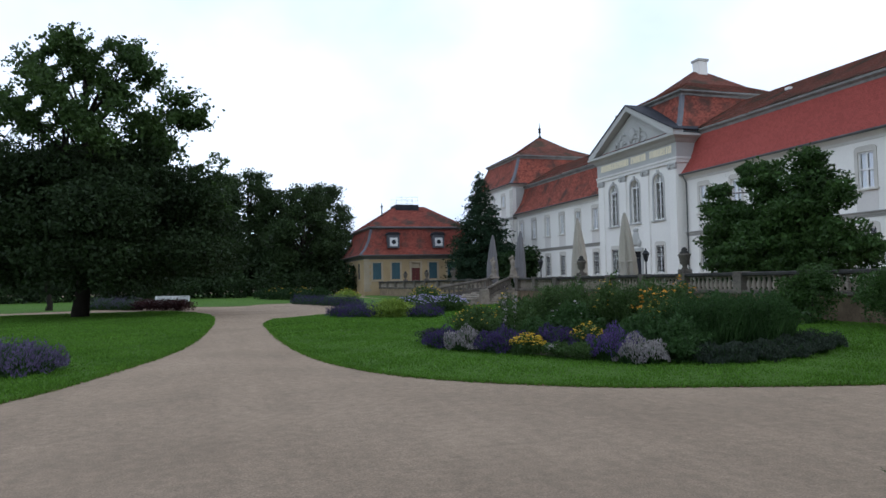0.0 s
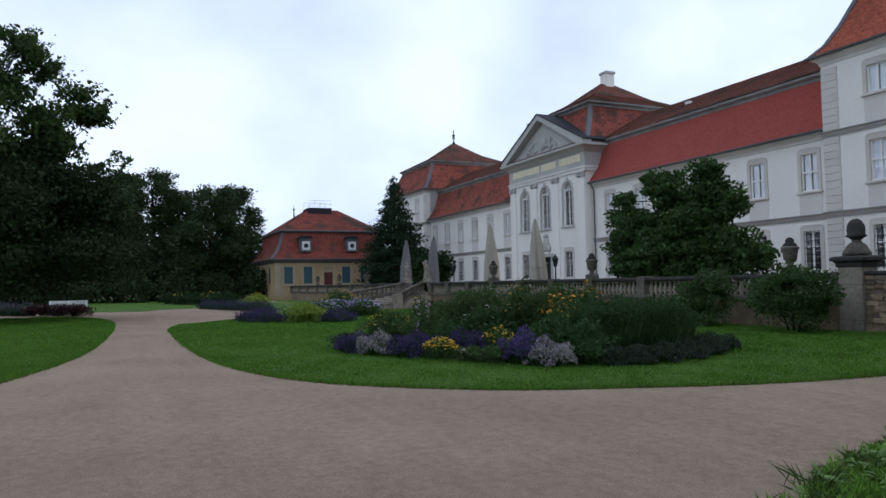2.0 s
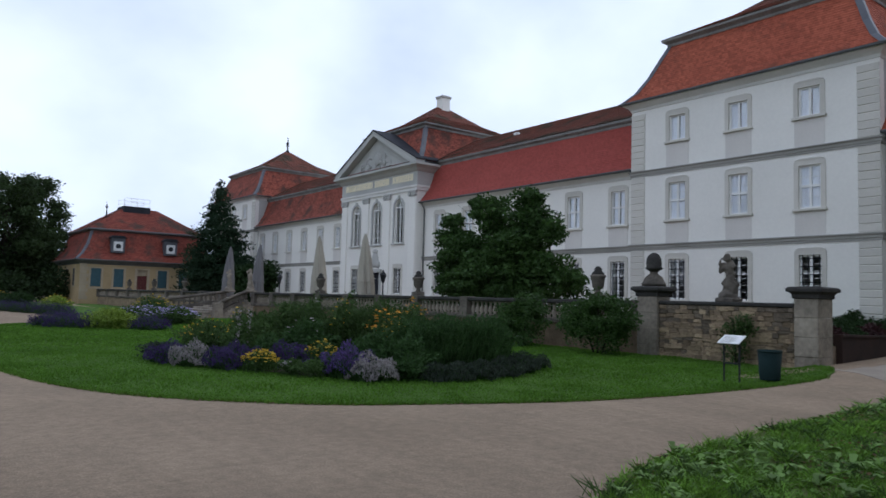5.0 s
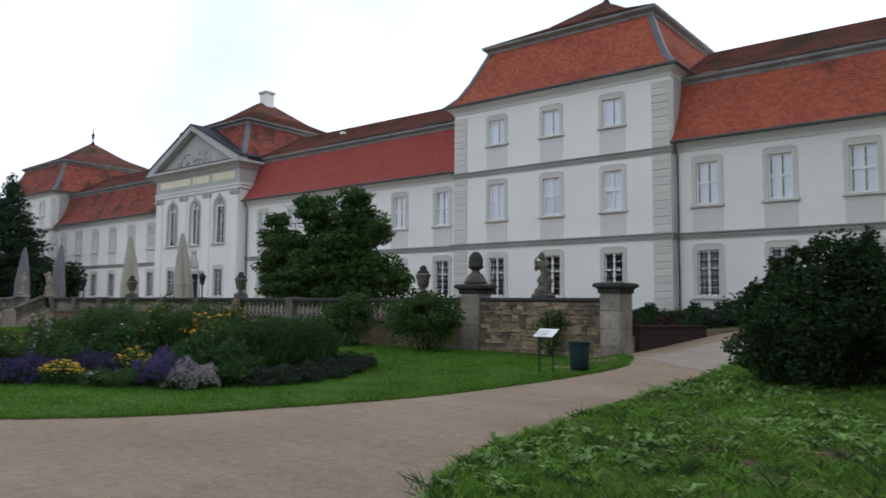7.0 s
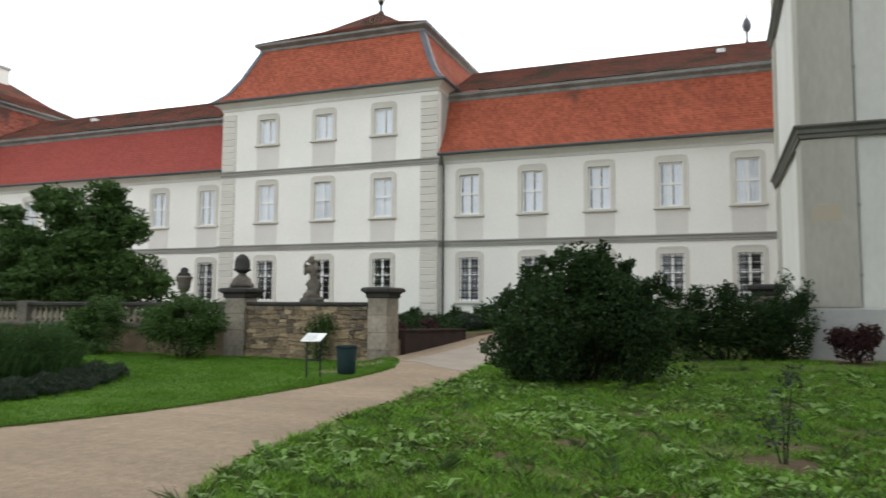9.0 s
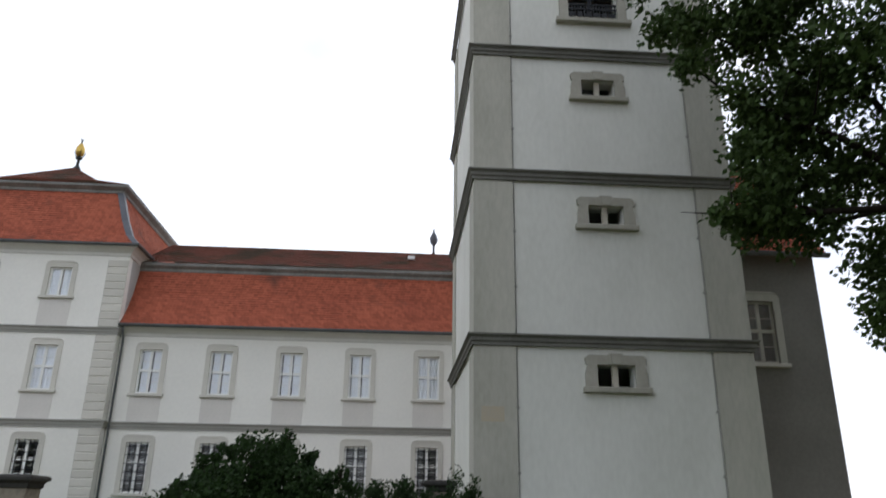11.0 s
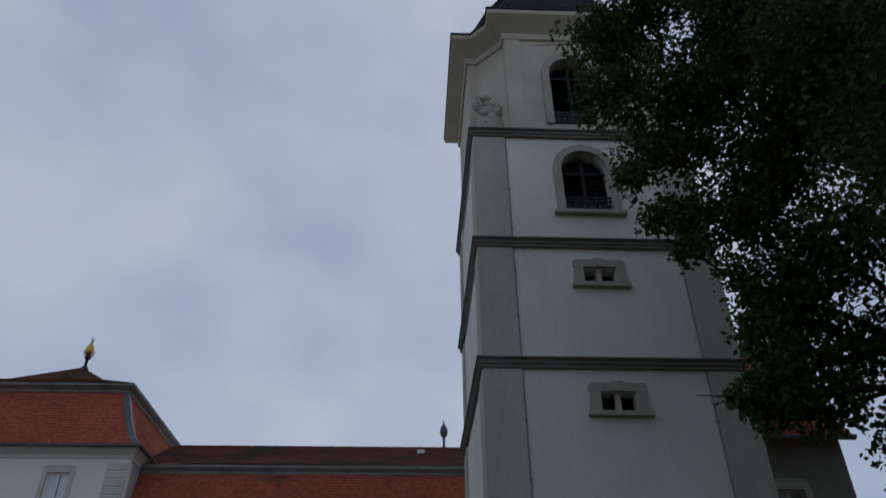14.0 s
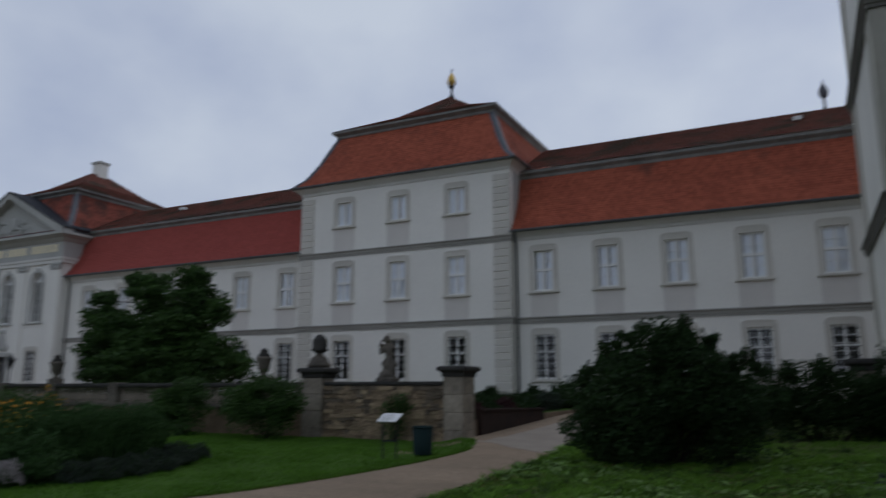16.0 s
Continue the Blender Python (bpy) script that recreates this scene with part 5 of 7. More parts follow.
pillar(-14.42, -13.69, 18.9, 19.6, 2.08, "weathered square stone pillar carrying a stone ball finial")
pillar(-9.48, -8.85, 19.0, 19.8, 2.08, "weathered square stone pillar with blackened moulded cap")
ball = thing("ball_finial", "mossy stone ball finial on a moulded pillar base", "finial", (-14.05, 19.25, 2.2))
part("base", lathe([(0.38, 0), (0.38, 0.08), (0.34, 0.12), (0.26, 0.28), (0.13, 0.38), (0.12, 0.46)], 16), M["oldstone"], ball, "", True)
part("ball", lathe([(0.12, 0.44), (0.2, 0.5), (0.29, 0.55), (0.23, 0.6), (0.245, 0.72), (0.23, 0.86), (0.16, 0.98), (0.06, 1.05)], 16), M["capstone"], ball, "", True)

rubble = thing("rubble_wall", "brown rubble stone wall with dark coping between two pillars", "wall", (-13.68, 19.02, 0))
part("core", boxes((0, 4.2, 0.05, 0.5, -0.15, 1.62)), M["mortar"], rubble)
part("coping", soft_box(-0.02, 4.2, -0.03, 0.56, 1.62, 1.74, 0.03), M["capstone"], rubble, "dark stone coping")
rnd = random.Random(21)
STONES = []
for k in range(9):
    bm = bmesh.new()
    w, h = 0.5, 0.5
    box(bm, -w, w, -0.5, 0.5, -h, h)
    bmesh.ops.bevel(bm, geom=list(bm.edges), offset=0.13, segments=1, affect="EDGES")
    for v in bm.verts:
        v.co += Vector((rnd.uniform(-1, 1), rnd.uniform(-1, 1), rnd.uniform(-1, 1))) * 0.06
    STONES.append(keep(bm, "stone", M[("rubble", "rubble_pale", "rubble_dark")[k % 3]]))
z = -0.1
while z < 1.58:
    h = min(rnd.uniform(0.085, 0.155), 1.62 - z)
    x = 0.0
    while x < 4.17:
        w = min(rnd.uniform(0.12, 0.36), 4.19 - x)
        if w > 0.05:
            f = 0.45 * math.sin(1.7 * x + 0.6) + 0.7 * (z - 0.9) + rnd.uniform(-0.8, 0.8)
            k = 3 * rnd.randrange(3) + (2 if f > 0.55 else 1 if f < -0.3 else 0)
            s = mesh_part("stone", STONES[k], None, rubble, at=(x + w / 2, 0.06 + rnd.uniform(-0.025, 0.02), z + h / 2 + rnd.uniform(-0.02, 0.02)))
            s.scale = (w + 0.004, 0.13, (h + 0.002) * rnd.uniform(0.80, 1.15))
            s.rotation_euler = (0, rnd.uniform(-0.11, 0.11), 0)
        x += w
    z += h
fig = stone_figure((-11.55, 19.35, 1.74), 0.88, "dark weathered stone figure on the rubble wall", "oldstone")

# low wall beside the ramp
bm = bmesh.new()
prism(bm, [(0, -0.3), (5.7, 0.1), (5.7, 0.70), (0, 0.82)], -0.12, 0.12)
prism(bm, [(-0.02, 0.82), (5.74, 0.70), (5.74, 0.76), (-0.02, 0.88)], -0.16, 0.16)
ramp_wall = finish("ramp_wall", bm, M["rust_wall"])
ramp_wall.matrix_world = pose(-8.95, 20.3, 0.06, 0, 0, 90)
tagged(ramp_wall, "low rusty brown wall beside the ramp", "wall")

# ---- curved stairs up to the terrace ----
stairs = thing("garden_stairs", "stone garden stairs between curved balustrades", "stairs", (-48.2, 15.9, 0))
for i in range(8):
    u = i / 7
    part("step", soft_box(-4.0 + 2.2 * u, 3.1 - 1.4 * u, -1.3 + 0.6 * i, 3.9, 0.13 * i - 0.02, 0.13 * (i + 1), 0.02), M["pillarstone"], stairs)
for s, foot in ((1, (3.25, 0.9)), (-1, (-4.2, -1.4))):
    bm = bmesh.new()
    pts = []
    for k in range(9):
        u = k / 8
        pts.append((foot[0] + (s * 1.7 - foot[0]) * math.sin(u * 1.57), foot[1] + (3.4 - foot[1]) * u ** 1.15, 0.85 + 0.87 * u))
    for a, b in zip(pts, pts[1:]):
        v = []
        for p in (a, b):
            for dx in (-0.17, 0.17):
                v.append((bm.verts.new((p[0] + dx, p[1], -0.05)), bm.verts.new((p[0] + dx, p[1], p[2] - 0.5))))
        bm.faces.new((v[0][0], v[2][0], v[2][1], v[0][1]))
        bm.faces.new((v[1][0], v[1][1], v[3][1], v[3][0]))
        bm.faces.new((v[0][1], v[2][1], v[3][1], v[1][1]))
    bmesh.ops.remove_doubles(bm, verts=bm.verts, dist=0.001)
    part("cheek_wall", bm, M["oldstone"], stairs, "curved stone cheek wall")
    bm = bmesh.new()
    tube(bm, [(p[0], p[1], p[2] + 0.03) for p in pts], [0.11] * 9, 8)
    part("handrail", bm, M["oldstone"], stairs, "curved stone handrail")
    for a, b in zip(pts, pts[1:]):
        for q in (0.25, 0.75):
            m = [p + (r - p) * q for p, r in zip(a, b)]
            part("baluster", lathe([(0.08, 0), (0.05, 0.08), (0.10, 0.2), (0.05, 0.40), (0.08, 0.48)], 6, (m[0], m[1], m[2] - 0.51)), M["oldstone"], stairs, "", True)
    part("newel", soft_box(foot[0] - 0.27, foot[0] + 0.27, foot[1] - 0.35, foot[1] + 0.2, -0.05, 1.0, 0.03), M["pillarstone"], stairs, "pale stone newel post")
    stone_figure((-48.2 + s * 1.85, 19.4, 1.72), 1.0, "pale weathered stone figure on the stair pedestal")

# ---- closed parasols ----


def parasol(x, y, top, material, label, lean=0.0):
    t = thing("parasol", label, "parasol", (x, y, BASE), "closed parasols")
    h = top - BASE
    part("pole", lathe([(0.04, 0), (0.04, h)], 8), M["white_wood"], t)
    part("foot", lathe([(0.42, 0), (0.42, 0.1), (0.1, 0.16)], 14), M["iron"], t)
    bm = bmesh.new()
    n, rings = 32, []
    prof = [(0.34, 0.16), (0.40, 0.24), (0.36, 0.45), (0.27, 0.68), (0.14, 0.9), (0.04, 1.0)]
    for r, u in prof:
        row = []
        for k in range(n):
            a = 2 * math.pi * k / n
            q = r * (1 + 0.30 * math.sin(7 * a + 3 * u) + 0.12 * math.sin(3 * a + 2 * u))
            row.append(bm.verts.new((q * math.cos(a), q * math.sin(a), u * h)))
        rings.append(row)
    for a, b in zip(rings, rings[1:]):
        for k in range(n):
            bm.faces.new((a[k], a[(k + 1) % n], b[(k + 1) % n], b[k]))
    part("canopy", bm, M[material], t, "folded canvas canopy", True)
    t.rotation_euler = (0, lean, 0.6 * x)
    part("strap", lathe([(0.40, 0.40 * h), (0.41, 0.41 * h), (0.40, 0.42 * h)], 16), M[material], t)


parasol(-34.3, 21.1, 5.13, "canvas", "tall closed beige canvas parasol on the terrace", 0.035)
parasol(-39.8, 21.1, 5.3, "canvas", "tall closed beige canvas parasol on the terrace", -0.02)
parasol(-49.2, 21.1, 5.2, "canvas_grey", "tall closed grey canvas parasol on the terrace", 0.045)
parasol(-54.9, 21.1, 5.25, "canvas_grey", "tall closed grey canvas parasol on the terrace", -0.04)


def lantern(x, y, z):
    t = thing("terrace_lantern", "dark iron lantern on a slender post", "lantern", (x, y, z), "terrace lanterns")
    part("post", lathe([(0.1, 0), (0.05, 0.15), (0.035, 1.75), (0.05, 1.8)], 8), M["iron"], t)
    part("cage", lathe([(0.08, 1.8), (0.16, 2.15), (0.2, 2.2), (0.05, 2.4), (0.02, 2.5)], 6), M["iron"], t)


lantern(-33.1, 21.4, BASE)
lantern(-46.1, 21.4, BASE)

# ---- bin, sign, bench ----
binn = thing("litter_bin", "dark green round metal litter bin on the lawn edge", "bin", (-7.98, 14.95, height(-7.98, 14.95) + 0.03))
part("body", lathe([(0.20, 0.02), (0.205, 0.05), (0.24, 0.60), (0.22, 0.60), (0.19, 0.08)], 24), M["bin"], binn, "", True)
part("rim", lathe([(0.24, 0.60), (0.255, 0.62), (0.24, 0.65), (0.215, 0.63)], 24), M["bin"], binn)

sign = thing("information_sign", "slanted white information panel on a dark metal stand", "sign", (-8.2, 13.85, height(-8.2, 13.85) + 0.02))
for s in (-1, 1):
    part("leg", boxes((s * 0.17 - 0.014, s * 0.17 + 0.014, -0.014, 0.014, 0, 0.88)), M["iron"], sign)
panel = part("panel", soft_box(-0.24, 0.24, -0.17, 0.17, -0.012, 0.012, 0.004), M["signwhite"], sign, "white printed panel")
panel.matrix_basis = pose(0, 0, 0.9, 28)
bm = bmesh.new()
for k in range(7):
    box(bm, -0.2, 0.06 + 0.03 * (k % 3), -0.13 + 0.036 * k, -0.118 + 0.036 * k, 0.0125, 0.0145)
part("text_bars", bm, M["plaster_grey"], panel, "rows of small grey print")
part("shelf", boxes((-0.18, 0.18, -0.015, 0.015, 0.4, 0.43)), M["iron"], sign)

bench = thing("garden_bench", "white painted slatted garden bench by the flower bed", "bench", (-67.0, -3.9, height(-67, -3.9)))
for k in range(5):
    part("seat_slat", boxes((-0.25 + 0.1 * k, -0.17 + 0.1 * k, -1.5, 1.5, 0.42, 0.46)), M["bench"], bench)
    part("back_slat", boxes((-0.33, -0.29, -1.5, 1.5, 0.52 + 0.1 * k, 0.59 + 0.1 * k)), M["bench"], bench)
for y in (-1.4, 0, 1.4):
    part("leg", boxes((0.12, 0.2, y - 0.04, y + 0.04, 0, 0.42)), M["bench"], bench)
    part("leg", boxes((-0.33, -0.25, y - 0.04, y + 0.04, 0, 1.02)), M["bench"], bench)
bench.scale = (1, 0.95, 0.82)

# ---- ochre garden house at the end of the terrace ----
HX, HX2, HY, HY2 = -90.0, -104.5, 17.4, 32.6
house = thing("garden_house", "ochre garden house with teal shutters and red mansard roof", "house", (0, 0, 0))


def house_front():
    """The front looks along +x; built along x and turned."""
    g = []
    w = HY2 - HY
    wins = [(1.7, "teal"), (4.15, "teal"), (9.1, "teal"), (11.6, "teal")]
    return w, wins


hw, hwins = house_front()
holes = [(c - 0.55, c + 0.55, 2.0, 4.1) for c, _ in hwins] + [(6.2, 7.35, 1.0, 4.1)]
turn = pose(HX, HY, 0, 0, 0, 90)
bm = wall_mesh(0, hw, -0.2, 5.0, 0, 0.4, holes)
bm.transform(turn)
part("wall", bm, M["ochre"], house, "ochre plastered front")
part("side_wall", boxes((HX2, HX - 0.4, HY, HY + 0.4, -0.2, 5.0), (HX2, HX2 + 0.4, HY + 0.4, HY2, -0.2, 5.0), (HX2 + 0.4, HX - 0.4, HY2 - 0.4, HY2, -0.2, 5.0)), M["ochre"], house)
for c, m in hwins:
    bm = boxes((c - 0.75, c - 0.55, -0.06, 0.02, 1.9, 4.25), (c + 0.55, c + 0.75, -0.06, 0.02, 1.9, 4.25), (c - 0.55, c + 0.55, -0.06, 0.02, 4.1, 4.25), (c - 0.8, c + 0.8, -0.12, 0.02, 1.75, 1.9))
    bm.transform(turn)
    w = part("window", bm, M["house_trim"], house)
    for s in (-1, 1):
        bm = boxes((c + min(0, s) * 0.54, c + max(0, s) * 0.54, 0.03, 0.08, 2.0, 4.1))
        for k in range(12):
            z = 2.15 + k * 0.15
            box(bm, c + (s * 0.27) - 0.2, c + (s * 0.27) + 0.2, 0.01, 0.03, z, z + 0.09)
        bm.transform(turn)
        part("shutter", bm, M["teal"], w, "closed teal shutter")
bm = boxes((6.2, 6.76, 0.15, 0.22, 1.0, 3.4), (6.79, 7.35, 0.15, 0.22, 1.0, 3.4))
bm.transform(turn)
hd = part("door", bm, M["red_door"], house, "dark red double door")
bm = boxes((6.2, 7.35, 0.12, 0.25, 3.4, 3.5), (6.2, 7.35, 0.2, 0.24, 3.5, 4.1), (5.95, 6.2, -0.08, 0.02, 1.0, 4.25), (7.35, 7.6, -0.08, 0.02, 1.0, 4.25), (6.2, 7.35, -0.08, 0.02, 4.1, 4.25))
bm.transform(turn)
part("door_surround", bm, M["house_trim"], hd)
for k in range(10):
    bm = boxes((0, 0.7 if k % 2 else 0.9, -0.05, 0.02, 0.5 + k * 0.42, 0.9 + k * 0.42))
    bm.transform(turn)
    part("quoin", bm, M["house_trim"], house)
# narrow side windows
for k in range(3):
    x = HX - 3.0 - 4.2 * k
    part("window", boxes((x - 0.6, x + 0.6, HY - 0.05, HY + 0.02, 1.9, 4.2)), M["house_trim"], house)
    part("window_pane", boxes((x - 0.42, x + 0.42, HY - 0.07, HY - 0.04, 2.05, 4.05)), M["slate"], house)
hpoly = rect(HX2, HX, HY, HY2)
bm = bmesh.new()
sweep(bm, hpoly, [(0.0, 4.55), (0.15, 4.7), (0.5, 4.95), (0.6, 5.0), (0.62, 5.12), (0.3, 5.16)])
part("eave", bm, M["zinc"], house)
bm = bmesh.new()
hcurve = [(-0.6, 5.1), (0.1, 5.8), (0.7, 6.9), (1.2, 8.5)]
sweep(bm, hpoly, [(-i, z) for i, z in courses(hcurve, 0.2)])
part("roof", bm, M["tile_house"], house, "weathered red lower roof slope")
bm = bmesh.new()
sweep(bm, hpoly, [(-1.3, 8.45), (-1.1, 8.5), (-0.85, 8.65), (-0.85, 8.8), (-1.1, 8.85)])
part("curb_moulding", bm, M["zinc"], house)
bm = bmesh.new()
sweep(bm, hpoly, [(-i, z) for i, z in courses([(0.9, 8.8), (5.6, 11.9)], 0.2)], top=True)
part("roof", bm, M["tile_house"], house, "weathered red upper roof")
for i in range(4):
    bm = bmesh.new()
    hip_strip(bm, hpoly, [(-a, z) for a, z in hcurve], i, 0.3)
    part("hip_strip", bm, M["slate_strip"], house)
px, py = (HX + HX2) / 2 + 1.0, (HY + HY2) / 2 - 0.6
plat = part("roof_platform", soft_box(px - 1.6, px + 1.6, py - 1.6, py + 1.6, 10.6, 12.1, 0.05), M["slate"], house, "dark slate roof platform")
for sx in (-1.5, 1.5):
    bm = bmesh.new()
    for k in range(5):
        yy = py - 1.5 + 0.75 * k
        box(bm, px + sx - 0.015, px + sx + 0.015, yy - 0.015, yy + 0.015, 12.1, 13.1)
    for zz in (12.6, 13.1):
        box(bm, px + sx - 0.012, px + sx + 0.012, py - 1.5, py + 1.5, zz - 0.018, zz + 0.018)
    part("railing", bm, M["bench"], plat, "white roof railing")
part("finial", lathe([(0.12, 0), (0.06, 1.2), (0.18, 1.35), (0.05, 1.6), (0.02, 2.0)], 8, (px + 1.0, py - 3.4, 10.45)), M["iron"], house)
for c in (3.9, 9.9):
    # round-eyed dormers on the lower slope
    bm = boxes((c - 0.75, c + 0.75, -0.1, 1.6, 6.0, 7.7))
    bm.transform(turn)
    d = part("dormer", bm, M["slate_strip"], house, "small slate dormer with a white window")
    bm = boxes((c - 0.5, c + 0.5, -0.18, -0.08, 6.2, 7.3))
    bm.transform(turn)
    f = part("dormer_front", bm, M["bench"], d, "white dormer front")
    bm = bmesh.new()
    bmesh.ops.create_cone(bm, cap_ends=True, segments=14, radius1=0.28, radius2=0.28, depth=0.06, matrix=pose(c, -0.2, 6.75, 90))
    bm.transform(turn)
    part("round_pane", bm, M["slate"], f)
    bm = bmesh.new()
    prism(bm, [(c - 0.95, 7.7), (c + 0.95, 7.7), (c + 0.6, 8.0), (c - 0.6, 8.0)], -0.25, 1.8)
    bm.transform(turn)
    part("dormer_roof", bm, M["slate"], d)

# ---- plants ----


def quads_mesh(name, V, material):
    """A mesh of loose quads from an array n x 4 x 3."""
    n = len(V)
    me = bpy.data.meshes.new(name)
    me.vertices.add(n * 4)
    me.vertices.foreach_set("co", V.astype(np.float32).reshape(-1))
    me.loops.add(n * 4)
    me.loops.foreach_set("vertex_index", np.arange(n * 4, dtype=np.int32))
    me.polygons.add(n)
    me.polygons.foreach_set("loop_start", np.arange(0, n * 4, 4, dtype=np.int32))
    me.update(calc_edges=True)
    me.materials.append(material)
    return me


def in_blobs(blobs, n, rng, rim=0.42):
    b = np.array(blobs, float)
    w = (b[:, 3] * b[:, 4] * b[:, 5]) ** 0.67
    k = rng.choice(len(b), n, p=w / w.sum())
    d = rng.normal(size=(n, 3))
    d /= np.linalg.norm(d, axis=1)[:, None]
    r = rng.random(n) ** rim
    wob = 1 + 0.22 * np.sin(d[:, 0] * 5 + k * 1.7) * np.cos(d[:, 1] * 4 + k) + 0.15 * np.sin(d[:, 2] * 7 + k * 2.3)
    return b[k, :3] + d * (r * wob)[:, None] * b[k, 3:6], d


def leaf_quads(P, size, rng, up=0.0, wide=0.55, out=None):
    n = len(P)
    a = rng.normal(size=(n, 3))
    if out is not None:
        a += out * 0.7
    a[:, 2] += up
    a /= np.linalg.norm(a, axis=1)[:, None]
    h = rng.normal(size=(n, 3))
    c = np.cross(a, h)
    c /= np.linalg.norm(c, axis=1)[:, None] + 1e-6
    s = size * (0.6 + 0.8 * rng.random(n))[:, None]
    nrm = np.cross(a, c)
    return np.stack([P - a * s * 0.5, P + c * s * wide * 0.5 + nrm * s * 0.1, P + a * s * 0.5, P - c * s * wide * 0.5 + nrm * s * 0.1], 1)


def gap_filter(P, scale, thr, seed):
    """Drops leaves where a smooth random field is low, which opens gaps."""
    rng = np.random.default_rng(seed)
    f = np.zeros(len(P))
    for i in range(7):
        k = rng.normal(size=3) * scale * (1 + 0.35 * i)
        f += np.sin(P @ k + rng.random() * 6.28) / (1 + 0.25 * i)
    return f > thr


def crown(name, blobs, n, size, material, parent=None, label="", seed=1, thr=-1.0, scale=1.2, rim=0.42, up=0.0, wide=0.6):
    rng = np.random.default_rng(seed)
    P, d = in_blobs(blobs, n, rng, rim)
    keepers = gap_filter(P, scale, thr, seed + 5)
    P, d = P[keepers], d[keepers]
    me = quads_mesh(name, leaf_quads(P, size, rng, up, wide, d), M[material])
    return mesh_part(name, me, None, parent, label)


def limbs(base, top, ends, r0, parent, seed=3, fork=0.35):
    """Tapered trunk and limbs from it to the clumps."""
    rnd = random.Random(seed)
    bm = bmesh.new()
    b, t = Vector(base), Vector(top)
    path = [b.lerp(t, u) + Vector((rnd.uniform(-1, 1), rnd.uniform(-1, 1), 0)) * r0 * 0.5 * (u > 0) for u in (0, 0.12, 0.3, 0.5, 0.75, 1.0)]
    tube(bm, path, [r0 * 1.45, r0 * 1.05, r0 * 0.9, r0 * 0.75, r0 * 0.45, r0 * 0.15], 10)
    for e in ends:
        e = Vector(e)
        u = min(0.9, max(fork, (e.z - b.z) / max(0.1, t.z - b.z) - 0.28))
        s = b.lerp(t, u)
        m = s.lerp(e, 0.45) + Vector((rnd.uniform(-1, 1), rnd.uniform(-1, 1), rnd.uniform(-0.2, 0.8))) * (e - s).length * 0.12
        q = s.lerp(e, 0.8) + Vector((rnd.uniform(-1, 1), rnd.uniform(-1, 1), 0.3)) * (e - s).length * 0.06
        r = r0 * 0.42 * (1 - 0.5 * u)
        tube(bm, [s, m, q, e], [r, r * 0.65, r * 0.35, r * 0.12], 6)
        for k in range(3):
            w = m.lerp(e, rnd.random())
            tube(bm, [w, w + Vector((rnd.uniform(-1, 1), rnd.uniform(-1, 1), rnd.uniform(-0.3, 0.8))) * (e - s).length * 0.28], [r * 0.25, r * 0.05], 4)
    return part("trunk", bm, M["bark"], parent, "dark bark trunk and limbs", True)


def tree(label, base, trunk_top, blobs, r0, n, size, material, seed, thr=-1.0, scale=1.2, rim=0.42, category="tree", group="", boughs=1):
    t = thing("tree", label, category, base, group)
    off = Vector(base)
    loc = [(b[0] - off.x, b[1] - off.y, b[2] - off.z, *b[3:]) for b in blobs]
    limbs((0, 0, -0.1), Vector(trunk_top) - off, [b[:3] for b in loc[::boughs]], r0, t, seed)
    crown("crown", loc, n, size, material, t, "", seed, thr, scale, rim)
    return t


def random_blobs(c, rx, ry, z0, z1, n, seed, r=(0.2, 0.34), flat=0.75):
    """Clumps spread through a broad crown, fuller low than at the top."""
    rnd = random.Random(seed)
    out = []
    for i in range(n):
        u = (i + 0.5) / n
        z = z0 + (z1 - z0) * u
        w = math.sqrt(max(0.05, 1 - (max(0.0, u - 0.22) / 0.82) ** 2.0))
        a = i * 2.4 + rnd.uniform(-0.4, 0.4)
        q = rnd.uniform(0.35, 0.8) * w
        s = rnd.uniform(*r) * (0.55 + 0.6 * w)
        out.append((c[0] + rx * q * math.cos(a), c[1] + ry * q * math.sin(a), z, rx * s, ry * s, (rx + ry) / 2 * s * flat))
    return out


# big lawn tree: dense hanging lower tier with shade put into its leaf colour, open upper tier
low = random_blobs((-44.3, -7.0), 8.0, 8.0, 2.9, 9.0, 34, 5, (0.26, 0.38), 0.55)
high = random_blobs((-44.3, -7.0), 6.8, 7.2, 9.0, 15.2, 30, 6, (0.16, 0.27), 0.6)
high += [(-44.3, -3.4, 13.9, 1.5, 1.6, 0.9), (-44.0, -2.0, 12.4, 1.5, 1.4, 0.7), (-44.5, -1.8, 11.3, 1.6, 1.3, 0.7), (-44.3, -2.4, 9.7, 1.6, 1.4, 0.7), (-44.3, -4.8, 15.0, 1.6, 1.6, 0.9), (-43.0, -3.2, 10.8, 1.8, 1.5, 0.9), (-44.6, -7.6, 15.5, 1.6, 1.8, 0.9), (-43.8, -0.8, 11.4, 1.3, 1.2, 0.8), (-43.9, -0.9, 8.6, 1.6, 1.4, 0.9), (-43.8, -0.4, 6.6, 1.7, 1.5, 1.1)]
big = thing("tree", "large dark leafy tree with low spreading crown on the lawn", "tree", (-44.3, -7.4, 0))
shift = lambda bl: [(b[0] + 44.3, b[1] + 7.4, *b[2:]) for b in bl]
limbs((0, 0, -0.1), (0.3, 0.4, 14.5), [b[:3] for b in shift(low[::3] + high)], 0.36, big, 5)
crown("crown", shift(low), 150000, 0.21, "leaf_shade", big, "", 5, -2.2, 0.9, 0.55)
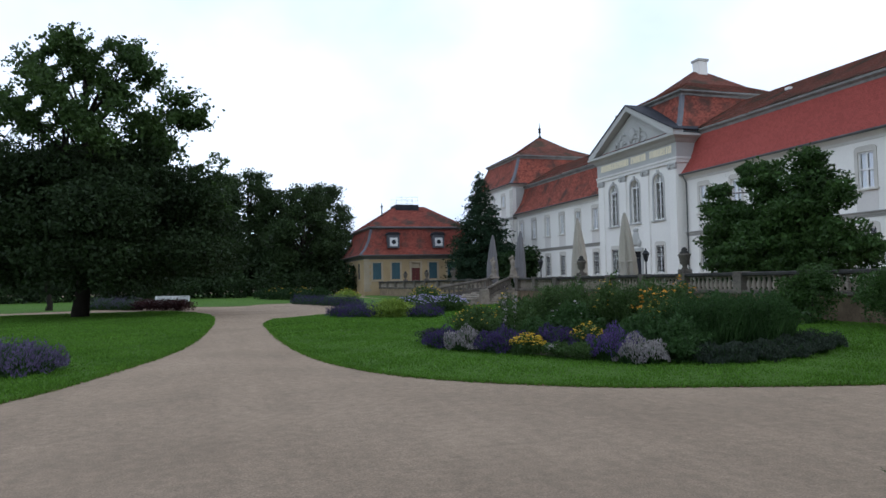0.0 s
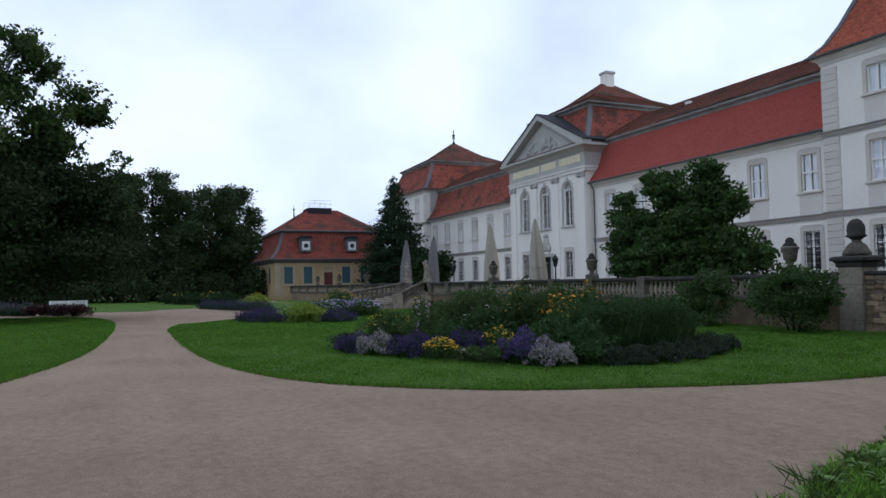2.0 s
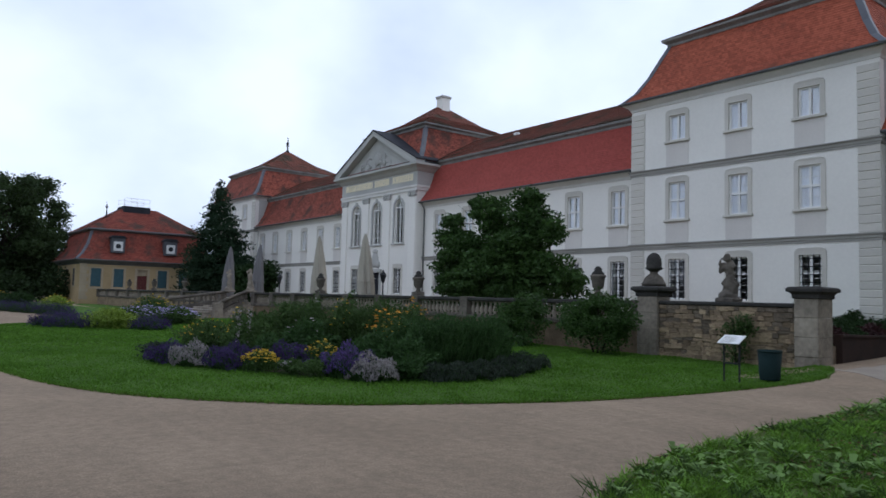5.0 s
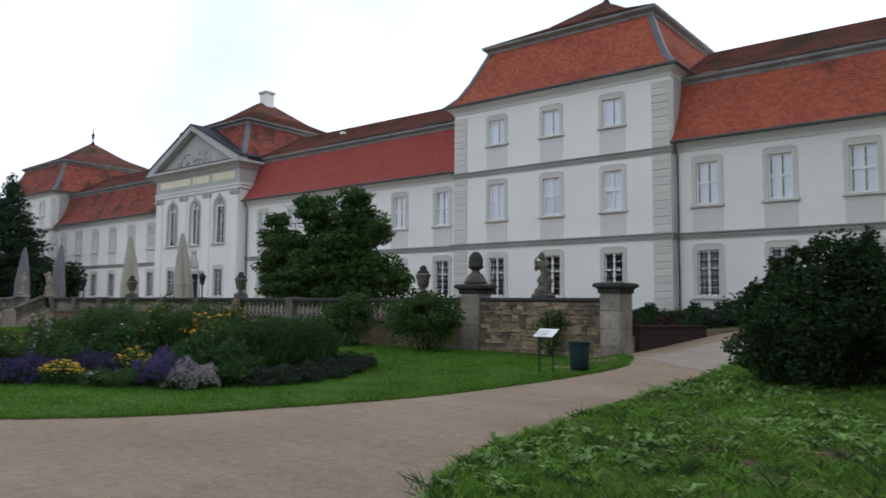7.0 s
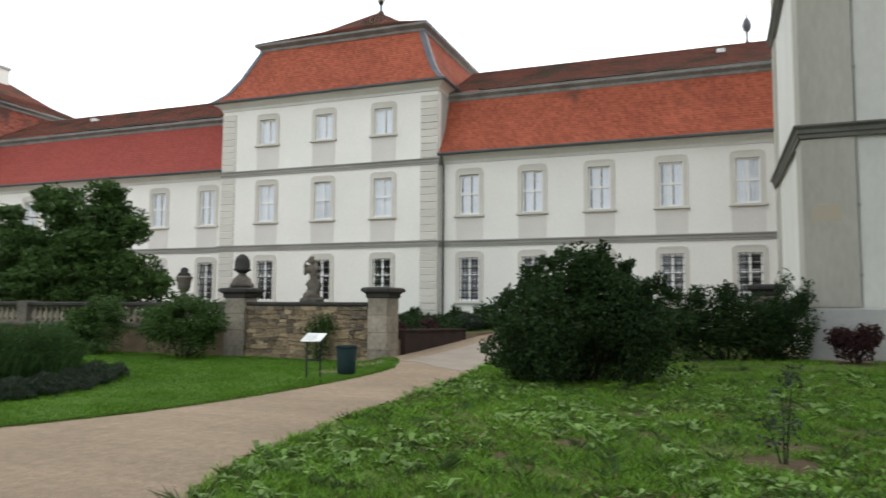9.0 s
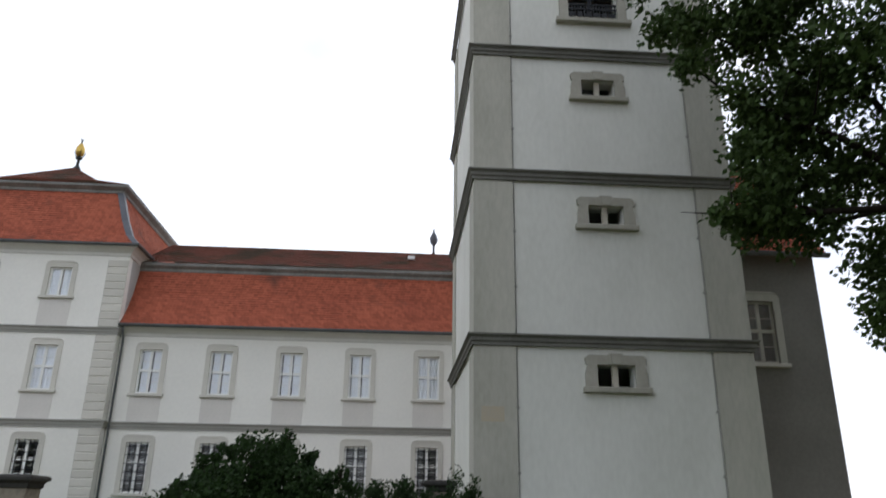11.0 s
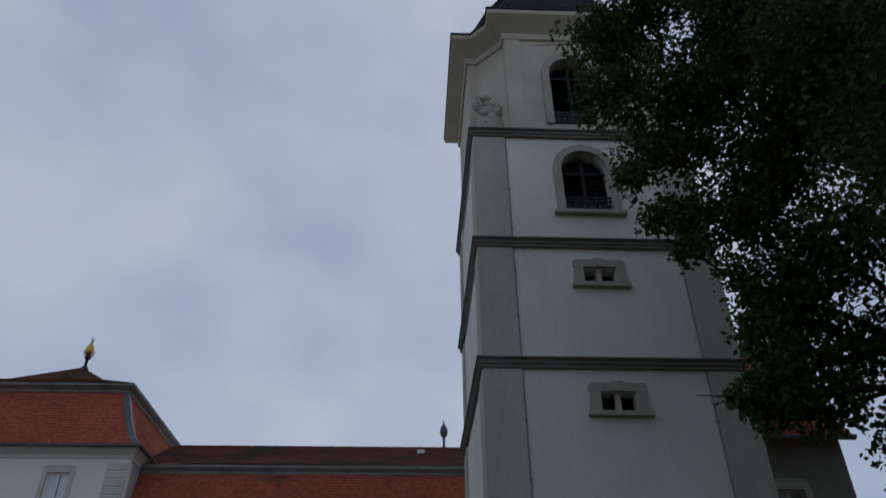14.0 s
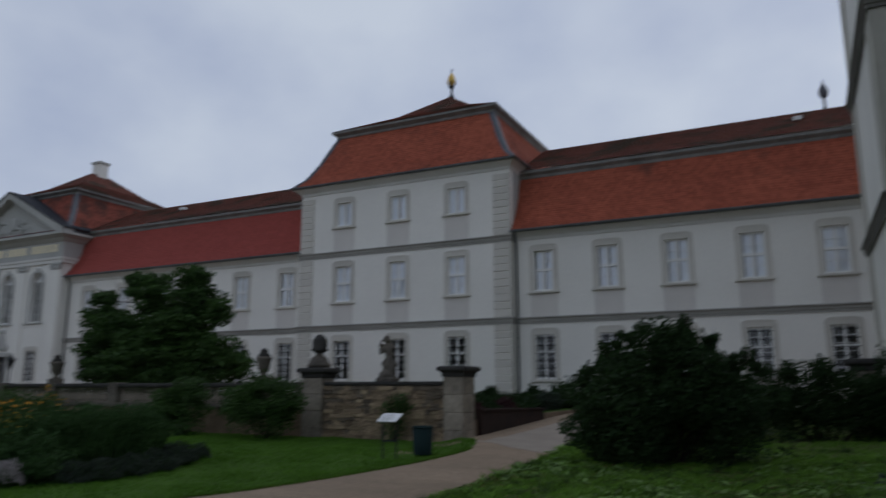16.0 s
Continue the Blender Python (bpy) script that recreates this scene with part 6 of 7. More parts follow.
crown("crown", shift(high), 62000, 0.25, "leaf_tree", big, "", 6, 0.15, 1.5, 0.6)

# tree on the terrace
blobs = [(-24.6, 24.0, 6.5, 0.85, 0.8, 0.6), (-27.1, 23.8, 6.0, 1.25, 1.1, 0.8), (-30.4, 24.0, 5.8, 0.75, 0.7, 0.5), (-24.5, 24.2, 5.5, 1.2, 1.1, 0.85), (-22.9, 23.9, 4.8, 0.7, 0.7, 0.6),
         (-30.2, 24.0, 4.9, 1.1, 1.0, 0.65), (-27.0, 24.3, 5.2, 1.1, 1.1, 0.7), (-28.3, 23.6, 4.2, 1.6, 1.5, 0.8), (-24.8, 23.6, 4.3, 1.6, 1.5, 0.85), (-25.9, 23.4, 3.0, 2.3, 2.0, 0.95),
         (-23.2, 23.8, 3.2, 1.3, 1.2, 0.75), (-22.0, 23.9, 2.5, 1.1, 1.0, 0.6), (-30.4, 24.0, 3.5, 1.1, 1.0, 0.8), (-28.8, 23.6, 2.5, 1.6, 1.4, 0.65), (-28.4, 24.1, 6.6, 0.55, 0.55, 0.35), (-26.3, 24.6, 4.0, 1.7, 1.2, 1.2), (-27.2, 23.5, 2.0, 2.6, 1.6, 0.8), (-24.0, 23.5, 2.0, 2.2, 1.5, 0.8), (-29.9, 23.8, 2.4, 1.2, 1.1, 0.8), (-26.8, 23.6, 3.7, 1.8, 1.4, 0.8)]
tree("rounded broad-leaved tree with dense glossy crown on the terrace", (-26.0, 24.2, BASE), (-25.8, 24.2, 5.8), blobs, 0.2, 76000, 0.18, "leaf_magnolia", 11, thr=-1.0, scale=2.6, rim=0.55)

# oak close to the path, beside the tower
# Clumps at low y are added, mostly unseen, to shade the bank and tower.
OAK = [(0.42, 1.24, 14.0, 1.5), (0.40, 1.10, 14.0, 1.2), (0.52, 1.08, 13.6, 1.6), (0.70, 1.32, 13.0, 2.2), (0.95, 1.42, 13.2, 2.6), (1.02, 1.10, 13.0, 2.4), (0.74, 0.98, 13.4, 1.9), (0.60, 0.80, 13.8, 1.5), (0.49, 0.80, 14.0, 0.9), (0.46, 0.95, 14.0, 1.0), (0.60, 0.58, 13.8, 1.0), (0.75, 0.72, 13.2, 1.6), (0.95, 0.82, 13.0, 2.0), (0.72, 0.52, 13.6, 1.2), (0.88, 0.56, 13.2, 1.7), (0.53, 0.41, 14.0, 0.8), (0.63, 0.42, 13.8, 0.9), (0.78, 0.37, 13.4, 1.1), (1.15, 0.75, 12.6, 2.4), (1.25, 1.25, 12.8, 2.8), (0.60, 1.55, 14.5, 2.0), (1.0, 0.48, 12.8, 1.5), (0.8, 1.62, 13.0, 2.4), (1.1, 1.75, 12.0, 2.8), (0.85, 1.2, 11.5, 2.2), (1.2, 0.95, 10.5, 2.4), (1.35, 1.4, 9.5, 2.8), (1.6, 1.3, 7.5, 2.8), (1.1, 1.15, 9.5, 2.2), (0.55, 0.95, 13.8, 1.1), (0.66, 0.87, 13.6, 1.3), (0.67, 0.68, 13.6, 1.1), (0.76, 0.28, 13.4, 0.9), (0.9, 0.3, 13.0, 1.2), (1.0, 0.2, 12.8, 1.2), (0.84, 0.42, 13.2, 1.2), (0.585, 0.62, 13.6, 0.75), (0.60, 0.50, 13.6, 0.7), (0.57, 0.43, 13.6, 0.6), (0.55, 0.55, 13.8, 0.5), (0.40, 1.27, 13.8, 0.9), (0.50, 1.33, 13.8, 1.2), (0.9, 1.0, 15.0, 2.4), (0.75, 1.25, 15.2, 2.4), (1.05, 1.25, 14.6, 2.6), (0.95, 1.5, 14.4, 2.6), (1.0, 0.7, 14.8, 1.7), (0.66, 1.45, 14.6, 1.8), (1.2, 1.05, 7.5, 2.4), (1.5, 0.95, 8.5, 2.6), (1.9, 1.5, 5.5, 2.6), (1.5, 1.7, 6.0, 2.6), (2.6, 2.0, 4.0, 2.6), (1.4, 2.4, 5.0, 2.4), (0.59, 1.06, 13.8, 1.2), (0.64, 1.16, 13.8, 1.4), (0.66, 0.92, 13.8, 1.2), (0.78, 1.1, 13.6, 1.6), (0.404, 0.877, 13.6, 0.6), (0.428, 0.773, 13.6, 0.5), (0.475, 0.71, 13.6, 0.5), (0.563, 0.658, 13.6, 0.7), (0.56, 0.53, 13.6, 0.5), (0.516, 0.434, 13.6, 0.5), (0.476, 0.416, 13.6, 0.35), (0.584, 0.492, 13.6, 0.8), (0.641, 0.594, 13.6, 1.0)]
blobs = [(u * y, y + 0.5 * math.sin(7 * u + 5 * v), 1.6 + v * y, r, r, r * 0.85) for u, v, y, r in OAK]
tree("tall dark oak with hanging leafy branches beside the tower", (12.0, 13.6, height(12.0, 13.6)), (12.6, 13.6, 22.0), blobs, 0.36, 330000, 0.165, "leaf_oak", 17, thr=-1.3, scale=2.3, rim=0.6, boughs=4)

# conifer by the garden house
def conifer(base, h, r, seed, label):
    t = thing("conifer", label, "conifer", base)
    part("trunk", lathe([(0.3, -0.1), (0.2, h * 0.4), (0.04, h * 0.97)], 8), M["bark"], t)
    rnd = random.Random(seed)
    bl = []
    for i in range(60):
        u = i / 60
        z = 0.8 + (h - 1.2) * u
        a = i * 2.4
        q = r * (1 - u) ** 0.8 * rnd.uniform(0.7, 1.2)
        bl.append((q * 0.6 * math.cos(a), q * 0.6 * math.sin(a), z, 0.25 + q * rnd.uniform(0.35, 0.6), 0.25 + q * rnd.uniform(0.35, 0.6), 0.35 + q * 0.12))
    crown("crown", bl, 48000, 0.24, "leaf_conifer", t, "", seed, -1.4, 1.6, 0.7)


conifer((-84.0, 31.0, BASE), 14.9, 5.2, 3, "dark green conifer beside the garden house")
crown_thing = thing("shrub", "tall green shrub on the terrace beside the stairs", "shrub", (-62, 26.5, BASE))
crown("crown", [(0, 0, 1.8, 2.2, 2.0, 1.8), (0.8, 0.6, 3.0, 1.3, 1.2, 1.0), (-1.2, -0.6, 2.6, 1.2, 1.2, 1.2)], 6000, 0.3, "leaf_bush", crown_thing, "", 8)

# woodland: single trees round the far lawn, then undergrowth
rnd = random.Random(31)
for i in range(15):
    a = radians(71.5 + i * 2.35 + rnd.uniform(-0.5, 0.5))
    d = 118 + rnd.uniform(-14, 14) - 1.0 * max(0, i - 8)
    x, y = -d * math.sin(a), d * math.cos(a)
    if i == 4:
        x, y = -d * math.sin(a + 0.02), d * math.cos(a + 0.02)
    h = rnd.uniform(15.5, 19.0) if i > 3 else rnd.uniform(10.5, 12.0)
    blobs = random_blobs((x, y), 5.8 if i > 3 else 3.2, 5.8 if i > 3 else 3.2, 2.4, h, 26, 40 + i, (0.26, 0.4))
    tree("tall dark woodland tree with dense crown", (x, y, 0), (x, y, h * 0.95), blobs, 0.4 if i > 3 else 0.2, 30000 if i > 3 else 1600, 0.34, "leaf_wood", 50 + i, thr=-2.4 if i > 3 else 0.2, scale=1.1, rim=0.7, group="woodland trees")
bl = []
for i in range(70):
    a = radians(78 + i * 0.62)
    d = 104 + 8 * math.sin(i * 1.3)
    bl.append((-d * math.sin(a), d * math.cos(a), 1.6, 2.6, 2.6, 2.4 + math.sin(i * 2.1)))
    bl.append((-(d + 8) * math.sin(a), (d + 8) * math.cos(a), 4.5, 2.8, 2.8, 2.6))
# Undergrowth takes the same leaf colour with shade painted in.
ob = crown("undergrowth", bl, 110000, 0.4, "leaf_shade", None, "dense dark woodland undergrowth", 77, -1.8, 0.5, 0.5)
tagged(ob, "", "undergrowth", kind="stuff")

# unseen trees added behind the drive, to shade the tower and the bank
for i, (x, y, h) in enumerate([(15.5, 0.5, 18), (24, 9, 19), (27, 20, 18), (9, -12, 17)]):
    blobs = random_blobs((x, y), 5.5, 5.5, 4.0, h, 20, 400 + i, (0.26, 0.38))
    tree("unseen tree added behind the drive to shade tower and bank", (x, y, 0), (x, y, h * 0.95), blobs, 0.4, 9000, 0.6, "leaf_wood", 410 + i, thr=-2.4, group="park trees")
# Hedge added so that the gaps between the balusters stay dark.
box_hedge = thing("hedge", "low dark hedge added to darken the gaps behind the balustrade", "hedge", (-19.5, 20.4, BASE))
crown("foliage", [(2.6 - 1.0 * i, -0.15, 0.5, 0.8, 0.4, 0.52) for i in range(29)], 30000, 0.12, "leaf_bush", box_hedge, "", 420)

# young tree and hedge beyond the lawn tree
young = thing("tree", "slender young tree on a small gravel round", "tree", (-60.5, -12.2, 0))
limbs((0, 0, 0), (0.2, 0, 3.6), [(0.8, 0.3, 3.4), (-0.7, 0.2, 3.6)], 0.2, young, 9)
crown("crown", [(0, 0, 4.0, 1.6, 1.6, 1.3)], 1500, 0.3, "leaf_wood", young, "", 4)
hedge = thing("hedge", "clipped green hedge behind the lawn", "hedge", (-56, -20, 0))
crown("crown", [(-4 + 1.0 * i, 1.2 * (i % 2) - 6 + 1.1 * i, 0.9, 1.3, 1.3, 1.2) for i in range(9)], 6000, 0.28, "leaf_bush", hedge, "", 6)


def shrub(label, at, blobs, n, size, material, seed, stems=True, thr=-1.6):
    t = thing("shrub", label, "shrub", (at[0], at[1], height(at[0], at[1])))
    if stems:
        bm = bmesh.new()
        rr = random.Random(seed)
        thin = 0.3 if n < 300 else 1.0
        for b in blobs:
            tube(bm, [(b[0] * 0.2, b[1] * 0.2, 0), (b[0] * 0.6, b[1] * 0.6, b[2] * 0.6), b[:3]], [0.035 * thin, 0.025 * thin, 0.01 * thin], 5)
            for k in range(3):
                e = Vector(b[:3]) + Vector((rr.uniform(-1, 1) * b[3], rr.uniform(-1, 1) * b[4], rr.uniform(0.4, 1.1) * b[5]))
                tube(bm, [b[:3], e], [0.015 * thin, 0.005 * thin], 4)
        tagged(part("branchwork", bm, M["bark"], t), kind="stuff")
    crown("foliage", blobs, n, size, material, t, "", seed, thr, 1.8, 0.4)
    return t


shrub("big dark round shrub beside the ramp", (-2.75, 15.4), [(0.15, 0, 1.2, 1.8, 1.7, 1.25), (-0.85, 0, 0.8, 1.15, 1.2, 0.85), (1.1, 0.2, 0.9, 1.2, 1.2, 0.95), (0.2, 0, 1.9, 1.25, 1.1, 0.8), (-0.6, -0.6, 0.6, 1.2, 0.9, 0.65), (0.3, 0.0, 2.45, 0.5, 0.5, 0.35), (-0.9, 0.2, 1.9, 0.6, 0.6, 0.5), (1.3, 0, 1.7, 0.6, 0.6, 0.5), (0.55, 0.1, 2.75, 0.16, 0.16, 0.3), (-0.35, 0, 2.6, 0.16, 0.16, 0.28), (1.7, 0, 2.05, 0.15, 0.15, 0.3), (-1.5, 0, 1.75, 0.18, 0.18, 0.3), (-1.6, 0, 1.3, 0.25, 0.25, 0.25), (1.0, 0, 2.35, 0.16, 0.16, 0.25)], 60000, 0.08, "leaf_bush", 61)
rnd = random.Random(71)
sprigs = []
for k in range(26):
    a = rnd.uniform(-1.0, 1.0)
    sprigs.append((0.15 + 1.9 * a, rnd.uniform(-0.5, 0.5), 2.65 - 1.15 * a * a + rnd.uniform(-0.05, 0.25), 0.10, 0.10, 0.16))
t = thing("shrub", "loose leafy shoots growing through the big round shrub", "shrub", (-2.75, 15.4, height(-2.75, 15.4)))
bm = bmesh.new()
for b in sprigs:
    tube(bm, [(b[0] * 0.3, b[1] * 0.3, 0.0), (b[0] * 0.8, b[1] * 0.8, b[2] * 0.7), (b[0], b[1], b[2] + 0.1)], [0.012, 0.009, 0.004], 4)
tagged(part("branchwork", bm, M["bark"], t), kind="stuff")
crown("foliage", sprigs, 1800, 0.085, "leaf_bush", t, "", 72, -3.0)
shrub("dark hedge of mixed shrubs against the tower", (0.3, 20.8), [(-1.6, 0, 0.9, 1.1, 0.8, 0.9), (-0.5, 0.1, 0.9, 1.0, 0.8, 0.95), (0.6, 0.2, 0.95, 1.0, 0.8, 0.95), (1.5, 0.4, 1.0, 0.7, 0.7, 1.1), (1.8, 0.5, 1.7, 0.35, 0.35, 0.5), (0.0, 0, 1.75, 0.3, 0.3, 0.4), (-0.8, 0, 1.7, 0.25, 0.25, 0.3)], 36000, 0.075, "leaf_bush", 62)
pillar(1.0, 1.7, 21.9, 22.6, 2.2, "weathered square stone pillar half hidden by the hedge")
shrub("green shrub before the retaining wall", (-18.4, 17.7), [(0, 0, 0.75, 1.0, 0.8, 0.75), (0.3, 0, 1.35, 0.7, 0.6, 0.5), (-0.5, 0, 1.0, 0.6, 0.6, 0.6)], 15000, 0.08, "leaf_magnolia", 63, thr=-1.1)
shrub("spreading green shrub before the retaining wall", (-14.9, 17.6), [(0, 0, 0.85, 1.25, 0.9, 0.75), (0.7, 0, 1.2, 0.7, 0.6, 0.6), (-0.7, 0, 1.1, 0.8, 0.7, 0.6), (0, 0, 1.5, 0.7, 0.6, 0.45)], 19000, 0.08, "leaf_magnolia", 64, thr=-1.1)
shrub("climbing shrub on the rubble wall", (-10.9, 18.6), [(0, 0, 0.7, 0.45, 0.25, 0.7), (0.3, 0, 1.1, 0.3, 0.2, 0.3)], 1500, 0.08, "leaf_bed", 65, thr=-0.6)
shrub("dark red barberry shrub at the tower's foot", (3.3, 20.9), [(0, 0, 0.5, 0.55, 0.45, 0.4), (0.3, 0, 0.75, 0.35, 0.3, 0.3), (-0.35, 0, 0.7, 0.3, 0.3, 0.3)], 1800, 0.10, "leaf_red", 66, thr=-0.8)
shrub("young sparse rose bush at the tower's foot", (5.35, 20.9), [(0, 0, 0.75, 0.25, 0.2, 0.25), (-0.35, 0, 0.5, 0.22, 0.2, 0.15), (0.1, 0, 1.05, 0.15, 0.15, 0.15)], 260, 0.10, "leaf_grey", 67)
shrub("young thin rose bush in a patch of bare soil", (0.62, 8.2), [(0, 0, 0.55, 0.22, 0.2, 0.35), (0.1, 0.05, 0.9, 0.14, 0.14, 0.2), (-0.12, 0, 0.35, 0.2, 0.15, 0.2)], 260, 0.055, "leaf_grey", 68)
shrub("small young shrub in the rough grass", (5.0, 14.6), [(0, 0, 0.4, 0.2, 0.2, 0.3)], 240, 0.09, "leaf_grey", 69)
for k, (x, y) in enumerate([(-12.9, 36.6), (-11.4, 36.8), (-10.0, 36.7), (-15.5, 36.2), (-18.5, 36.4), (-9.7, 31.0), (-10.2, 32.6), (-10.9, 34.2), (-9.6, 34.6), (-11.8, 35.4), (-12.6, 34.4)]):
    t = thing("shrub", "low green shrub against the palace wall", "shrub", (x, y, BASE), "wall shrubs")
    crown("foliage", [(0, 0, 0.4, 0.75, 0.4, 0.45), (0.3, 0, 0.7, 0.4, 0.3, 0.35)], 2400, 0.1, "leaf_bush", t, "", 90 + k)


def soil_patch(x, y, rx, ry, name="soil", label="bare brown soil patch in the grass"):
    bm = bmesh.new()
    n = 22
    c = bm.verts.new((x, y, height(x, y) + 0.045))
    ring = []
    for i in range(n):
        a = 2 * math.pi * i / n
        q = 1 + 0.3 * math.sin(3 * a + x) + 0.18 * math.sin(7 * a + y) + 0.12 * math.sin(11 * a + x * 3)
        px_, py_ = x + rx * q * math.cos(a), y + ry * q * math.sin(a)
        ring.append(bm.verts.new((px_, py_, height(px_, py_) + 0.02)))
    for i in range(n):
        bm.faces.new((c, ring[i], ring[(i + 1) % n]))
    return tagged(finish(name, bm, M["bare_soil"]), label, "soil", kind="structure")


for x, y, rx, ry in ((0.6, 8.2, 0.5, 0.6), (3.2, 20.9, 0.6, 0.4), (5.3, 20.8, 0.5, 0.4), (5.0, 14.6, 0.4, 0.4)):
    soil_patch(x, y, rx, ry)

# ---- flower beds ----


def bloom(me, t):
    return tagged(mesh_part("bloom", me, None, t), kind="stuff")


def spikes(P, hgt, width, lean, rng, base=0.0):
    """Upright thin blades from points on the ground."""
    n = len(P)
    h = (hgt * (0.7 + 0.6 * rng.random(n)))[:, None]
    a = rng.random(n) * 6.283
    side = np.stack([np.cos(a), np.sin(a), np.zeros(n)], 1) * width
    tip = np.stack([rng.normal(size=n) * lean, rng.normal(size=n) * lean, np.ones(n)], 1)
    foot = P + tip * h * base
    mid = P + tip * h * (0.55 + 0.45 * base) * np.array([0.8, 0.8, 1.0])
    top = P + tip * h
    return np.stack([foot - side * 0.5, foot + side * 0.5, mid + side * 0.45, top], 1)


def disc(cx, cy, rx, ry, n, rng, z=0.0):
    a, r = rng.random(n) * 6.283, np.sqrt(rng.random(n))
    return np.stack([cx + rx * r * np.cos(a), cy + ry * r * np.sin(a), np.full(n, z)], 1)


def lavender(label, at, rx, ry, h, flower="fl_purple", seed=1, n=1500, leaf="leaf_dark", name="lavender"):
    """A mound of upright stems with flower spikes."""
    rng = np.random.default_rng(seed)
    t = thing(name, label, "flowers", (at[0], at[1], height(*at[:2]) + 0.03))
    P = disc(0, 0, rx, ry, n, rng)
    dome = (0.8 + 0.35 * np.sin(P[:, 0] * 9 + seed) * np.cos(P[:, 1] * 8)) - 0.4 * ((P[:, 0] / rx) ** 2 + (P[:, 1] / ry) ** 2)
    out = P.copy()
    out[:, 0] *= 0.8
    out[:, 1] *= 0.8
    V = spikes(out, h * 0.8, 0.03, 0.25, rng)
    V[:, :, 2] *= dome[:, None]
    mesh_part("foliage", quads_mesh("foliage", V, M[leaf]), None, t)
    P2 = disc(0, 0, rx * 1.08, ry * 1.08, int(n * 2.2), rng)
    d2 = (0.85 + 0.28 * np.sin(P2[:, 0] * 9 + seed) * np.cos(P2[:, 1] * 8)) - 0.42 * ((P2[:, 0] / rx) ** 2 + (P2[:, 1] / ry) ** 2)
    P2[:, 2] = h * d2 * (0.5 + 0.6 * rng.random(len(P2)))
    bloom(quads_mesh("bloom", leaf_quads(P2, 0.06, rng, 2.5, 0.36), M[flower]), t)
    return t


def perennial(label, at, rx, ry, h, leaf, flower="", seed=1, n=2200, size=0.09, heads=160, head=0.07, name="perennial", flat=True):
    """A leafy clump, with flower heads at its top."""
    rng = np.random.default_rng(seed)
    t = thing(name, label, "flowers" if flower else "plant", (at[0], at[1], height(*at[:2]) + 0.03))
    P, d = in_blobs([(0, 0, h * 0.45, rx, ry, h * 0.5), (rx * 0.35, -ry * 0.2, h * 0.55, rx * 0.55, ry * 0.6, h * 0.45), (-rx * 0.4, ry * 0.2, h * 0.5, rx * 0.5, ry * 0.6, h * 0.42)], n, rng)
    P[:, 2] = np.abs(P[:, 2]) + 0.01
    mesh_part("foliage", quads_mesh("foliage", leaf_quads(P, size, rng, 0.8, 0.42, d), M[leaf]), None, t)
    if flower:
        Q = disc(0, 0, rx * 0.95, ry * 0.95, heads, rng)
        e = 1 - 0.45 * ((Q[:, 0] / rx) ** 2 + (Q[:, 1] / ry) ** 2)
        Q[:, 2] = h * e * (0.92 + 0.22 * rng.random(heads))
        V = leaf_quads(Q, head, rng, 0.2, 0.95)
        V[:, :, 2] = Q[:, 2][:, None] + (V[:, :, 2] - Q[:, 2][:, None]) * (0.45 if flat else 1.0)
        bloom(quads_mesh("bloom", V, M[flower]), t)
        S = spikes(np.concatenate([Q[:, :2], np.zeros((heads, 1))], 1), 1.0, 0.012, 0.0, rng)
        S[:, :, 2] *= Q[:, 2][:, None] / S[:, 3, 2][:, None]
        tagged(mesh_part("stalk", quads_mesh("stalk", S, M[leaf]), None, t), kind="stuff")
    return t


def feathery(label, at, rx, ry, h, leaf, seed, n=9000, width=0.011):
    """A dense stand of fine upright stems."""
    rng = np.random.default_rng(seed)
    t = thing("ornamental_grass", label, "plant", (at[0], at[1], height(*at[:2]) + 0.03))
    P = disc(0, 0, rx, ry, n, rng)
    P = P[: n // 3]
    V = spikes(P, h * 0.70, width, 0.14, rng)
    e = 1 - 0.25 * ((P[:, 0] / rx) ** 2 + (P[:, 1] / ry) ** 2) ** 2
    V[:, :, 2] *= e[:, None]
    tagged(mesh_part("stalk", quads_mesh("stalk", V, M[leaf]), None, t), kind="stuff")
    k = 7
    bl = [(rx * 0.55 * math.cos(i * 2.4 + seed), ry * 0.55 * math.sin(i * 2.4 + seed), h * (0.52 + 0.05 * (i % 3)), rx * 0.55, ry * 0.55, h * 0.46) for i in range(k)]
    Q, d = in_blobs(bl, int(n * 2.4), rng, 0.5)
    Q[:, 2] = np.abs(Q[:, 2])
    mesh_part("foliage", quads_mesh("foliage", leaf_quads(Q, 0.065, rng, 1.3, 0.3, d), M[leaf]), None, t)
    return t


bm = bmesh.new()
BED = [(-17.2, 5.1), (-15.5, 5.3), (-13.8, 6.1), (-12.3, 6.9), (-11.6, 8.0), (-11.5, 9.6), (-11.9, 11.0), (-12.8, 12.6), (-15, 13.6), (-18.5, 13.0), (-20.8, 11), (-21, 8), (-19.5, 5.8)]
bm.faces.new([bm.verts.new((p.x, p.y, height(p.x, p.y) + 0.075)) for p in rounded(BED)])
tagged(finish("flower_bed_soil", bm, M["earth"]), "dark soil of the large flower bed", "soil", kind="structure")

lavender("dusty white flowering mound at the bed's edge", (-15.7, 5.35), 0.55, 0.45, 0.5, "fl_white", 101, 1100, name="white_flowers")
lavender("purple lavender mound at the bed's edge", (-14.85, 5.95), 0.75, 0.6, 0.5, "fl_purple", 102, 1700)
lavender("dark purple lavender at the bed's edge", (-16.6, 5.2), 0.7, 0.55, 0.45, "fl_purple", 103, 1300)
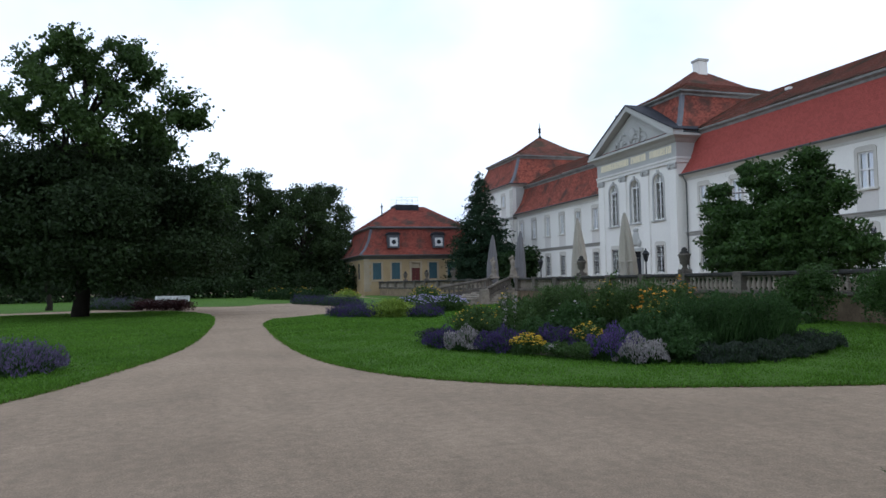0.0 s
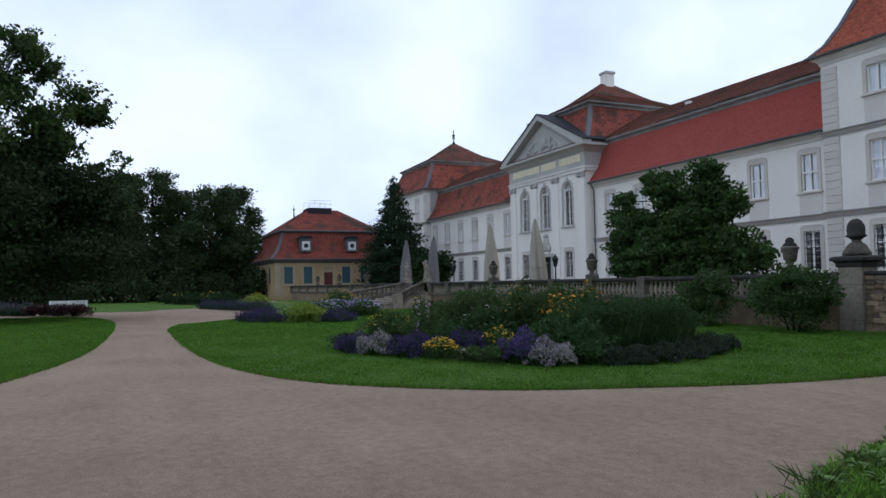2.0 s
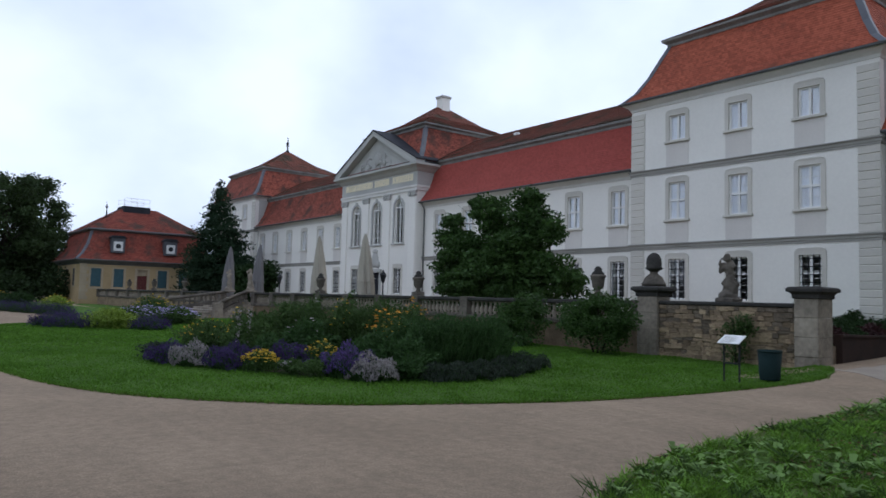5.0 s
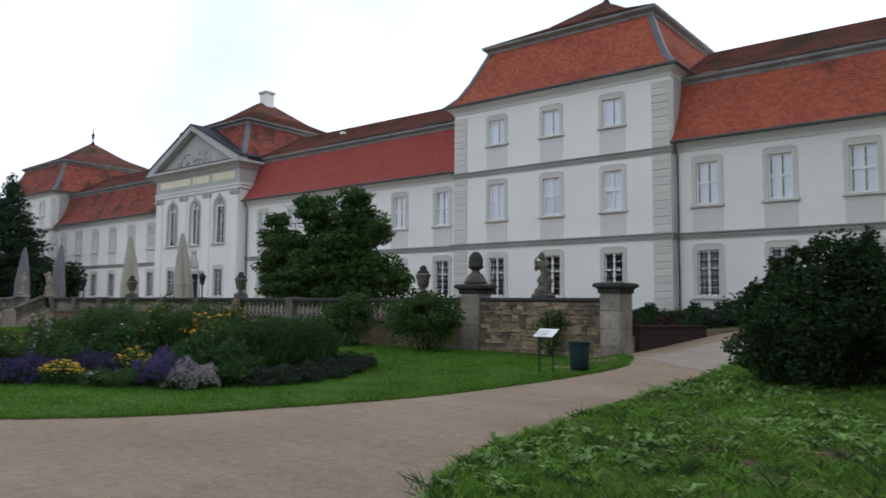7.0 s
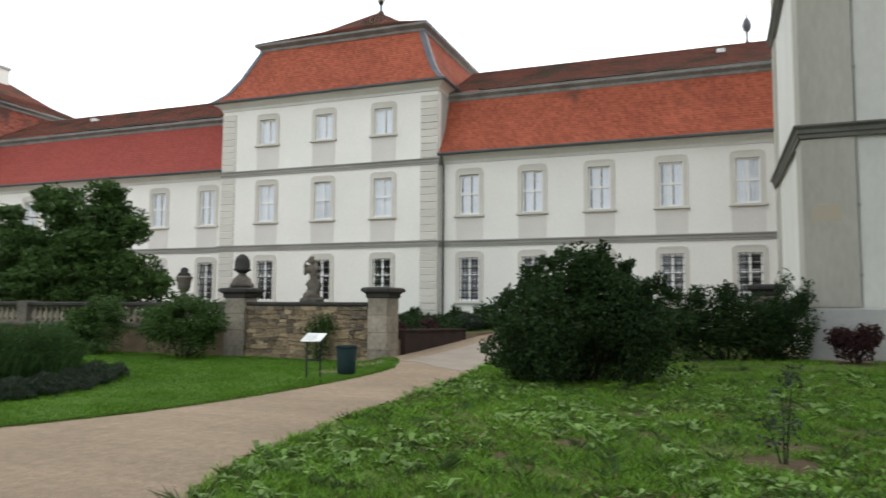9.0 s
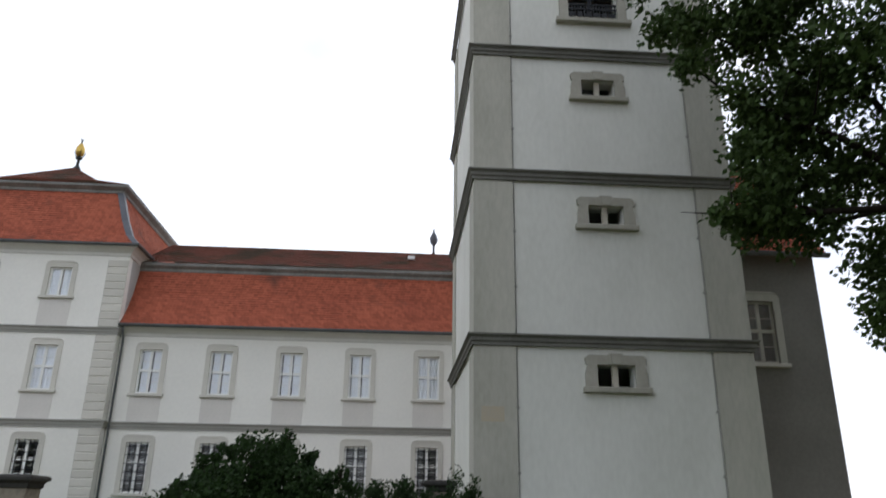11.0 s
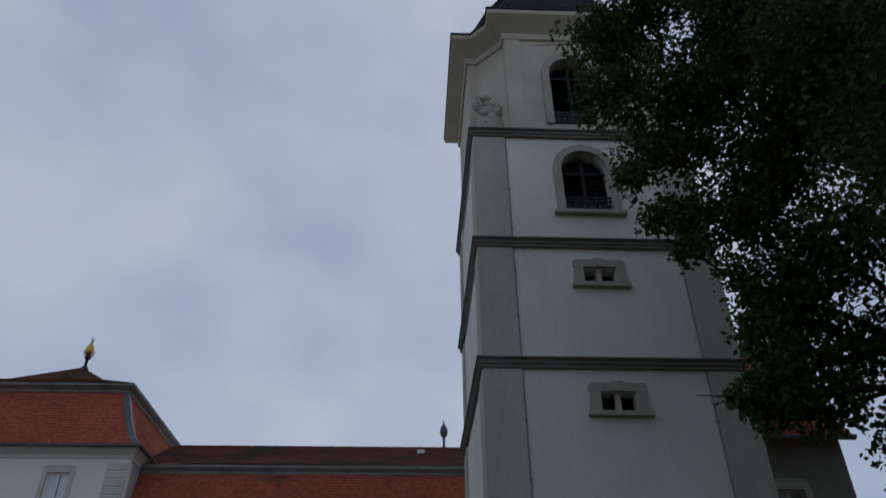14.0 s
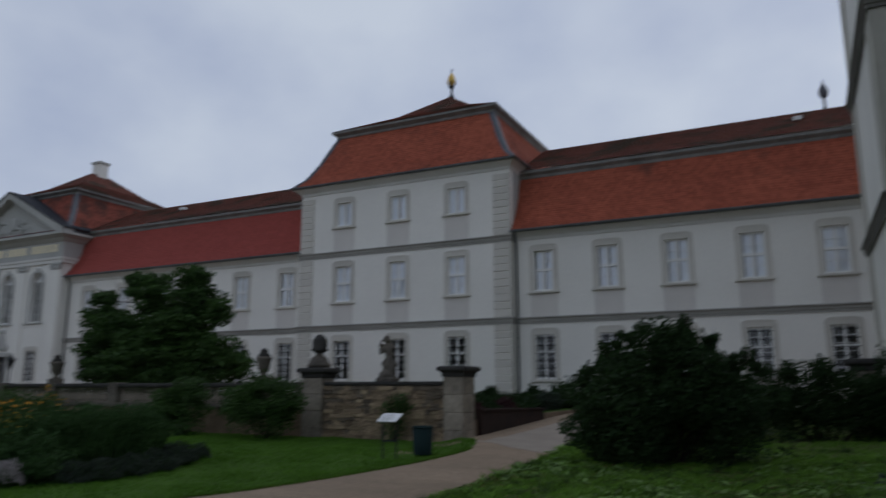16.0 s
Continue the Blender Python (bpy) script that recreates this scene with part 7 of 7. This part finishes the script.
perennial("flat-topped yellow yarrow at the bed's edge", (-14.0, 6.15), 0.52, 0.4, 0.42, "leaf_bed", "fl_yellow", 104, 1500, 0.07, 300, 0.065, name="yarrow")
lavender("purple lavender behind the yarrow", (-14.5, 7.0), 0.7, 0.5, 0.54, "fl_purple", 105, 1400)
perennial("yellow yarrow in the bed", (-13.9, 7.5), 0.55, 0.35, 0.58, "leaf_bed", "fl_yellow", 106, 1500, 0.07, 130, 0.065, name="yarrow")
perennial("low bright green plant at the bed's edge", (-12.6, 6.65), 0.42, 0.35, 0.36, "leaf_bed", "", 107, 1300, 0.06)
perennial("small green plant with pale leaves", (-13.2, 6.5), 0.35, 0.3, 0.32, "leaf_bed", "fl_white", 108, 700, 0.09, 14, 0.09)
lavender("bright purple sage mound at the bed's edge", (-12.35, 7.25), 0.6, 0.5, 0.62, "fl_sage", 109, 1700, name="sage")
lavender("dusty white flowering mound beside purple sage", (-11.75, 7.4), 0.58, 0.45, 0.48, "fl_white", 110, 1500, name="white_flowers")
perennial("dark green low foliage", (-11.5, 8.1), 0.5, 0.45, 0.45, "leaf_dark", "", 111, 1600, 0.08)
for k, (x, y, rx) in enumerate([(-11.1, 8.7, 0.5), (-11.15, 9.5, 0.5), (-11.35, 10.3, 0.5), (-11.8, 11.2, 0.5), (-12.4, 12.1, 0.55)]):
    lavender("low grey-green catmint along the bed's edge", (x, y), rx, 0.55, 0.36, "leaf_grey", 112 + k, 1500, name="catmint")
feathery("tall dense feathery green stand in the bed", (-12.75, 9.5), 0.85, 0.85, 1.12, "leaf_dark", 120, 9000)
feathery("tall dense feathery green stand in the bed", (-12.6, 10.5), 0.9, 0.85, 1.14, "leaf_dark", 121, 9000)
perennial("tall orange-yellow coneflowers in the bed", (-14.6, 9.6), 0.7, 0.6, 1.25, "leaf_bed", "fl_orange", 122, 2600, 0.1, 70, 0.12, name="coneflowers")
perennial("yellow daisies in the bed", (-13.7, 9.2), 0.6, 0.5, 1.0, "leaf_bed", "fl_yellow", 123, 2200, 0.09, 60, 0.07, name="daisies")
perennial("yellow coneflowers at the end of the bed", (-18.6, 6.7), 1.2, 0.7, 0.85, "leaf_bed", "fl_yellow", 124, 5200, 0.09, 110, 0.075, name="coneflowers")
perennial("leafy green perennials in the bed", (-16.4, 7.0), 1.0, 0.7, 0.95, "leaf_bed", "", 125, 4600, 0.1)
feathery("tall green stems in the bed", (-17.2, 8.6), 1.1, 0.8, 1.4, "leaf_bed", 126, 6500)
feathery("tall bright green stems in the bed", (-15.6, 9.2), 0.8, 0.7, 1.35, "leaf_bed", 127, 5200)
perennial("tall leafy perennials at the back of the bed", (-16.8, 11.0), 2.2, 1.2, 1.3, "leaf_bed", "", 128, 8000, 0.12)
perennial("leafy perennials with few pale flowers", (-15.4, 7.9), 0.9, 0.6, 1.0, "leaf_dark", "fl_white", 129, 4200, 0.1, 14, 0.08)
perennial("leafy green perennials at the back of the bed", (-14.2, 12.0), 1.4, 0.9, 1.15, "leaf_dark", "", 130, 5200, 0.11)
perennial("leafy green plants between yarrow and grass", (-13.0, 8.3), 0.8, 0.6, 0.85, "leaf_dark", "", 131, 3600, 0.09)
perennial("leafy green perennials behind the coneflowers", (-19.4, 9.0), 1.3, 1.2, 1.05, "leaf_bed", "", 132, 5200, 0.11)
perennial("leafy green perennials filling the bed", (-18.0, 7.8), 1.2, 0.9, 1.1, "leaf_bed", "", 133, 5600, 0.1)
perennial("tall leafy green perennials filling the bed", (-15.8, 10.2), 1.1, 0.8, 1.45, "leaf_bed", "", 134, 5600, 0.1)
perennial("dark leafy perennials beside the feathery stand", (-13.6, 10.4), 0.8, 0.7, 1.2, "leaf_dark", "", 135, 4200, 0.09)
perennial("dark foliage behind the front mounds", (-15.4, 6.9), 0.8, 0.45, 0.7, "leaf_dark", "", 136, 3200, 0.08)
perennial("dark foliage behind the white mound", (-12.0, 8.4), 0.7, 0.5, 0.8, "leaf_dark", "", 137, 3200, 0.08)
perennial("grey-green plants at the end of the bed", (-17.6, 5.2), 0.6, 0.45, 0.4, "leaf_grey", "", 138, 1800, 0.07)
# tall loose plants that stand out of the bed
for k, (x, y, rx, h, leaf, flower, heads) in enumerate([
        (-17.9, 9.4, 0.35, 1.55, "leaf_bed", "fl_white", 10), (-16.9, 9.9, 0.4, 1.65, "leaf_bed", "", 0), (-16.0, 8.3, 0.35, 1.4, "leaf_bed", "", 0), (-15.2, 8.7, 0.3, 1.45, "leaf_bed", "fl_yellow", 14),
        (-14.9, 10.6, 0.45, 1.5, "leaf_bed", "fl_orange", 40), (-14.1, 9.9, 0.4, 1.4, "leaf_bed", "fl_orange", 30), (-13.4, 8.7, 0.35, 1.0, "leaf_bed", "fl_yellow", 16), (-18.9, 7.7, 0.4, 1.2, "leaf_bed", "fl_yellow", 30), (-16.6, 7.9, 0.3, 1.35, "leaf_bed", "", 0)]):
    perennial("tall loose flowering perennial standing out of the bed", (x, y), rx, rx, h, leaf, flower, 500 + k, 1500, 0.10, max(heads, 1), 0.09)
rng0 = np.random.default_rng(140)
for k, (x, y) in enumerate([(-16.2, 6.55), (-15.95, 6.7)]):
    t = thing("foxglove", "tall white foxglove spike in the bed", "flowers", (x, y, height(x, y)))
    part("stem", lathe([(0.012, 0), (0.008, 1.25)], 5), M["leaf_bed"], t)
    P = np.stack([rng0.normal(size=60) * 0.03, rng0.normal(size=60) * 0.03, 0.5 + 0.75 * rng0.random(60)], 1)
    bloom(quads_mesh("bloom", leaf_quads(P, 0.06, rng0, -0.5, 0.8), M["fl_white"]), t)

# second bed by the stairs and those along the far paths
for k, (x, y) in enumerate([(-34.2, 5.6), (-32.9, 6.0), (-33.6, 6.9), (-35.2, 6.4), (-30.9, 8.7)]):
    lavender("dark purple lavender mound in the second bed", (x, y), 1.0, 0.8, 0.62, "fl_purple", 150 + k, 1100)
perennial("lime-green plants in the second bed", (-31.9, 7.5), 1.2, 1.0, 0.85, "leaf_lime", "", 160, 4200, 0.12)
for k, (x, y) in enumerate([(-35.5, 9.2), (-37.5, 10.5), (-36.0, 11.5), (-38.8, 12.2)]):
    perennial("pale lilac phlox in the second bed", (x, y), 1.2, 1.0, 0.8, "leaf_bed", "fl_lilac", 161 + k, 2600, 0.13, 150, 0.13, name="phlox")
perennial("yellow flowers at the back of the second bed", (-40.5, 11.5), 1.4, 1.2, 1.3, "leaf_bed", "fl_yellow", 166, 2600, 0.14, 90, 0.12)
for k in range(6):
    lavender("dark purple lavender strip along the far path", (-49.5 - 1.9 * k, 8.7 - 0.5 * k), 1.4, 0.8, 0.75, "fl_purple", 170 + k, 700)
perennial("lime-green plants behind the lavender strip", (-56, 9.5), 2.2, 1.0, 1.1, "leaf_lime", "fl_yellow", 177, 2200, 0.18, 60, 0.14)
for k in range(5):
    perennial("mixed shrubs before the wood", (-70 - 3.2 * k, 9.0 - 1.0 * k), 2.0, 1.4, 1.2, "leaf_bush", "fl_yellow" if k % 2 else "", 180 + k, 1800, 0.22, 40, 0.16)
for k in range(8):
    u = k / 7
    x, y = -59.5 + 8.5 * u, -8.6 + 6.2 * u
    if k < 4:
        lavender("purple flowers in the bed beyond the lawn tree", (x, y), 1.0, 0.9, 1.0, "fl_dusty", 190 + k, 700)
    else:
        perennial("dark reddish foliage in the bed beyond the lawn tree", (x, y), 1.0, 0.9, 0.75, "leaf_red", "fl_white", 190 + k, 1200, 0.15, 24, 0.1)
lavender("loose purple lavender at the lawn's edge", (-15.5, -3.75), 1.15, 0.9, 0.62, "fl_dusty", 199, 2200)

# ---- turf: short blades on the lawns, weeds on the bank ----


def inside(poly, X, Y):
    c = np.zeros(len(X), bool)
    n = len(poly)
    for i in range(n):
        p, q = poly[i], poly[(i + 1) % n]
        hit = ((p.y > Y) != (q.y > Y)) & (X < (q.x - p.x) * (Y - p.y) / (q.y - p.y + 1e-9) + p.x)
        c ^= hit
    return c


def blades(label, curve, x0, x1, y0, y1, n, h, width, seed, material="grass", holes=(), fringe=0.0):
    rng = np.random.default_rng(seed)
    X, Y = x0 + (x1 - x0) * rng.random(n), y0 + (y1 - y0) * rng.random(n)
    ok = inside(curve, X, Y)
    if fringe:
        c = np.array([(p.x, p.y) for p in curve])
        c = np.concatenate([c + (np.roll(c, -1, 0) - c) * q for q in (0, 0.25, 0.5, 0.75)])
        near = np.zeros(n, bool)
        near[ok] = [((c - (x, y)) ** 2).sum(1).min() < fringe * fringe for x, y in zip(X[ok], Y[ok])]
        ok &= near
    for cx, cy, r in holes:
        ok &= (X - cx) ** 2 + (Y - cy) ** 2 > r * r * (0.6 + 0.5 * rng.random(n))
    if material == "grass":
        ok &= np.sin(X * 1.7 + 2.1 * np.sin(Y * 0.8)) * np.sin(Y * 1.3 + X * 0.6) + 0.35 * rng.normal(size=n) > -0.45
    X, Y = X[ok], Y[ok]
    Z = np.array([height(float(x), float(y)) for x, y in zip(X, Y)]) + 0.04
    tuft = 0.7 + 0.6 * np.sin(X * 2.1 + 1.3 * np.sin(Y * 1.7)) * np.sin(Y * 2.6 + X)
    V = spikes(np.stack([X, Y, Z], 1), h * np.clip(tuft, 0.45, 1.5), width, 0.35, rng)
    ob = mesh_part("grass", quads_mesh("grass", V, M[material]), None)
    return tagged(ob, label, "grass", kind="stuff")


PATCHES = [(-2.2, 7.6, 0.35), (-0.8, 9.4, 0.4), (1.6, 10.6, 0.45), (2.6, 7.4, 0.35), (-3.4, 10.2, 0.3), (0.2, 12.2, 0.4), (4.0, 11.8, 0.4), (2.0, 16.5, 0.5), (-0.5, 6.2, 0.25), (-1.6, 8.6, 0.5), (0.9, 9.3, 0.6), (-2.9, 9.2, 0.4), (1.2, 13.2, 0.7), (3.4, 9.6, 0.45), (5.2, 17.6, 0.7), (-1.2, 11.2, 0.5)]
for x, y, r in PATCHES:
    soil_patch(x, y, r * 0.6, r * 0.45)
HOLES = [*[(x, y, r * 0.6) for x, y, r in PATCHES], (0.6, 8.2, 0.55), (3.2, 20.9, 0.6), (5.3, 20.8, 0.5), (5.0, 14.6, 0.4)]
blades("rough grass on the bank", edge_c, -6.2, 6.5, 2.5, 12.5, 110000, 0.062, 0.010, 301, holes=HOLES)
blades("rough grass on the bank near the tower", edge_c, -6.5, 12, 12.5, 22, 52000, 0.085, 0.018, 302, holes=HOLES)
blades("short mown grass round the flower bed", edge_a, -22, -7.4, 1.9, 12, 100000, 0.038, 0.018, 304, "grass_mown")
blades("short mown grass towards the stairs", edge_a, -43.5, -22, 1.4, 19, 90000, 0.05, 0.05, 308, "grass_mown")
blades("short mown grass under the big tree", edge_b, -50, -24, -16, 0, 90000, 0.05, 0.06, 309, "grass_mown")
blades("short mown grass before the wall", edge_a, -22, -7.4, 12, 19, 50000, 0.045, 0.026, 306, "grass_mown")
blades("short mown grass of the other lawn", edge_b, -24, -10, -8, 0, 60000, 0.045, 0.026, 307, "grass_mown")
blades("uneven grass fringe along the drive", edge_a, -22, -7.3, 1.8, 18.5, 70000, 0.05, 0.016, 303, "grass_mown", fringe=0.4)
blades("uneven grass fringe beside the drive", edge_b, -26, -9, -8, 0, 36000, 0.05, 0.02, 305, "grass_mown", fringe=0.5)


def ragged_edge(label, curve, x0, x1, y1, n, seed):
    """Grass and dry bits that spill over a lawn's edge on to the gravel."""
    rng = np.random.default_rng(seed)
    c = np.array([(p.x, p.y) for p in curve])
    d = np.roll(c, -1, 0) - c
    w = np.linalg.norm(d, axis=1)
    k = rng.choice(len(c), n, p=w / w.sum())
    P = c[k] + d[k] * rng.random(n)[:, None] + rng.normal(size=(n, 2)) * 0.045
    P = P[(P[:, 0] > x0) & (P[:, 0] < x1) & (P[:, 1] < y1)]
    Q = np.stack([P[:, 0], P[:, 1], [height(float(x), float(y)) + 0.004 for x, y in P]], 1)
    m = len(Q) * 3 // 4
    ob = mesh_part("grass", quads_mesh("grass", spikes(Q[:m], 0.045, 0.016, 0.5, rng), M["grass_mown"]), None)
    tagged(ob, label, "grass", kind="stuff")
    V = leaf_quads(Q[m:], 0.05, rng, 0.0, 0.6)
    V[:, :, 2] = Q[m:, 2][:, None] + 0.012 + (V[:, :, 2] - Q[m:, 2][:, None]) * 0.15
    tagged(mesh_part("litter", quads_mesh("litter", V, M["litter"]), None), "dry bits along the lawn's edge", "litter", kind="stuff")


ragged_edge("grass spilling over the edge of the lawn", edge_a, -36, -7, 17, 60000, 340)
ragged_edge("grass spilling over the edge of the other lawn", edge_b, -40, -9, 0.5, 50000, 341)
rng1 = np.random.default_rng(320)


def cushions(label, n, h, seed, material):
    """Dense clumps of arching blades with bare ground between them."""
    rng = np.random.default_rng(seed)
    X, Y = -6.0 + 13.0 * rng.random(n), 2.8 + 16.0 * rng.random(n) ** 1.3
    ok = inside(edge_c, X, Y)
    for cx, cy, r in HOLES:
        ok &= (X - cx) ** 2 + (Y - cy) ** 2 > r * r * 0.7
    X, Y = X[ok], Y[ok]
    m = 26
    r = 0.05 + 0.13 * rng.random(len(X))
    a, q = rng.random((len(X), m)) * 6.283, np.sqrt(rng.random((len(X), m)))
    PX, PY = (X[:, None] + r[:, None] * q * np.cos(a)).ravel(), (Y[:, None] + r[:, None] * q * np.sin(a)).ravel()
    Z = np.repeat([height(float(x), float(y)) for x, y in zip(X, Y)], m) + 0.035
    tall = (np.repeat(h * (0.45 + 0.9 * rng.random(len(X)) ** 2), m)) * (1.05 - 0.5 * q.ravel())
    V = spikes(np.stack([PX, PY, Z], 1), tall, 0.013, 0.7, rng)
    tagged(mesh_part("grass", quads_mesh("grass", V, M[material]), None), label, "grass", kind="stuff")


cushions("uneven tufts of coarse grass on the bank", 3800, 0.12, 330, "grass")
cushions("dark tufts of grass on the bank", 1500, 0.13, 331, "leaf_bed")


def bank_points(n, thr, phase, spread=0.4):
    X, Y = -5.8 + 13.5 * rng1.random(n), 3.0 + 15.0 * rng1.random(n)
    f = np.sin(X * 1.3 + phase) * np.sin(Y * 0.9 + 1.1 + phase) + spread * rng1.normal(size=n)
    ok = inside(edge_c, X, Y) & (f > thr)
    for cx, cy, r in HOLES:
        ok &= (X - cx) ** 2 + (Y - cy) ** 2 > r * r * 0.6
    X, Y = X[ok], Y[ok]
    return np.stack([X, Y, np.array([height(float(x), float(y)) for x, y in zip(X, Y)]) + 0.045], 1)


def rosettes(P, leaves, size, wide):
    """Weeds: leaves that rise and arch outwards from one crown."""
    n = len(P)
    P = np.repeat(P, leaves, 0)
    s = size * (0.5 + 0.9 * np.repeat(rng1.random(n), leaves)) * (0.7 + 0.5 * rng1.random(n * leaves))
    a = rng1.random(n * leaves) * 6.283
    d = np.stack([np.cos(a), np.sin(a), np.zeros(n * leaves)], 1)
    c = np.stack([-np.sin(a), np.cos(a), np.zeros(n * leaves)], 1) * (s * wide)[:, None] * 0.5
    rise = (0.15 + 0.45 * rng1.random(n * leaves)) * s
    mid = P + d * (s * 0.55)[:, None]
    mid[:, 2] += rise
    tip = P + d * s[:, None]
    tip[:, 2] += rise * (0.5 + 0.6 * rng1.random(n * leaves))
    return np.stack([P, mid + c, tip, mid - c], 1)


for P, leaves, size, wide, material, lab in (
        (bank_points(3000, 0.1, 0.7), 9, 0.13, 0.45, "weed", "broad-leaved weeds in rosettes in the rough grass"),
        (bank_points(17000, -0.05, 2.4), 6, 0.05, 0.75, "clover", "small clover tufts in the rough grass"),
        (bank_points(3200, 0.1, 4.0), 18, 0.13, 0.07, "grass", "coarse grass tufts on the bank")):
    tagged(mesh_part("weeds", quads_mesh("weeds", rosettes(P, leaves, size, wide), M[material]), None), lab, "weeds", kind="stuff")
P = bank_points(22000, 0.3, 5.2, 0.35)
V = leaf_quads(P, 0.07, rng1, 0.0, 0.5)
V[:, :, 2] = P[:, 2][:, None] + 0.03 + (V[:, :, 2] - P[:, 2][:, None]) * 0.35
tagged(mesh_part("litter", quads_mesh("litter", V, M["litter"]), None), "dry brown leaf litter in the rough grass", "litter", kind="stuff")
t = thing("shrub", "low dense green planting along the terrace edge", "shrub", (-11.6, 30.4, BASE))
crown("foliage", [(-1.9 + 0.75 * i, -0.3 + 0.55 * k + 0.1 * i, 0.22 + 0.08 * ((i + k) % 3), 0.6, 0.5, 0.36) for i in range(5) for k in range(4)], 16000, 0.09, "leaf_bush", t, "", 401)

# dark planting behind the low ramp wall
for k, (x, y, r, h, leaf) in enumerate([(-9.75, 21.2, 0.55, 0.42, "leaf_red"), (-9.8, 22.5, 0.6, 0.46, "leaf_bush"), (-9.75, 23.9, 0.6, 0.5, "leaf_red"), (-9.8, 25.3, 0.6, 0.48, "leaf_bush"), (-9.7, 26.8, 0.6, 0.55, "leaf_bush"), (-9.75, 28.3, 0.55, 0.7, "leaf_grey"), (-9.8, 29.6, 0.6, 0.62, "leaf_grey")]):
    t = thing("shrub", "low dark planting behind the ramp wall", "shrub", (x, y, BASE), "ramp planting")
    crown("foliage", [(0, 0, h * 0.5, r, r * 1.2, h * 0.55), (0.1, 0.4, h * 0.75, r * 0.5, r * 0.5, h * 0.4)], 2200, 0.09, leaf, t, "", 430 + k)
